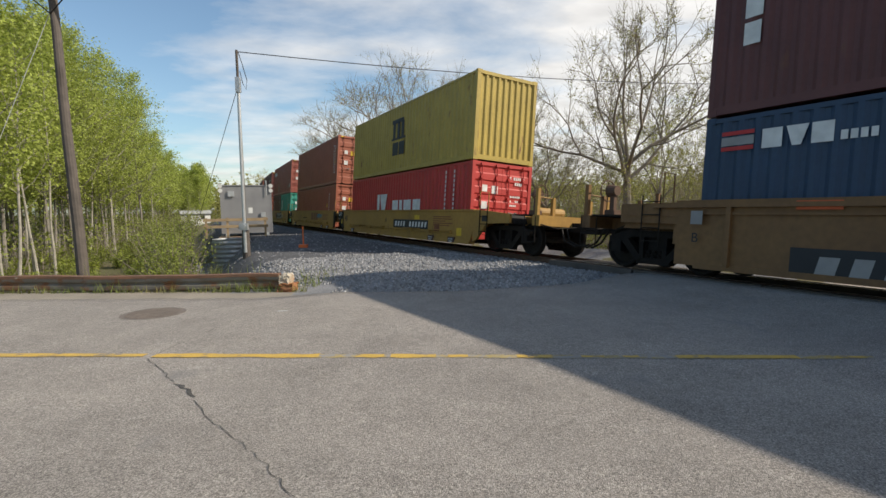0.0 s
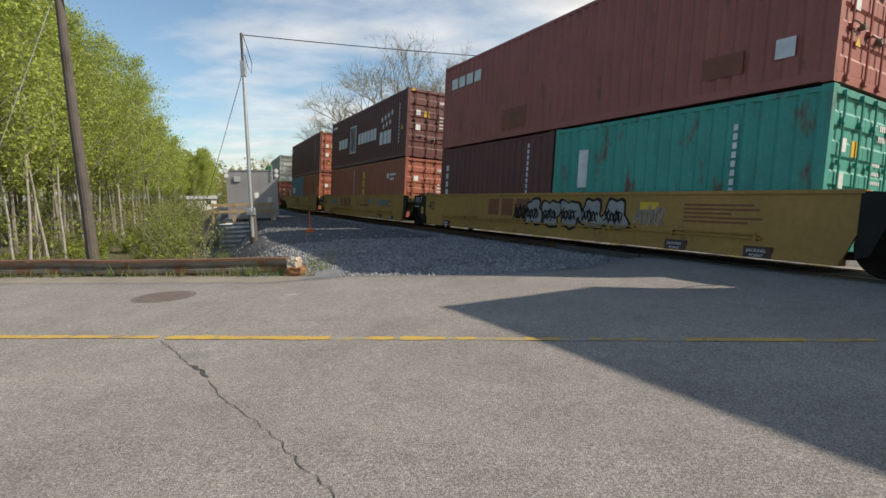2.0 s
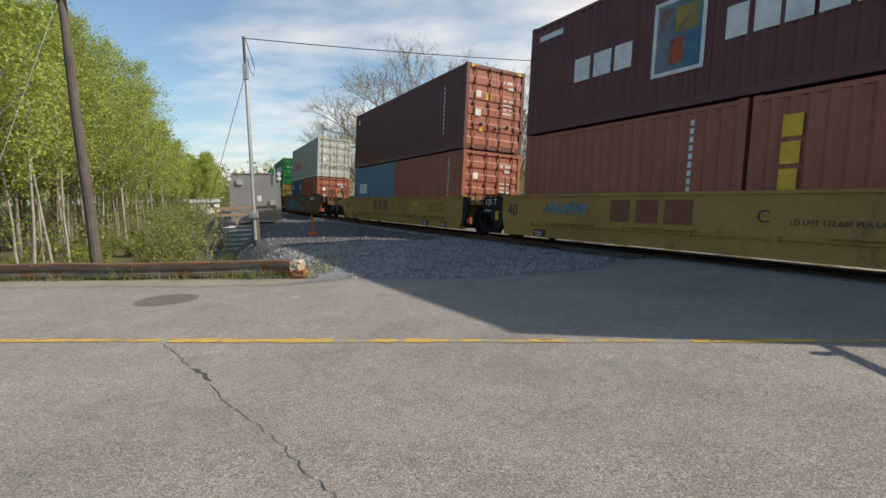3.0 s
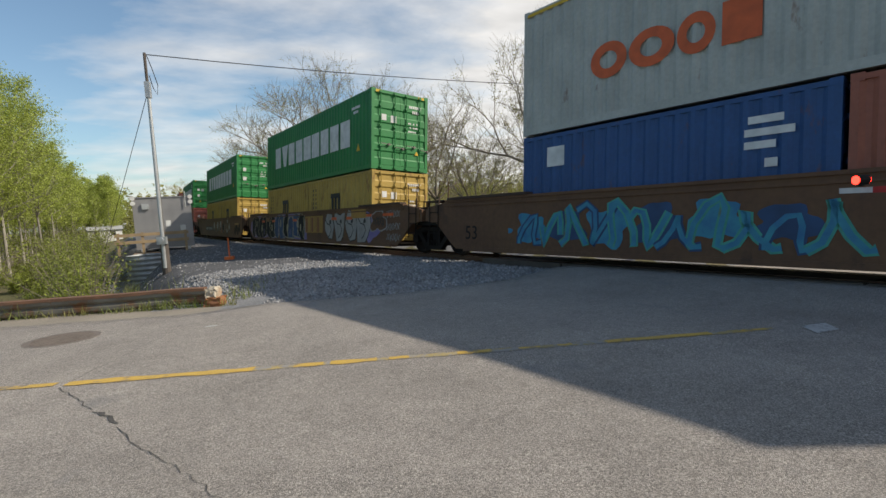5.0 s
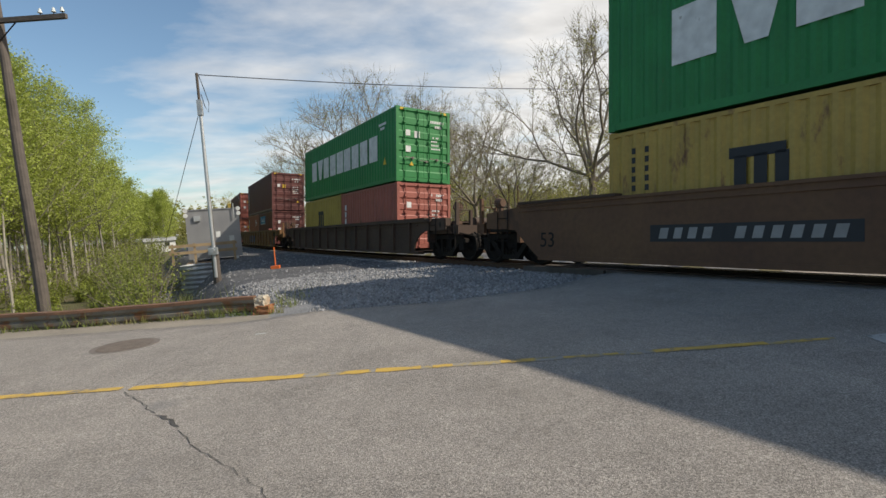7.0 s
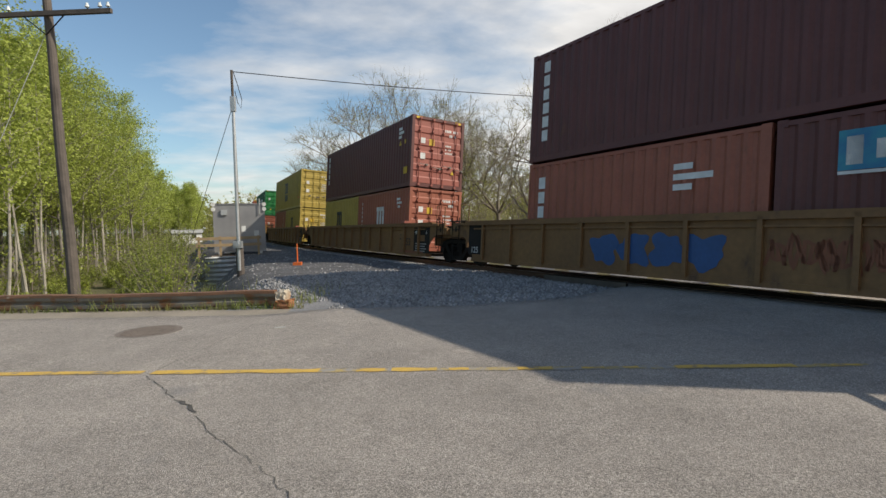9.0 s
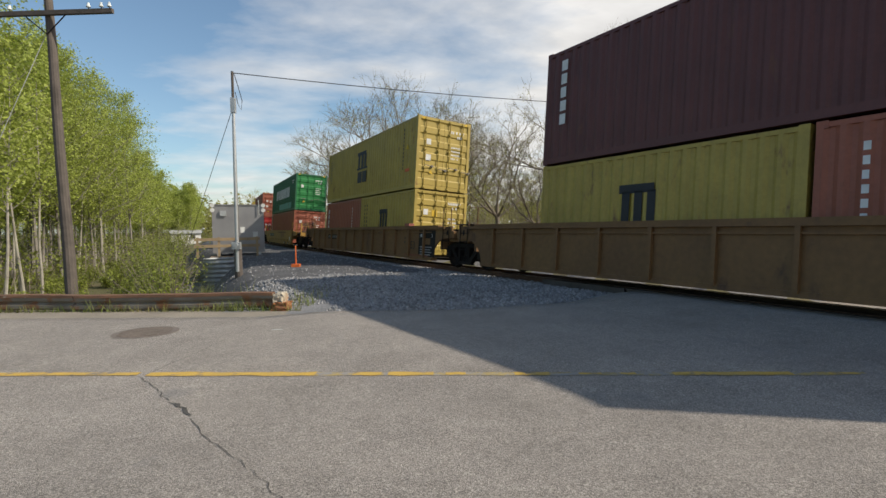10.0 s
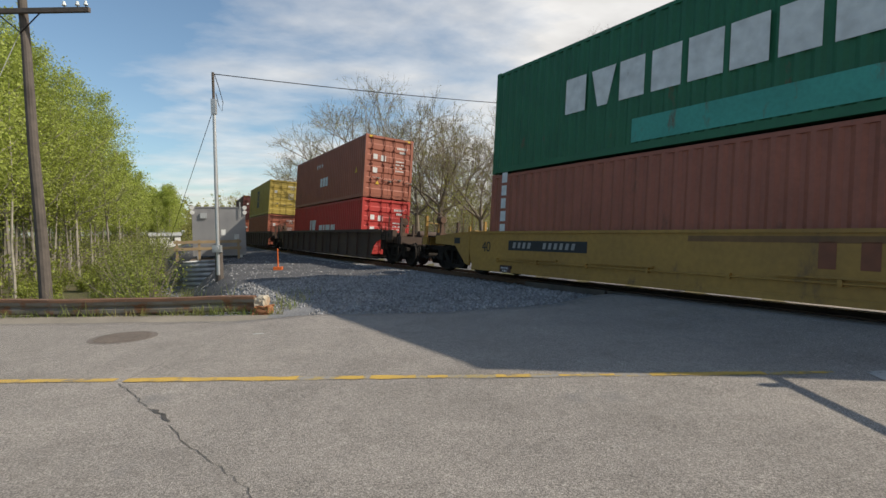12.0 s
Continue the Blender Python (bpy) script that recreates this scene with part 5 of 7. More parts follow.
    for k in range(11):
        y, sw = 5.9 - 0.56 * k, rnd.uniform(0.15, 0.4)
        ph, tall = rnd.uniform(0, 6.3), rnd.uniform(0.5, 0.9)
        pts = [(y - 0.08 * i + sw * 0.4 * math.sin(ph + i * 1.1), 0.42 + tall * (0.5 - 0.5 * math.cos(i * 0.85 + (ph if k % 2 else 0)))) for i in range(9)]
        stroke(c, pts, 0.17, SPRAYBLUE if k % 3 == 0 else PAINT["teal"], 2.2 + 0.07 * k)
        stroke(c, pts, 0.09, LIGHTBLUE, 3.2 + 0.05 * k)
    blob(c, -1.6, 0.5, 1.6, 0.42, LIGHTBLUE, 71, 1)
    stroke(c, [(-0.9, 1.2), (-1.6, 1.26), (-2.2, 1.22), (-2.6, 1.42)], 0.12, LIGHTBLUE, 2)
    for k in range(2):
        blob(c, 6.25 - 0.35 * k, 0.72, 0.16, 0.14, LIGHTBLUE, 90 + k, 1)
    plate(c, -5.0, 1.2, 1.4, 0.2, WHITE, 1)
    for k in range(3):
        plate(c, -3.0 - 0.1 * k, 0.92 - 0.16 * k, 1.6, 0.09, RUSTMARK, 1, "stencil_line")
    for i in (6, 8):
        t = lettering(CAR[i], "53", 0, 0, 0.5, BLACK, 0, -1.46)
        t.matrix_basis.translation = Vector((-1.466, 7.9, 0.50))
    c = CAR[7]
    for k in range(5):
        shard(c, 7.6 - 1.75 * k, 0.86, 2.3, 1.5, VIOLET, 95 + k, 1 + 0.1 * k)
    for k in range(12):
        y = 7.9 - 0.70 * k
        m = BLACK if k < 6 or k in (8, 11) else SPRAYBLUE
        shard(c, y, 0.87, 1.0, 1.34, CREAM, 100 + k, 2 + 0.09 * k, 0.05 if k > 5 else 0.022)
        shard(c, y, 0.87, 1.0, 1.34, m, 100 + k, 2.04 + 0.09 * k)
        shard(c, y + (0.12 if k % 2 else -0.16), 0.62 + 0.42 * ((k * 5) % 3) / 2, 0.08 + 0.05 * (k % 3), 0.42, CREAM if k % 3 else VIOLET, 140 + k, 4)
        stroke(c, [(y - 0.3, 0.34), (y - 0.18, 0.62), (y - 0.34, 0.9), (y - 0.26, 1.3)], 0.05 if k > 5 else 0.025, CREAM, 4)
    for k, (y, w) in enumerate(((-0.4, 0.62), (-1.05, 0.62), (-1.7, 0.7))):
        plate(c, y + 0.1, 0.6, w, 0.72, CAR_YELLOW, 4)
        plate(c, y, 0.64, 0.18, 0.62, RUSTMARK, 5, "faded_mark")
    for k in range(4):
        y = -2.95 - 1.0 * k
        shard(c, y, 0.87, 1.15, 1.22, INK, 160 + k, 2 + 0.1 * k, 0.04)
        shard(c, y, 0.87, 1.15, 1.22, SILVER, 160 + k, 3 + 0.1 * k)
        stroke(c, [(y + 0.42, 1.2), (y + 0.2, 0.98), (y - 0.1, 0.92), (y - 0.22, 0.72), (y - 0.05, 0.5), (y + 0.1, 0.42)], 0.045, INK, 4)
        shard(c, y - 0.12, 1.05, 0.2, 0.2, INK, 175 + k, 4)
    blob(c, -6.6, 0.85, 1.3, 1.1, VIOLET, 180, 1)
    for y in (6.3, 4.5, 1.3, -3.2, -4.6):
        plate(c, y, 1.12, 0.5, 0.11, ORANGE, 5)
    plate(c, 5.6, 1.16, 0.7, 0.2, CAR_TAN, 5)
    plate(c, -5.0, 1.16, 1.2, 0.32, CAR_YELLOW, 5)
    plate(c, -6.2, 1.2, 1.9, 0.09, ORANGE, 5)
    blob(c, -7.1, 1.02, 1.25, 0.85, SILVER, 182, 5)
    blob(c, -7.1, 1.02, 1.13, 0.74, CAR_BROWN, 182, 6)
    tag_squiggle(c, -6.75, 0.8, 0.75, 0.45, INK, 183, 7, 0.03)
    for k, z in enumerate((1.1, 0.66, 0.32)):
        tag_squiggle(c, -7.65, z, 0.85, 0.35, SILVER, 190 + k, 3, 0.025)
    c = CAR[8]
    for k, (y, z, w, h) in enumerate(((1.0, 0.9, 0.5, 0.85), (-0.5, 0.9, 0.55, 0.9), (-1.7, 1.0, 0.5, 0.8), (-2.6, 0.8, 0.6, 0.85), (-4.23, 1.25, 0.36, 0.45), (-4.07, 0.55, 0.42, 0.42), (-4.8, 0.8, 0.42, 0.52))):
        if k == 2:
            plate(c, -1.75, 0.45, 0.75, 1.0, RUSTMARK, 1, "spray_patch")
        blob(c, y, z, w * 1.15, h * 1.1, INK, 200, 2, rough=0.2)
        blob(c, y + 0.02, z + h * 0.12, w, h * 0.8, SILVER if k != 3 else BLACK, 200, 3, rough=0.2)
    for k in range(5):
        tag_squiggle(c, 1.4 - 1.3 * k, 0.4, 1.5, 0.95, SILVER, 220 + k, 2, 0.012)
    plate(c, 4.95, 0.62, 3.25, 0.32, INK, 1)
    number_bars(c, 4.8, 0.68, 0.2, SILVER, (0.22, 0.2, 0.2, 0.2, -0.2, 0.2, 0.2, 0.2, 0.2, 0.2, 0.2))
    for k in range(4):
        blob(c, -6.7 - 0.42 * k, 0.62 + 0.2 * (k % 2), 0.42, 0.62, BLACK, 230 + k, 1)
    plate(c, -6.6, 1.02, 1.2, 0.12, CAR_YELLOW, 3)
    # tan ribbed cars: black end panel with small lines, red-brown patches, the numerals
    for i in (10, 11, 12):
        c = CAR[i]
        plate(c, -7.2, 0.3, 1.3, 0.95, BLACK, 1)
        plate(c, -6.0, 0.16, 2.0, 0.2, RUSTMARK, 2)
        for k in range(4):
            plate(c, -7.35, 0.62 - 0.09 * k, 0.9 - 0.1 * (k % 2), 0.04, SILVER, 2, "stencil_line")
        plate(c, -7.5, 0.74, 0.62, 0.22, CAR_TAN, 2)
        for txt, y, z, s, m in (("53", -6.5, 0.55, 0.42, INK), ("48", -7.3, 1.0, 0.17, WHITE), ("5", -8.2, 1.0, 0.17, WHITE), ("20", -6.14, 0.9, 0.15, INK), ("40", -6.14, 0.74, 0.15, INK)):
            t = lettering(c, txt, 0, 0, s, m, 0, -1.46)
            t.matrix_basis.translation = Vector((-1.575 if txt in ("20", "40") else -1.47, y, z))
        bm = bmesh.new()
        box(bm, -1.52, -1.30, -6.4, -6.0, 1.42, 1.52)
        part("corner_guide", bm, PAINT["rose"], c, "chipped corner guide")
    t = lettering(CAR[10], "125", 0, 0, 0.26, WHITE, 0, -1.46)
    t.matrix_basis.translation = Vector((-1.475, 8.35, 0.45))
    plate(CAR[10], 8.5, 0.4, 0.85, 0.9, BLACK, 1)
    for k in range(4):
        blob(CAR[10], 3.2 - 0.75 * k, 0.72, 0.8, 0.75, PAINT["blue"], 240 + k, 2)
        tag_squiggle(CAR[10], -0.1 - 0.7 * k, 0.4, 0.9, 0.7, RUSTMARK, 250 + k, 2, 0.06)
    plate(CAR[12], 4.6, 0.8, 1.6, 0.24, BLACK, 1)
    number_bars(CAR[12], 4.5, 0.86, 0.13, SILVER, (0.1, 0.1, 0.1, 0.1, -0.12, 0.1, 0.1, 0.1, 0.1, 0.1, 0.1))
    c = CAR[13]
    t = lettering(c, "40", 0, 0, 0.4, INK, 0, -1.46)
    t.matrix_basis.translation = Vector((-1.466, 6.1, 0.72))
    plate(c, 4.95, 0.78, 2.65, 0.26, INK, 1)
    number_bars(c, 4.8, 0.84, 0.15, SILVER, (0.14, 0.13, 0.13, 0.14, -0.3, 0.13, 0.13, 0.13, 0.13, 0.13, 0.13))
    for k in range(3):
        plate(c, -2.0 - 0.5 * k, 0.7, 0.22, 0.4, RUSTMARK, 1, "faded_mark")
    plate(c, 0.0, 1.08, 4.4, 0.1, CAR_TAN, 1)
    plate(c, -5.9, 0.5, 0.3, 0.3, WHITE, 1)


dress_cars()


# ---- roadside things ----
def road_z(w):
    return 0.05 * (1 - min(abs(w) / 5, 1)) - 0.005


crack([(0.02, 2.51), (0.09, 1.75), (0.08, 0.56), (0.06, 0.27), (0.09, -0.11)], 0.004)
crack([(0.09, -0.11), (0.44, -0.44), (0.79, -0.77)], 0.009)
crack([(0.79, -0.77), (0.92, -0.86), (1.0, -0.9), (1.05, -1.0), (1.17, -1.12)], 0.040)
crack([(1.17, -1.12), (1.39, -1.38), (1.69, -1.64), (2.01, -1.91), (2.23, -2.14), (2.42, -2.34), (2.9, -2.8), (3.3, -3.4)], 0.006)
crack([(2.0, 0.06), (3.3, 0.1), (4.4, 0.02), (5.3, 0.08), (6.4, 0.0), (7.4, 0.06)], 0.008)


def manhole():
    x, y = road_at(-1.36, 2.1)
    z = road_z(2.1)
    m = thing("manhole_cover", "round cast-iron manhole cover set in asphalt", "manhole cover", m=pose(x, y, z, 0, 0, 12))
    bm = bmesh.new()
    tube(bm, [(0, 0, -0.05), (0, 0, 0.006)], 0.43, 40)
    part("frame_ring", bm, IRON, m)
    bm = bmesh.new()
    tube(bm, [(0, 0, 0.0), (0, 0, 0.009)], 0.375, 40)
    part("lid", bm, IRON, m)
    bm = bmesh.new()
    n = 9
    for i in range(-n, n + 1):
        for j in range(-n, n + 1):
            a, b = i * 0.04, j * 0.04
            if a * a + b * b < 0.35 ** 2:
                box(bm, a - 0.014, a + 0.014, b - 0.014, b + 0.014, 0.008, 0.016)
    tagged(part("tread_studs", bm, IRON, m), kind="stuff")


manhole()


def guardrail():
    g = thing("guardrail", "low rusty steel roadside guardrail with peeling galvanising", "guardrail")
    a, b = Vector((-2.32, 9.36)), Vector((-7.76, 10.08))
    d = (a - b).normalized()
    nrm = Vector((-d.y, d.x))
    start = b - d * 30
    rnd = random.Random(3)
    length = (a - start).length
    n = int(length / 3.8) + 1
    for i in range(n):
        s0, s1 = length - 3.8 * (i + 1), length - 3.8 * i - 0.01
        bm = bmesh.new()
        prof = [(-0.03, 0.05), (-0.07, 0.09), (-0.07, 0.15), (-0.02, 0.19), (-0.07, 0.24), (-0.07, 0.30), (-0.02, 0.335), (0.05, 0.335), (0.05, 0.05)]
        rows = []
        for k in range(9):
            s = s0 + (s1 - s0) * k / 8
            p = start + d * s
            wob = 0.02 * math.sin(s * 1.3) + 0.01 * math.sin(s * 3.1)
            rows.append([bm.verts.new((p.x + nrm.x * (o + wob), p.y + nrm.y * (o + wob), ground_z(p.x, p.y) + z + 0.4 * wob)) for o, z in prof])
        for r0, r1 in zip(rows, rows[1:]):
            for k in range(len(prof)):
                bm.faces.new((r0[k], r0[(k + 1) % len(prof)], r1[(k + 1) % len(prof)], r1[k]))
        bm.faces.new(rows[0]); bm.faces.new(rows[-1][::-1])
        part("beam", bm, RAILWOOD, g)
        bm = bmesh.new()
        rows = []
        for k in range(13):
            s = s0 + (s1 - s0) * k / 12
            p = start + d * s
            wob = 0.02 * math.sin(s * 1.3) + 0.01 * math.sin(s * 3.1)
            rag = 0.012 * noise.noise((s * 4, 1, 0))
            rows.append([bm.verts.new((p.x + nrm.x * (o + wob), p.y + nrm.y * (o + wob), ground_z(p.x, p.y) + z + 0.4 * wob)) for o, z in ((-0.085 - rag, 0.295 + rag), (-0.08, 0.345), (0.06, 0.35), (0.065, 0.30))])
        for r0, r1 in zip(rows, rows[1:]):
            for k in range(4):
                bm.faces.new((r0[k], r0[(k + 1) % 4], r1[(k + 1) % 4], r1[k]))
        bm.faces.new(rows[0]); bm.faces.new(rows[-1][::-1])
        part("cap", bm, RAILCAP, g, "rust-brown top edge")
        bm = bmesh.new()
        p = start + d * (s0 + 1.9)
        z = ground_z(p.x, p.y)
        q = p + nrm * 0.12
        box(bm, q.x - 0.07, q.x + 0.07, q.y - 0.07, q.y + 0.07, z - 0.3, z + 0.31)
        part("post", bm, POLEWOOD, g)
    lump = thing("concrete_block", "broken rust-stained concrete block at the guardrail end", "concrete block", m=pose(-2.16, 9.33, ground_z(-2.16, 9.33), 0, 0, -10))
    for name, mat, size, at, seed, label in (("chunk", CONCRETE, (0.10, 0.13, 0.14), (-0.04, 0.0, 0.20), 3, "pale splintered core"), ("lump", RUSTLUMP, (0.15, 0.14, 0.10), (0.0, -0.03, 0.08), 8, "orange-brown rusted lump")):
        bm = bmesh.new()
        bmesh.ops.create_cube(bm, size=2.0)
        bmesh.ops.subdivide_edges(bm, edges=bm.edges[:], cuts=5, use_grid_fill=True)
        for v in bm.verts:
            q = v.co * 0.75 + v.co.normalized() * 0.3
            q += 0.38 * Vector((noise.noise(v.co * 1.6 + Vector((seed, 0, 0))), noise.noise(v.co * 1.6 + Vector((0, seed, 0))), noise.noise(v.co * 1.6 + Vector((0, 0, seed)))))
            v.co = Vector((q.x * size[0], q.y * size[1], q.z * size[2])) + Vector(at)
        part(name, bm, mat, lump, label)


guardrail()


def service_pole():
    x, y = -5.5, 17.55
    g = ground_z(x, y)
    p = thing("service_pole", "slim steel conduit pole on a wooden stub with a meter box", "service pole", m=pose(x, y, g))
    top_z = 6.93 - g
    bm = bmesh.new()
    tube(bm, [(0, 0, -0.3), (0, 0, 1.05)], 0.14, 10, 0.12)
    part("stub", bm, POLEWOOD, p, "dark wooden stub")
    bm = bmesh.new()
    tube(bm, [(0, -0.1, 0.2), (0, -0.06, 3.0), (0, 0, top_z - 1.15)], 0.06, 10, 0.05)
    part("conduit", bm, STEEL, p)
    bm = bmesh.new()
    tube(bm, [(0, 0, 0.9), (0, 0, top_z)], 0.055, 8, 0.045)
    part("mast", bm, POLEWOOD, p)
    bm = bmesh.new()
    box(bm, -0.14, 0.14, -0.24, -0.06, 0.98, 1.22)
    tube(bm, [(0, -0.24, 1.12), (0, -0.30, 1.12)], 0.08, 12)
    part("meter_box", bm, STEEL, p)
    bm = bmesh.new()
    box(bm, -0.075, 0.075, -0.08, 0.08, top_z - 1.4, top_z - 0.9)
    part("junction_box", bm, STEEL, p)
    bm = bmesh.new()
    tube(bm, [(0.05, 0, top_z - 0.05), (0.18, 0, top_z - 0.5), (0.30, 0, top_z - 1.0), (0.26, 0, top_z - 1.3), (0.16, 0, top_z - 1.1), (0.08, 0, top_z - 0.7)], 0.012, 4)
    part("drip_loop", bm, BLACK, p)

    def wire(name, label, a, b, sag, r=0.014):
        w = thing(name, label, "cable")
        bm = bmesh.new()
        pts = [Vector(a).lerp(Vector(b), k / 20) - Vector((0, 0, sag * 4 * (k / 20) * (1 - k / 20))) for k in range(21)]
        tube(bm, pts, r, 4)
        part("strand", bm, BLACK, w)
    wire("overhead_cable", "black overhead cable strung across the track", (x, y, 6.88), (33.4, 32.0, 9.95), 0.75, 0.015)
    wire("guy_wire", "thin guy wire from the service pole", (x, y, 5.75), (-13.0, 30.0, ground_z(-13.0, 30.0)), 0.0, 0.011)


service_pole()


def utility_pole():
    base, joint = Vector((-9.74, 15.58, -0.6)), Vector((-10.25, 15.99, 8.02))
    up = (joint - base).normalized()
    p = thing("utility_pole", "old leaning wooden utility pole with a crossarm", "utility pole")
    bm = bmesh.new()
    tube(bm, [base + up * s + Vector((0.015 * math.sin(s), 0, 0)) for s in (0, 1.5, 3, 4.5, 6, 7.5, 9.6)], 0.165, 12, 0.11)
    part("shaft", bm, POLEWOOD, p)
    arm = Vector((2.0, -0.2, 0.03)).normalized()
    fwd = Vector((-arm.y, arm.x, 0))
    c = joint - fwd * 0.16
    bm = bmesh.new()
    vs = []
    for s in (-2.0, 2.02):
        for f, z in ((-0.055, -0.065), (0.055, -0.065), (0.055, 0.065), (-0.055, 0.065)):
            vs.append(bm.verts.new(c + arm * s + fwd * f + Vector((0, 0, z))))
    for f in ((3, 2, 1, 0), (4, 5, 6, 7), (0, 1, 5, 4), (1, 2, 6, 5), (2, 3, 7, 6), (3, 0, 4, 7)):
        bm.faces.new([vs[i] for i in f])
    part("crossarm", bm, POLEWOOD, p)
    for s in (-0.62, 0.62):
        bm = bmesh.new()
        tube(bm, [c + arm * s + Vector((0, 0, -0.05)), joint - up * 0.62 - fwd * 0.14], 0.018, 5)
        part("brace", bm, GRIME, p)
    for s in (-1.9, -1.45, -1.05, 1.30, 1.68, 1.92):
        bm = bmesh.new()
        q = c + arm * s + Vector((0, 0, 0.065))
        tube(bm, [q, q + Vector((0, 0, 0.10))], 0.012, 5)
        part("pin", bm, GRIME, p)
        bm = bmesh.new()
        tube(bm, [q + Vector((0, 0, z)) for z in (0.07, 0.10, 0.14, 0.19)], 0.065, 8, 0.03)
        part("insulator", bm, GLASSWHITE, p, "pale glass insulator")
    w = thing("guy_wire", "pale guy wire beside the utility pole", "cable")
    bm = bmesh.new()
    tube(bm, [joint - up * 0.3, (-13.5, 15.0, -1.0)], 0.012, 4)
    part("strand", bm, STEEL, w)


utility_pole()


def signal_shed():
    d = math.degrees(math.atan2(30.505 - 29.661, -7.987 + 10.684))
    m = pose(-10.684, 29.661, 0.0, 0, 0, d)
    W, D, Z0, Z1 = 2.83, 2.4, 0.05, 3.03
    pad = thing("concrete_pad", "pale concrete pad under the equipment shed", "pad", m=m)
    bm = bmesh.new()
    box(bm, -0.15, W + 0.9, -0.9, D + 0.2, -1.6, -0.02)
    part("slab", bm, CONCRETE, pad)
    s = thing("equipment_shed", "grey aluminium railway equipment shed on skids", "equipment shed", m=m)
    bm = bmesh.new()
    box(bm, 0, W, 0, D, Z0 + 0.12, Z1 - 0.06)
    for x in (0.0, W - 0.05):
        box(bm, x - 0.01, x + 0.06, -0.012, 0.03, Z0 + 0.12, Z1 - 0.06)
    for x in (0.94, 1.88):
        box(bm, x - 0.012, x + 0.012, -0.008, 0.02, Z0 + 0.12, Z1 - 0.06)
    part("body", bm, SHED, s)
    bm = bmesh.new()
    box(bm, -0.04, W + 0.04, -0.05, D + 0.05, Z1 - 0.06, Z1)
    part("roof", bm, SHED, s)
    for x in (0.3, W - 0.3):
        bm = bmesh.new()
        box(bm, x - 0.1, x + 0.1, -0.05, D, -0.02, Z0 + 0.12)
        part("skid", bm, STEEL, s)
    for x in (0.02, W - 0.02):
        for z in (Z1 - 0.06, Z1 - 0.34):
            bm = bmesh.new()
            tube(bm, [(x, -0.10, z), (x, -0.02, z)], 0.12, 14)
            part("lifting_lug", bm, WHITE, s, "white lifting lug disc")
    for x, z, w, h, mat, nm in ((0.42, 2.35, 0.34, 0.3, STEEL, "vent_hood"), (1.5, 1.35, 0.24, 0.34, WHITE, "notice"), (2.2, 1.1, 0.26, 0.3, STEEL, "outlet_box")):
        bm = bmesh.new()
        box(bm, x, x + w, -0.12 if nm != "notice" else -0.015, -0.002, z, z + h)
        part(nm, bm, mat, s)
    bm = bmesh.new()
    tube(bm, [(W - 0.28, -0.1, 2.4), (W - 0.28, -0.1, 3.3)], 0.03, 8)
    part("antenna_mast", bm, STEEL, s)
    f = thing("wooden_fence", "weathered timber guard fence in front of the shed", "fence", m=m)
    for x in (-0.75, 0.35, W - 0.45):
        bm = bmesh.new()
        box(bm, x - 0.06, x + 0.06, -1.06, -0.96, -0.05, 1.12)
        part("post", bm, LUMBER, f)
    for z in (0.62, 1.0):
        bm = bmesh.new()
        box(bm, -0.9, W - 0.3, -1.10, -1.063, z - 0.08, z + 0.08)
        part("rail", bm, LUMBER, f)
        bm = bmesh.new()
        box(bm, -0.85, -0.80, -1.06, 0.9, z - 0.08, z + 0.08)
        part("rail", bm, LUMBER, f)
    # corrugated retaining ring at the edge of the bank
    c = thing("corrugated_culvert", "galvanised corrugated steel retaining ring in the bank", "culvert", m=pose(-9.55, 27.9, -1.75))
    bm = bmesh.new()
    prev = None
    rings = 44
    for k in range(rings + 1):
        r = 1.0 + 0.035 * math.sin(2 * math.pi * k / rings * 7)
        z = 1.72 * k / rings
        ring = [bm.verts.new((r * math.cos(t), r * math.sin(t), z)) for t in (2 * math.pi * j / 40 for j in range(40))]
        if prev:
            for j in range(40):
                bm.faces.new((prev[j], prev[(j + 1) % 40], ring[(j + 1) % 40], ring[j]))
        prev = ring
    part("shell", bm, CULVERT, c, smooth=True)
    bm = bmesh.new()
    tube(bm, [(0, 0, 0.1), (0, 0, 1.62)], 0.96, 32)
    part("gravel_fill", bm, CINDER, c)


signal_shed()


def stake():
    s = thing("marker_stake", "orange survey stake with a weighted base", "marker stake", m=pose(-4.04, 20.0, ground_z(-4.04, 20.0) + 0.03))
    bm = bmesh.new()
    tube(bm, [(0, 0, 0), (0, 0, 0.85)], 0.028, 6)
    part("stake", bm, PLASTIC_ORANGE, s)
    bm = bmesh.new()
    prism(bm, [(-0.16, -0.14), (0.16, -0.14), (0.16, 0.14), (-0.16, 0.14)], "z", 0.0, 0.12)
    part("base", bm, PLASTIC_ORANGE, s)


stake()


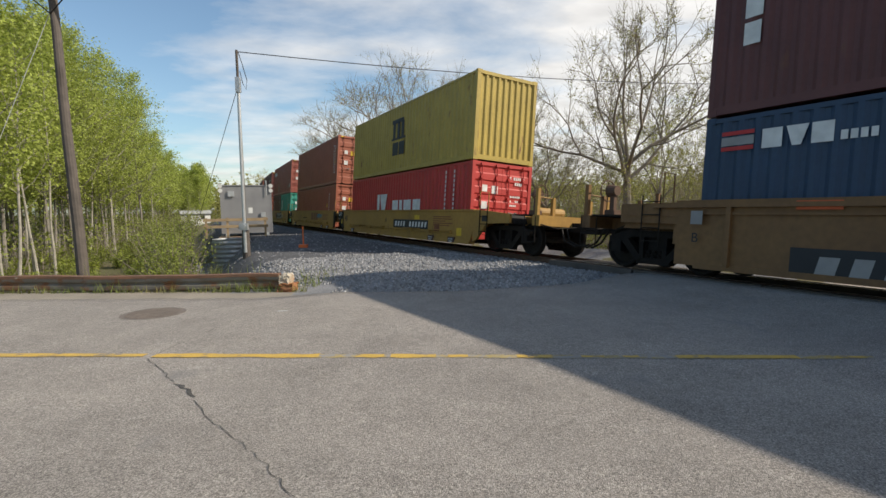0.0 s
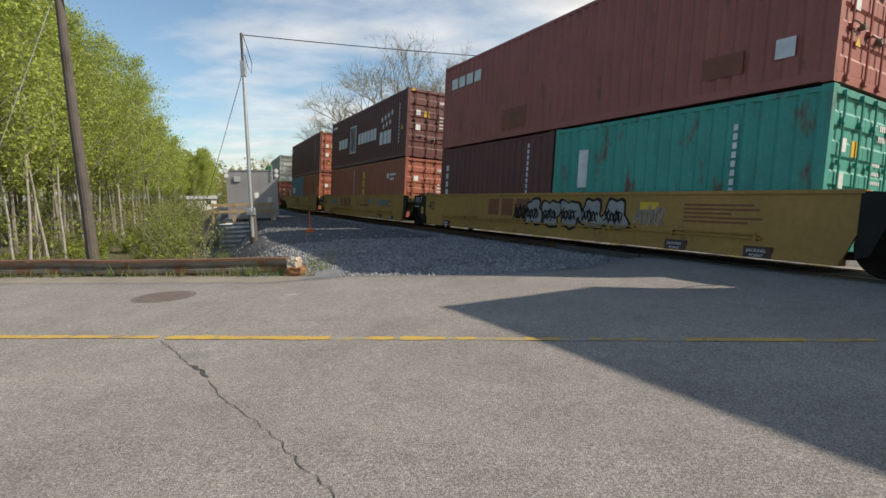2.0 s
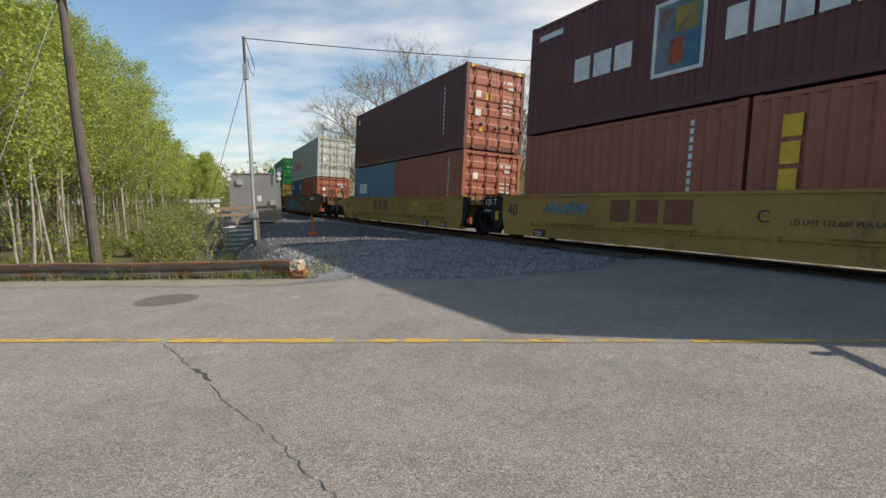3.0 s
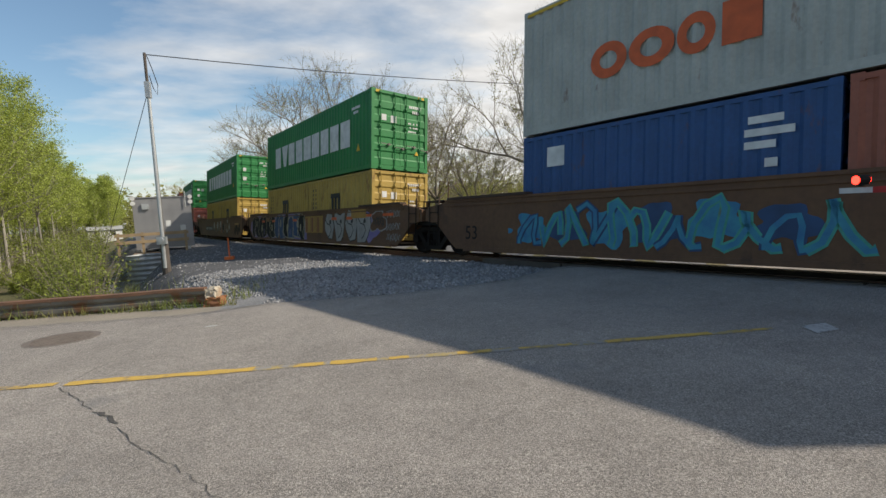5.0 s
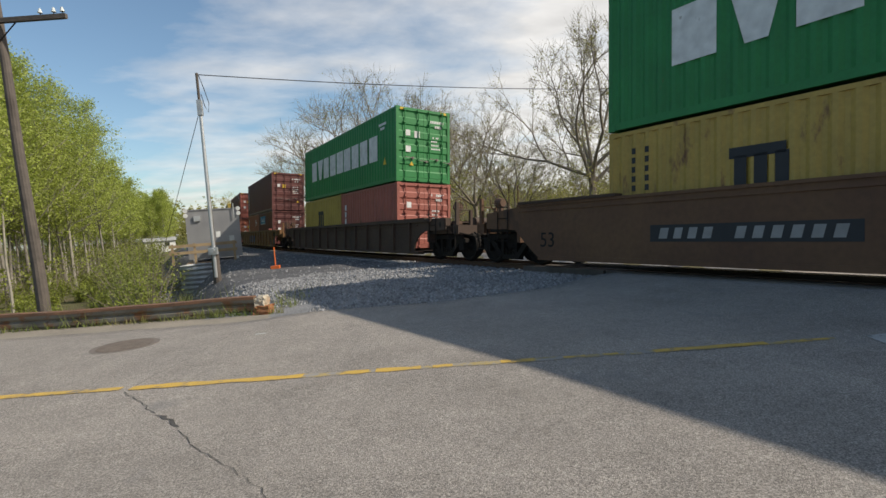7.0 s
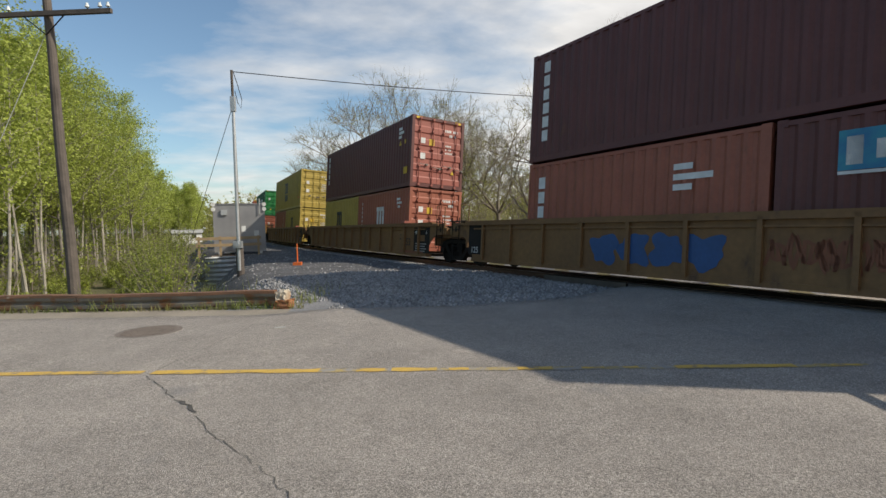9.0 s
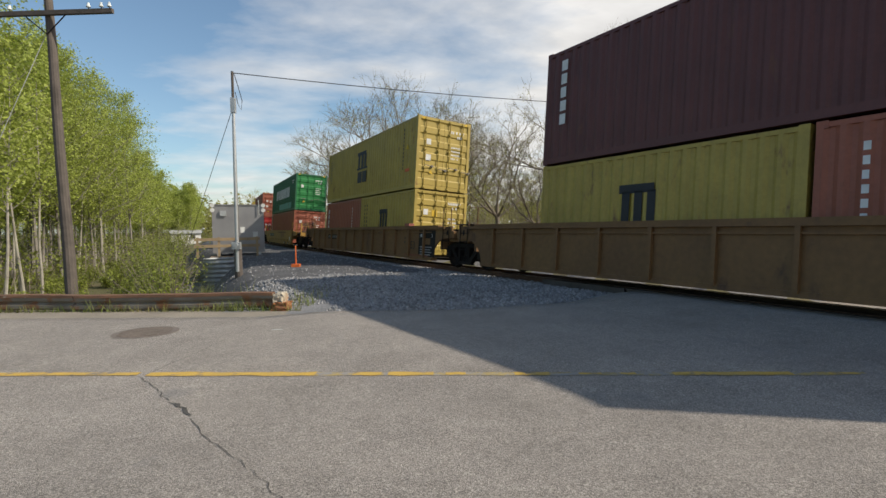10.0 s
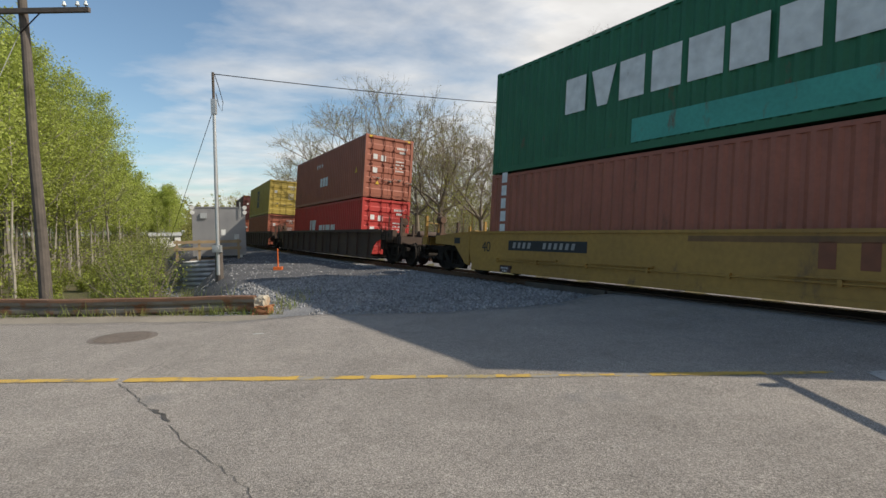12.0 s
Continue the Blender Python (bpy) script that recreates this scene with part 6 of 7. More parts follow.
def crossing_gate():
    tip = Vector((5.65, 4.48, 1.43))
    back = Vector((-0.141, -0.990, 0))
    g = thing("crossing_gate", "lowered red and white railway crossing gate with red lamps", "crossing gate")
    ang = math.degrees(math.atan2(back.y, back.x))
    m = pose(*tip, 0, 0, ang)
    L = 6.4
    for i in range(16):
        bm = bmesh.new()
        box(bm, i * 0.4, i * 0.4 + 0.4, -0.02, 0.02, -0.03 - 0.002 * i, 0.03 + 0.002 * i)
        o = part("arm_stripe", bm, WHITE if i % 2 == 0 else REDSIGN, g)
        o.matrix_basis = m
    lamp = glow("lamp_red", (1.0, 0.03, 0.02), 6.0)
    for d in (0.25, 1.05, 3.2):
        bm = bmesh.new()
        tube(bm, [(d, -0.06, 0.11), (d, 0.06, 0.11)], 0.055, 12)
        box(bm, d - 0.02, d + 0.02, -0.015, 0.015, 0.04, 0.1)
        o = part("lamp_housing", bm, BLACK, g)
        o.matrix_basis = m
        bm = bmesh.new()
        for s in (-1, 1):
            tube(bm, [(d, s * 0.061, 0.11), (d, s * 0.07, 0.11)], 0.048, 12)
        l = part("lamp_lens", bm, lamp, g, "lit red lamp")
        l.matrix_basis = m
    base = tip + back * 6.9
    bm = bmesh.new()
    tube(bm, [(base.x, base.y, 0), (base.x, base.y, 3.9)], 0.06, 10)
    part("mast", bm, STEEL, g)
    bm = bmesh.new()
    box(bm, base.x - 0.25, base.x + 0.25, base.y - 0.2, base.y + 0.4, 0.9, 1.6)
    part("gate_motor", bm, STEEL, g)
    bm = bmesh.new()
    box(bm, base.x - 0.35, base.x + 0.35, base.y - 0.35, base.y + 0.35, 0, 0.12)
    part("foundation", bm, CONCRETE, g)


crossing_gate()


def crossing_signal():
    s = thing("crossing_signal", "silver crossing signal mast with black lamp hoods", "crossing signal", m=pose(14.3, 10.35, ground_z(14.3, 10.35), 0, 0, 0))
    bm = bmesh.new()
    tube(bm, [(0, 0, 0), (0, 0, 5.3)], 0.11, 12, 0.09)
    part("mast", bm, STEEL, s)
    bm = bmesh.new()
    tube(bm, [(0, 0, 5.3), (0, 0, 5.42)], 0.13, 12)
    tube(bm, [(0, 0, 5.42), (0, 0, 5.62)], 0.09, 12, 0.16)
    part("bell", bm, GRIME, s)
    turn = pose(0, 0, 0, 0, 0, -54) @ pose(0, -0.14, 0.08)
    for sx, lit in ((-1.9, False), (0.05, True)):
        bm = bmesh.new()
        for k in range(2):
            tube(bm, [(sx * 0.5, -0.10 - 0.02 * k, 3.12), (sx * 0.5, -0.12, 3.12)], 0.30, 24)
        tube(bm, [(sx * 0.5, -0.12, 3.12), (sx * 0.5, 0.08, 3.12)], 0.17, 16)
        h = part("signal_head", bm, BLACK, s, "black round signal head")
        h.matrix_basis = turn
        bm = bmesh.new()
        prev = None
        for k in range(13):
            t = math.pi * (0.02 + 0.96 * k / 12)
            row = [bm.verts.new((sx * 0.5 + 0.19 * math.cos(t), y, 3.12 + 0.19 * math.sin(t))) for y in (-0.13, -0.42)]
            if prev:
                bm.faces.new((prev[0], prev[1], row[1], row[0]))
            prev = row
        h2 = part("hood", bm, BLACK, s)
        h2.matrix_basis = turn
        bm = bmesh.new()
        tube(bm, [(sx * 0.5, -0.13, 3.12), (sx * 0.5, -0.15, 3.12)], 0.16, 20)
        l = part("lens", bm, glow("signal_red", (1.0, 0.04, 0.012), 3.0) if lit else material("unlit_lens", (0.10, 0.012, 0.01), None, 3, 0.2, 0), s, "lit red lens" if lit else "dark red lens")
        l.matrix_basis = turn
    bm = bmesh.new()
    tube(bm, [(-0.95, 0.05, 3.12), (0.6, 0.05, 3.12)], 0.035, 8)
    o = part("lamp_arm", bm, STEEL, s)
    o.matrix_basis = turn
    for a in (-45, 45):
        bm = bmesh.new()
        box(bm, -0.6, 0.6, -0.15, -0.135, -0.11, 0.11)
        o = part("crossbuck_blade", bm, WHITE, s, "white crossbuck blade with red edging")
        o.matrix_basis = Matrix.Translation((0, 0, 4.3)) @ pose(0, 0, 0, 0, 0, -35) @ pose(0, 0.003 * a / 45, 0, 0, a, 0)


crossing_signal()


# ---- plants ----
def perp(d, ang):
    side = d.cross(Vector((0, 0, 1)) if abs(d.z) < 0.95 else Vector((1, 0, 0))).normalized()
    up = d.cross(side)
    return side * math.cos(ang) + up * math.sin(ang)


class Raw:
    """Vertices and faces gathered plainly, for meshes of many small pieces."""

    def __init__(self):
        self.v, self.f = [], []

    def bar(self, a, b, r0, r1, seg=3):
        d = (b - a).normalized()
        n = len(self.v)
        for p, r in ((a, r0), (b, r1)):
            for k in range(seg):
                self.v.append(p + perp(d, 2 * math.pi * k / seg) * r)
        for k in range(seg):
            self.f.append((n + k, n + (k + 1) % seg, n + seg + (k + 1) % seg, n + seg + k))

    def leaf(self, p, size, rnd):
        a = Vector((rnd.gauss(0, 1), rnd.gauss(0, 1), rnd.gauss(0, 0.7))).normalized()
        b = perp(a, rnd.uniform(0, 6.28))
        n = len(self.v)
        self.v += [p - a * size * 0.5, p + a * size * 0.42 + b * size * 0.36, p + a * size * 0.5 - b * size * 0.30]
        self.f.append((n, n + 1, n + 2))

    def mesh(self, name, mat):
        me = bpy.data.meshes.new(name)
        me.from_pydata([tuple(v) for v in self.v], [], self.f)
        me.materials.append(mat)
        return me


def grow(rnd, wood, height, trunk_r, crown_from, spread, limbs, subs, twigs, leaves, leaf_size, leaf, rise=0.5, bend=0.25, forks=0):
    """A tapered trunk with limbs, branches and twigs; leaves lie along the twigs."""
    pts = [Vector((0, 0, 0))]
    lean = Vector((rnd.uniform(-1, 1), rnd.uniform(-1, 1), 0)) * 0.03
    n = 9
    for i in range(n):
        pts.append(pts[-1] + Vector((lean.x + rnd.uniform(-1, 1) * 0.035, lean.y + rnd.uniform(-1, 1) * 0.035, 1)) * (height / n))
    rad = [trunk_r * (1 - 0.93 * (i / n) ** 0.9) for i in range(n + 1)]
    for i in range(n):
        wood.bar(pts[i], pts[i + 1], rad[i], rad[i + 1], 7)

    def at(s):
        k = min(int(s * n), n - 1)
        return pts[k].lerp(pts[k + 1], s * n - k), rad[k] + (rad[k + 1] - rad[k]) * (s * n - k)

    def branch(p, d, length, r, level):
        segs = (3, 2, 1)[level]
        q = p
        for i in range(segs):
            d = (d + Vector((rnd.uniform(-1, 1), rnd.uniform(-1, 1), rnd.uniform(-0.6, 1.1))) * bend).normalized()
            e = q + d * (length / segs)
            if level < 2 or leaves < 4:
                wood.bar(q, e, r * (1 - i / segs * 0.6), r * (1 - (i + 1) / segs * 0.6), 4 if level == 0 else 3)
            if level < 2:
                kids = (subs if level == 0 else twigs)
                for _ in range(max(1, round(kids / segs))):
                    s = rnd.uniform(0.1, 1)
                    side = perp(d, rnd.uniform(0, 6.28))
                    nd = (d * rnd.uniform(0.5, 1.0) + side * rnd.uniform(0.5, 1.0) + Vector((0, 0, 0.25))).normalized()
                    branch(q.lerp(e, s), nd, length * rnd.uniform(0.32, 0.6), r * 0.42, level + 1)
            else:
                for _ in range(leaves):
                    pos = q.lerp(e, rnd.uniform(0.1, 1)) + Vector((rnd.gauss(0, 1), rnd.gauss(0, 1), rnd.gauss(0, 1))) * (0.2 if leaves > 3 else 0.1)
                    leaf.leaf(pos, leaf_size * rnd.uniform(0.6, 1.25), rnd)
            q = e

    for i in range(limbs):
        s = crown_from + (0.97 - crown_from) * ((i + rnd.random()) / limbs)
        p, r = at(s)
        ang = i * 2.4 + rnd.uniform(-0.5, 0.5)
        out = Vector((math.cos(ang), math.sin(ang), 0))
        shape = math.sin(math.pi * min(1, 0.18 + 0.82 * (s - crown_from) / (1 - crown_from)) ** 0.8) * 0.75 + 0.25
        d = (out * (1 - rise) + Vector((0, 0, rise))).normalized()
        branch(p, d, spread * shape * rnd.uniform(0.7, 1.15), max(r * (0.5 if leaves > 3 else 0.36), 0.012), 0)


def spreading(rnd, wood, leaf, height, trunk_r, fork_at=0.26, limbs=5, depth=6, open_angle=0.75, shrink=0.735, leaves=2, leaf_size=0.07, leaf_from=0.0):
    """A broad tree that forks again and again: short trunk, rising limbs, a rounded crown of fine twigs."""
    p = Vector((0, 0, 0))
    for i in range(3):
        q = p + Vector((rnd.uniform(-0.06, 0.06), rnd.uniform(-0.06, 0.06), 1)) * (height * fork_at / 3)
        wood.bar(p, q, trunk_r * (1.15 - 0.12 * i), trunk_r * (1.03 - 0.12 * i), 8)
        p = q
    reach = height * (1 - fork_at) / sum(shrink ** k for k in range(depth)) * 0.93

    def fork(p, d, length, r, level):
        q = p
        for i in range(2):
            d = (d + Vector((rnd.gauss(0, 1), rnd.gauss(0, 1), rnd.gauss(0.1, 0.8))) * 0.14).normalized()
            e = q + d * (length / 2)
            wood.bar(q, e, r * (1 - 0.16 * i), r * (1 - 0.16 * (i + 1)), 6 if level < 2 else 4 if level < 4 else 3)
            if level < depth - 1 and i == 0 and rnd.random() < 0.8:
                side = perp(d, rnd.uniform(0, 6.28))
                fork(e, (d * 0.55 + side * 0.8 + Vector((0, 0, 0.12))).normalized(), length * shrink * rnd.uniform(0.55, 0.85), r * 0.42, level + 1 + (rnd.random() < 0.5 and level < depth - 2))
            q = e
        if level < depth - 1:
            turn = rnd.uniform(0, 6.28)
            for k in range(2 if rnd.random() < 0.72 else 3):
                side = perp(d, turn + k * (3.14 if k < 2 else 1.57) + rnd.uniform(-0.4, 0.4))
                w = rnd.uniform(0.28, 0.62)
                fork(q, (d + side * w + Vector((0, 0, 0.10))).normalized(), length * shrink * rnd.uniform(0.8, 1.12), r * (0.66 if k == 0 else 0.52), level + 1)
        if level >= depth - 2:
            for _ in range(2):
                o = p.lerp(q, rnd.uniform(0.3, 1))
                wood.bar(o, o + (d * 0.8 + perp(d, rnd.uniform(0, 6.28)) * 0.7 + Vector((0, 0, 0.2))) * rnd.uniform(0.25, 0.5), 0.005, 0.002)
        if level >= depth - 2 and q.z > leaf_from * height:
            for _ in range(leaves):
                leaf.leaf(p.lerp(q, rnd.random()) + Vector((rnd.gauss(0, 1), rnd.gauss(0, 1), rnd.gauss(0, 1))) * 0.07, leaf_size * rnd.uniform(0.6, 1.3), rnd)

    for k in range(limbs):
        ang = k * 6.283 / max(limbs - 1, 1) + rnd.uniform(-0.4, 0.4)
        w = 0.12 if k == limbs - 1 else open_angle * rnd.uniform(0.75, 1.25)
        d = Vector((math.cos(ang) * w, math.sin(ang) * w, 1)).normalized()
        fork(p - Vector((0, 0, rnd.uniform(0, 0.35) * height * fork_at if k < limbs - 1 else 0)), d, reach * rnd.uniform(0.85, 1.05), trunk_r * rnd.uniform(0.42, 0.62), 0)


def tree_kind(name, label, seed, bark, leafmat, form=grow, **kw):
    rnd = random.Random(seed)
    wood, leaf = Raw(), Raw()
    form(rnd, wood, leaf=leaf, **kw)
    t = thing(name, label, "tree", "trees beside the railway")
    part("trunk", wood.mesh("trunk", bark), None, t)
    if leaf.f:
        part("crown", leaf.mesh("crown", leafmat), None, t)
    return t


def plant(models, x, y, rnd, scale=1.0, used=set()):
    m = models[rnd.randrange(len(models))]
    mat = pose(x, y, ground_z(x, y) - 0.1, rnd.uniform(-2, 2), rnd.uniform(-2, 2), rnd.uniform(0, 360))
    s = scale * rnd.uniform(0.85, 1.12)
    if m.name not in used:
        used.add(m.name)
        m.matrix_basis = mat
        o = m
    else:
        o = copy_thing(m, mat)
    o.scale = (s, s, s)
    return o


def place_on(lat, a):
    """World place at a distance from the track's middle and along it."""
    p = on_track(a, 0, 0, 0).translation
    h = radians(HEAD0 + TURN * a)
    return p.x + lat * math.cos(h), p.y + lat * math.sin(h)


def woods():
    rnd = random.Random(21)
    birch = "slender birch in fresh yellow-green spring leaf"
    dense = [tree_kind("birch_tree", birch, 50 + i, BARK_WHITE if i == 1 else BARK_GREY, LEAF_SPRING, height=12.6 + i * 0.6, trunk_r=0.105, crown_from=0.27,
                       spread=3.1, limbs=38, subs=6, twigs=5, leaves=15, leaf_size=0.125, rise=0.42) for i in range(4)]
    light = [tree_kind("birch_tree", birch, 60 + i, BARK_WHITE if i == 0 else BARK_GREY, LEAF_SPRING, height=12.4 + i * 0.8, trunk_r=0.10, crown_from=0.28,
                       spread=3.0, limbs=26, subs=6, twigs=4, leaves=10, leaf_size=0.21, rise=0.45) for i in range(2)]
    thin = [tree_kind("aspen_sapling", "thin pale aspen stem with sparse new leaves", 70 + i, BARK_WHITE, LEAF_SPRING, height=8.6 + i, trunk_r=0.06, crown_from=0.35,
                      spread=1.5, limbs=16, subs=4, twigs=4, leaves=12, leaf_size=0.14, rise=0.5) for i in range(2)]
    # the wood on the road's left: its edge runs with the railway, nearer the line further off
    n = tries = 0
    spots = []
    while n < 118 and tries < 6000:
        tries += 1
        a = rnd.uniform(4, 118)
        edge = -14.8 + 4.0 * smooth(40, 110, a)
        back = abs(rnd.gauss(0, 8.5))
        x, y = place_on(edge - back, a)
        if y < 17.5 or road_uv(x, y)[1] < 11 or any((x - p) ** 2 + (y - q) ** 2 < 1.8 ** 2 for p, q in spots):
            continue
        spots.append((x, y))
        k = rnd.random()
        plant(thin if k < 0.16 else dense if back < 7 and a < 62 else light, x, y, rnd, 0.99 - 0.10 * smooth(50, 100, a))
        n += 1
    for x, y in ((-21.5, 38), (-25.0, 41), (-24.0, 47), (-27.0, 36), (-24.0, 33), (-21.5, 33.5), (-27.5, 31)):
        plant(dense, x, y, rnd, 1.04)
    for x, y in ((-15.6, 20.9), (-18.2, 25.4), (-17.0, 25.1), (-22.4, 36.7), (-19.4, 22.0), (-21.0, 20.0), (-17.2, 19.5), (-23, 24), (-16.6, 23.4), (-18.6, 20.8), (-20.2, 24.6)):
        plant(thin, x, y, rnd, 1.08)
    # half-bare trees beyond the track
    broad = [tree_kind("bare_tree", "broad leafless grey-brown tree with opening buds", 90 + i, TWIG, LEAF_PALE, spreading, height=12.0, trunk_r=0.17, fork_at=0.30, limbs=6 + i % 2, depth=6,
                       open_angle=1.05, leaves=3, leaf_size=0.08) for i in range(3)]
    bud = [tree_kind("budding_tree", "tall tree with thin yellow-green spring foliage", 110 + i, TWIG, (LEAF_PALE, LEAF_YELLOW)[i], spreading, height=11.4, trunk_r=0.12, fork_at=0.30, limbs=4, depth=6,
                     open_angle=0.48, leaves=4, leaf_size=0.105) for i in range(2)]
    stem = [tree_kind("bare_sapling", "thin bare sapling with a few pale buds", 130 + i, TWIG, (LEAF_PALE, LEAF_YELLOW)[i % 2], spreading, height=8.4, trunk_r=0.05, fork_at=0.34, limbs=3, depth=5,
                      open_angle=0.30, shrink=0.78, leaves=4, leaf_size=0.085) for i in range(4)]
    # the trees that stand out singly
    for model, x, y, k in ((broad, 12.6, 26.8, 1.46), (bud[:1], 18.2, 19.9, 0.94), (bud[1:], 17.2, 14.5, 1.04), (bud[:1], 27.5, 17.5, 0.75), (broad, 26.5, 21.5, 0.6),
                           (broad, 1.2, 45.0, 1.5), (broad, 3.6, 48.0, 1.5), (broad, -2.8, 51, 1.3), (broad, 5.0, 41.0, 1.22), (broad, -6.2, 58, 1.25), (broad, 8.2, 38.5, 1.15),
                           (bud[1:], -24.0, 87.0, 0.95), (broad, -11, 70, 1.1), (broad, 7.0, 52, 1.4), (broad, 0.4, 60, 1.3), (broad, 9.3, 31.5, 0.82), (broad, 21.5, 27.5, 0.85)):
        plant(model, x, y, rnd, k)
    spots = []
    n = tries = 0
    while n < 84 and tries < 5000:
        tries += 1
        a = rnd.uniform(-34, 90)
        lat = 9.5 + abs(rnd.gauss(0, 9))
        x, y = place_on(lat, a)
        if (abs(road_uv(x, y)[1]) < 9 and road_uv(x, y)[0] > 0) or any((x - p) ** 2 + (y - q) ** 2 < 1.25 ** 2 for p, q in spots):
            continue
        spots.append((x, y))
        plant(bud if rnd.random() < 0.10 else stem, x, y, rnd, 0.96 if rnd.random() < 0.7 else 0.75)
        n += 1
    # unseen trees added behind the road, out of the camera's sight, to shape its light
    for x, y in ((-16, -22), (-6, -26), (4, -27), (-26, -18)):
        plant(light, x, y, rnd, 1.0)


woods()


def thicket(name, label, seed, places, height, leafmat, stems, leaves, leaf_size, spread=0.7):
    """Shrubs of many thin stems with small leaves, too many to count."""
    rnd = random.Random(seed)
    wood, leaf = Raw(), Raw()
    for x, y, k in places:
        g = Vector((x, y, ground_z(x, y) - 0.05))
        h = height * k
        for _ in range(stems):
            out = Vector((rnd.gauss(0, 1), rnd.gauss(0, 1), 0)) * spread * 0.5 * k
            p = g + out * 0.35
            mid = g + out * 0.8 + Vector((0, 0, h * rnd.uniform(0.45, 0.6)))
            end = g + out * 1.5 + Vector((0, 0, h * rnd.uniform(0.7, 1.15)))
            wood.bar(p, mid, 0.014, 0.009)
            wood.bar(mid, end, 0.009, 0.003)
            for _ in range(leaves):
                s = rnd.random()
                q = (p.lerp(mid, s) if rnd.random() < 0.35 else mid.lerp(end, s)) + Vector((rnd.gauss(0, 0.1), rnd.gauss(0, 0.1), rnd.gauss(0, 0.1)))
                leaf.leaf(q, leaf_size * rnd.uniform(0.6, 1.3), rnd)
    t = thing(name, label, "shrubs", kind="stuff")
    part("stems", wood.mesh("stems", TWIG), None, t)
    part("foliage", leaf.mesh("foliage", leafmat), None, t)


def undergrowth():
    rnd = random.Random(5)
    near = []
    for _ in range(430):
        a = rnd.uniform(5, 40)
        lat = rnd.uniform(-17.5, -9.4)
        x, y = place_on(lat, a)
        if road_uv(x, y)[1] > 7.5 and (x + 10.0) ** 2 + (y - 26.9) ** 2 > 2.3 ** 2 and not (-12 < x < -6.8 and 28 < y < 33):
            if x > -0.50 * y:
                near.append((x, y, rnd.uniform(0.65, 1.15)))
            elif rnd.random() < 0.3:
                near.append((x, y, rnd.uniform(0.2, 0.42)))
    thicket("willow_thicket", "dense yellow-green willow scrub on the bank", 6, near, 2.4, LEAF_BUSH, 14, 38, 0.085, 0.9)
    back = []
    for _ in range(420):
        a = rnd.uniform(0, 115)
        lat = rnd.uniform(-48, -14) + 4 * smooth(30, 90, a)
        x, y = place_on(lat, a)
        if road_uv(x, y)[1] > 9:
            back.append((x, y, rnd.uniform(0.6, 1.5)))
    thicket("wood_understorey", "brown and green brush between the birch stems", 7, back, 2.8, LEAF_BUSH, 10, 12, 0.19, 1.5)
    far = []
    for _ in range(330):
        a = rnd.uniform(-40, 130)
        lat = rnd.uniform(10, 46)
        x, y = place_on(lat, a)
        if not (abs(road_uv(x, y)[1]) < 7.5 and road_uv(x, y)[0] > 0):
            far.append((x, y, rnd.uniform(0.7, 1.6)))
    thicket("far_side_brush", "thin brown and yellow-green brush beyond the track", 8, far, 4.4, LEAF_PALE, 18, 16, 0.13, 1.8)
    low = []
    for _ in range(330):
        x, y = place_on(rnd.uniform(4.5, 13), rnd.uniform(-34, 95))
        if not (abs(road_uv(x, y)[1]) < 7 and road_uv(x, y)[0] > 0):
            low.append((x, y, rnd.uniform(0.6, 1.3)))
    thicket("trackside_brush", "low brown and green brush beyond the ballast", 18, low, 1.6, LEAF_BUSH, 13, 18, 0.10, 1.2)
    wall = []
    for _ in range(170):
        x, y = place_on(rnd.uniform(30, 52), rnd.uniform(-36, 110))
        if not (abs(road_uv(x, y)[1]) < 8 and road_uv(x, y)[0] > 0):
            wall.append((x, y, rnd.uniform(0.7, 1.2)))
    thicket("olive_brush", "rounded olive-green brush behind the bare trees", 19, wall, 5.6, LEAF_PALE, 12, 34, 0.26, 2.6)
    # distant woods that close the horizon
    ring = []
    for k in range(260):
        t = rnd.uniform(-0.2, 3.4)
        r = rnd.uniform(130, 210)
        ring.append((r * math.cos(t), r * math.sin(t), rnd.uniform(0.8, 1.3)))
    thicket("distant_wood", "far-off wood in grey-green spring colour", 9, ring, 9.0, LEAF_PALE, 14, 22, 0.9, 5.0)
    # grass and weeds by the guardrail and on the bank
    blades = Raw()
    for _ in range(5200):
        u = rnd.uniform(-17, 0.3)
        w = 4.55 + abs(rnd.gauss(0, 0.9)) if rnd.random() < 0.6 else rnd.uniform(3.98, 4.2)
        x, y = road_at(u, w)
        tall = rnd.uniform(0.10, 0.34) * (0.75 if w < 4.4 else 1.0) * (1 + 0.8 * noise.noise((x, y, 4)))
        g = Vector((x, y, ground_z(x, y) - 0.01))
        lean = Vector((rnd.gauss(0, 0.3), rnd.gauss(0, 0.3), 1)) * tall
        side = Vector((rnd.uniform(-1, 1), rnd.uniform(-1, 1), 0)).normalized() * 0.008
        n = len(blades.v)
        blades.v += [g - side, g + side, g + lean * 0.6 + side * 0.7, g + lean]
        blades.f.append((n, n + 1, n + 2, n + 3))
    for _ in range(2200):
        x, y = place_on(rnd.uniform(-13, -8.2), rnd.uniform(2, 16))
        if road_uv(x, y)[1] < 4.6:
            continue
        tall = rnd.uniform(0.3, 0.8)
        g = Vector((x, y, ground_z(x, y) - 0.01))
        lean = Vector((rnd.gauss(0, 0.3), rnd.gauss(0, 0.3), 1)) * tall
        side = Vector((rnd.uniform(-1, 1), rnd.uniform(-1, 1), 0)).normalized() * 0.01
        n = len(blades.v)
        blades.v += [g - side, g + side, g + lean * 0.6 + side * 0.7, g + lean]
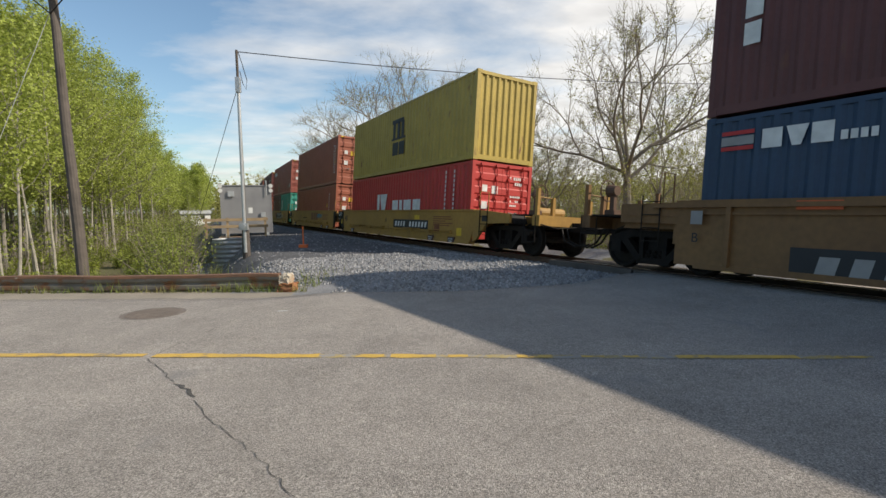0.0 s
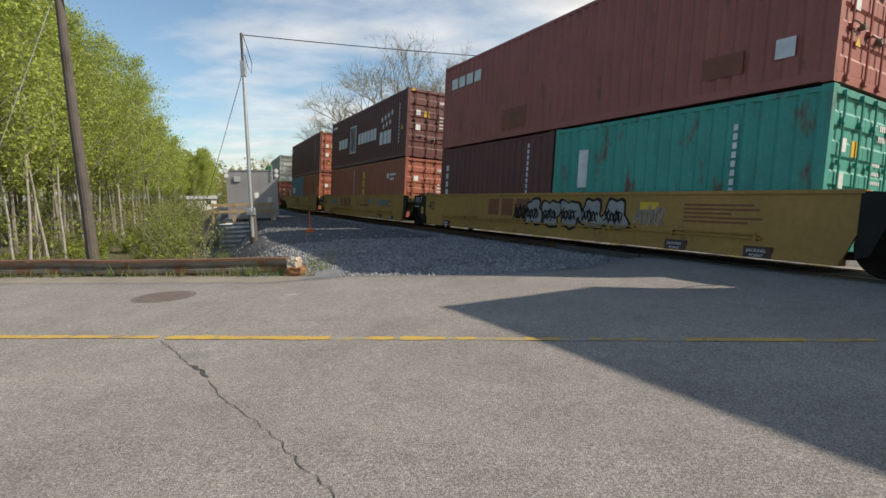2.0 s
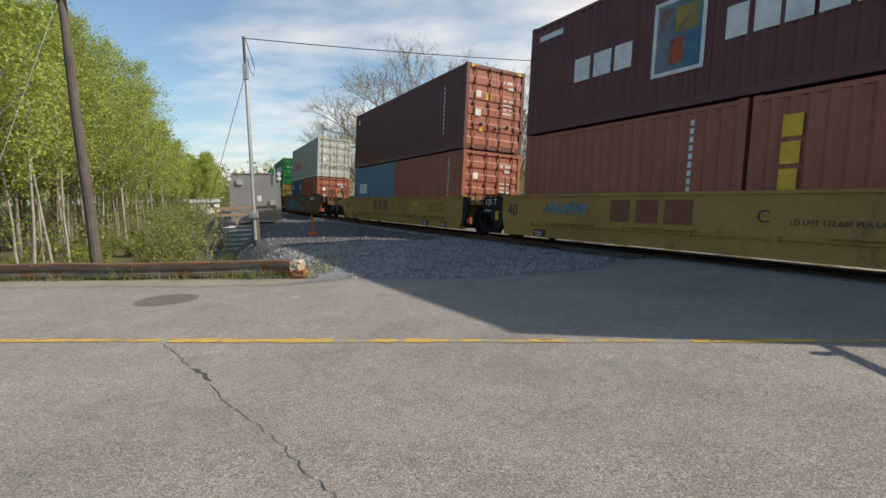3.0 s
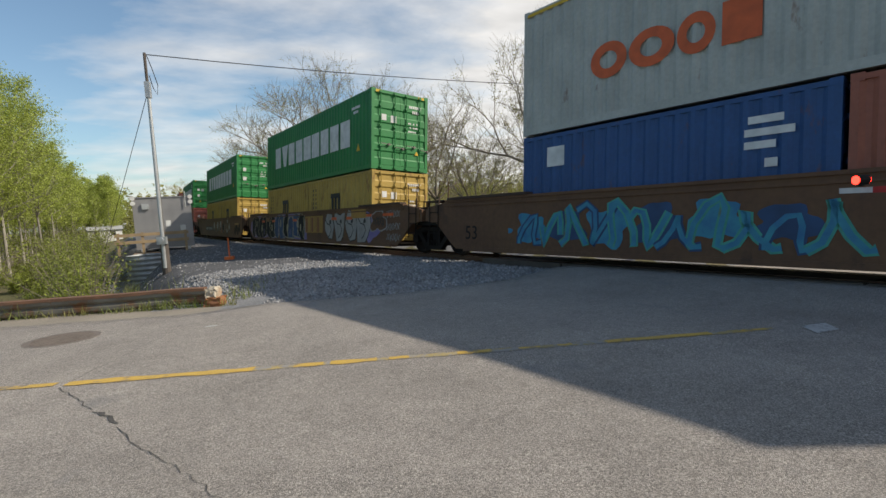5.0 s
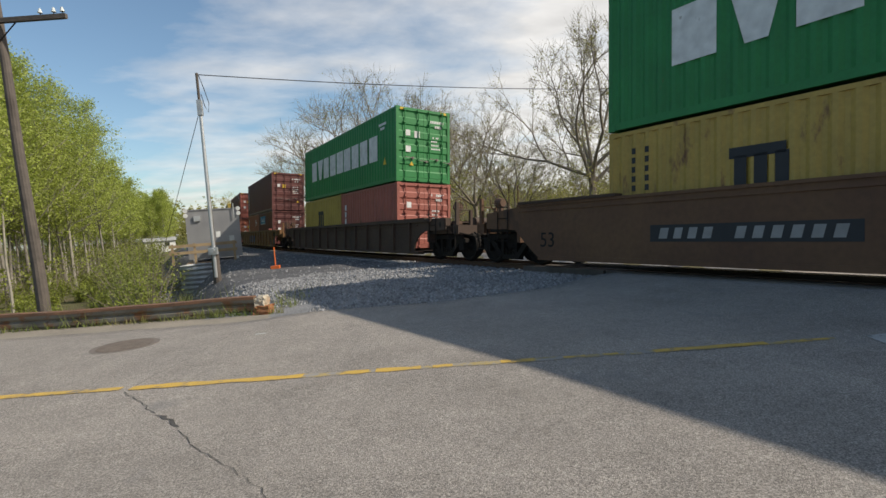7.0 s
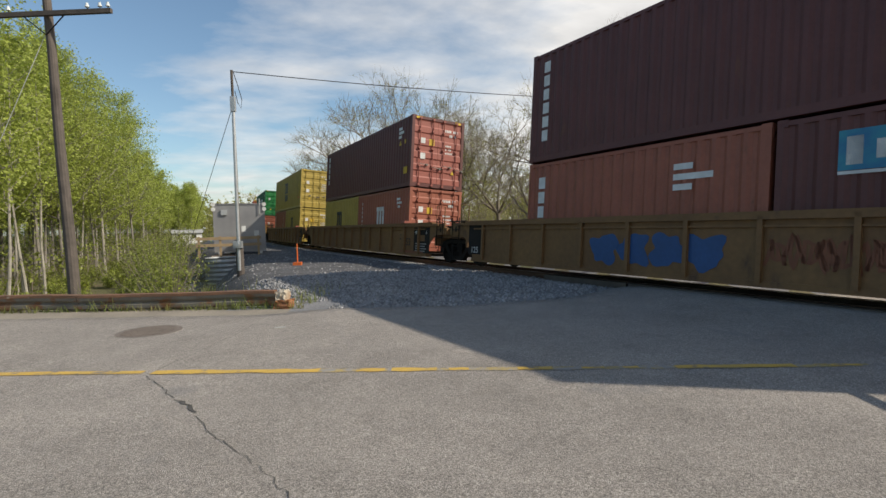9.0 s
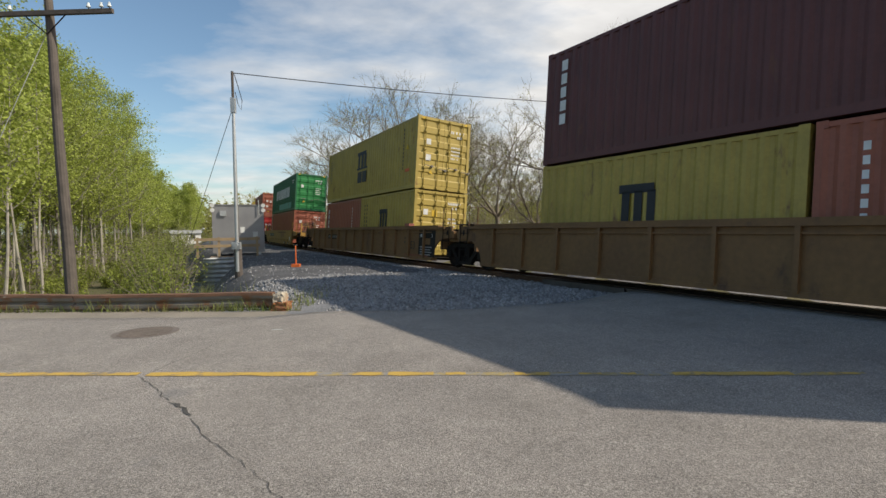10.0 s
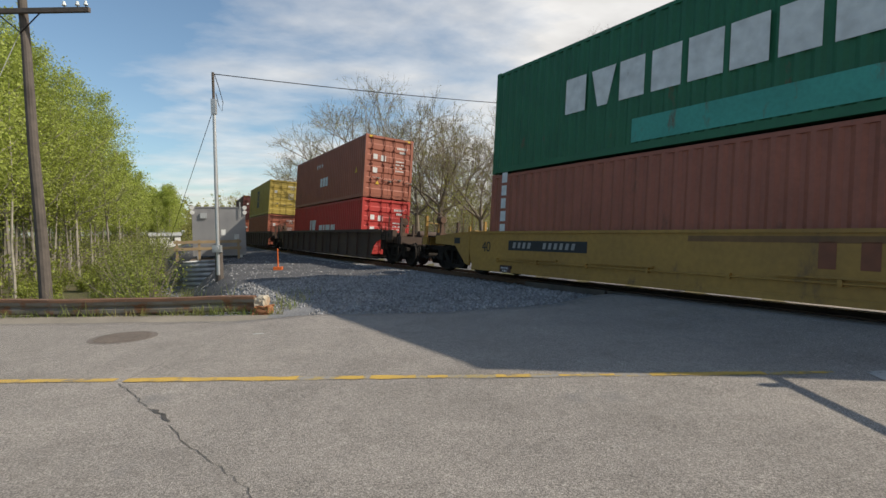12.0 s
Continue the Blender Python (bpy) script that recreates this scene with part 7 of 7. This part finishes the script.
        blades.f.append((n, n + 1, n + 2, n + 3))
    o = tagged(new("roadside_grass", blades.mesh("roadside_grass", GRASS)), "tufts of green and straw-coloured grass along the guardrail", "grass", "", "stuff")
    # dry fallen sticks behind the guardrail
    for i in range(7):
        x, y = road_at(rnd.uniform(-9, -2), rnd.uniform(6, 9))
        s = thing("fallen_branch", "dry pale fallen branch in the undergrowth", "branch", "fallen branches", pose(x, y, ground_z(x, y) + 0.05, 0, rnd.uniform(-14, 4), rnd.uniform(0, 360)))
        w = Raw()
        p = Vector((0, 0, 0))
        for k in range(5):
            q = p + Vector((0.42, rnd.uniform(-0.08, 0.08), rnd.uniform(-0.02, 0.06)))
            w.bar(p, q, 0.028 - 0.005 * k, 0.023 - 0.005 * k, 5)
            if k > 1:
                w.bar(q, q + Vector((0.3, rnd.choice((-0.25, 0.25)), 0.12)), 0.01, 0.004, 4)
            p = q
        part("stick", w.mesh("stick", LUMBER), None, s)


undergrowth()


def stones():
    rnd = random.Random(12)
    raw = Raw()
    n = 0
    while n < 13500:
        a = rnd.uniform(-3, 24) if rnd.random() < 0.85 else rnd.uniform(24, 50)
        lat = rnd.uniform(-9.0, -0.9)
        x, y = place_on(lat, a)
        w = road_uv(x, y)[1]
        if w < road_edge(road_uv(x, y)[0]) + 0.03 or (w < 4.8 and road_uv(x, y)[0] < 0.75):
            continue
        if dark_bed(x, y) and rnd.random() < (0.93 if lat < -1.9 else 0.3):
            continue
        n += 1
        z = ground_z(x, y) + 0.035
        r = rnd.uniform(0.018, 0.048)
        k = len(raw.v)
        q = Euler((rnd.uniform(0, 6), rnd.uniform(0, 6), rnd.uniform(0, 6))).to_matrix()
        for d in ((1.2, 0, 0), (-1, 0.1, 0), (0, 0.9, 0.1), (0.1, -1, 0), (0, 0.1, 0.8), (0, 0, -0.8)):
            raw.v.append(Vector((x, y, z)) + q @ Vector(d) * r * rnd.uniform(0.8, 1.15))
        raw.f += [(k, k + 2, k + 4), (k + 2, k + 1, k + 4), (k + 1, k + 3, k + 4), (k + 3, k, k + 4), (k + 2, k, k + 5), (k + 1, k + 2, k + 5), (k + 3, k + 1, k + 5), (k, k + 3, k + 5)]
    tagged(new("ballast_stones", raw.mesh("ballast_stones", STONE)), "loose angular grey ballast stones", "gravel", "", "stuff")


stones()


def far_house():
    h = thing("house", "small white house half hidden by trees", "house", m=pose(-39, 95, 0.2, 0, 0, 25))
    wall = material("white_siding", (0.75, 0.76, 0.76), None, 2, 0.6, 0.05, 20)
    bm = bmesh.new()
    box(bm, -2.4, 2.4, -2, 2, -3.0, 0.9)
    part("wall", bm, wall, h)
    bm = bmesh.new()
    prism(bm, [(-2.3, 0.87), (2.3, 0.87), (0, 1.5)], "x", -2.6, 2.6)
    part("roof", bm, material("pale_shingles", (0.4, 0.41, 0.43), None, 3, 0.8, 0.1, 20), h)
    for x in (-1.2, 1.1):
        bm = bmesh.new()
        box(bm, x - 0.35, x + 0.35, -2.04, -1.98, -0.1, 0.6)
        part("window", bm, INK, h)


far_house()


# ---- what moves ----
SPEED, EASE = 20.209, -0.031


def travelled(t):
    return SPEED * t + 0.5 * EASE * t * (t - 12)


def motions():
    times = [0, 1, 2, 3, 4, 5, 6, 7, 8, 9, 10, 11, 12]
    for ob, a in CARS:
        walk(ob, [(t, on_track(a - travelled(t))) for t in times])
    for ob, a, lat, z, _ in RIDERS:
        walk(ob, [(t, on_track(a - travelled(t), lat, z)) for t in times])
    for ob, dy, a in WHEELS:
        # the wheels roll while they are near enough for it to be seen
        near = [k / FPS for k in range(0, 12 * FPS + 1) if -22 < a - travelled(k / FPS) < 42]
        rows, turn = [], 0.0
        start, stop = (near[0], near[-1]) if near else (0, 0)
        for k in range(0, 12 * FPS + 1):
            t = k / FPS
            if t in (0, 12) or start <= t <= stop:
                turn = (travelled(min(max(t, start), stop)) - travelled(start)) / 0.483
                rows.append((t, pose(0, dy, 0.483, math.degrees(turn))))
        walk(ob, rows)


motions()
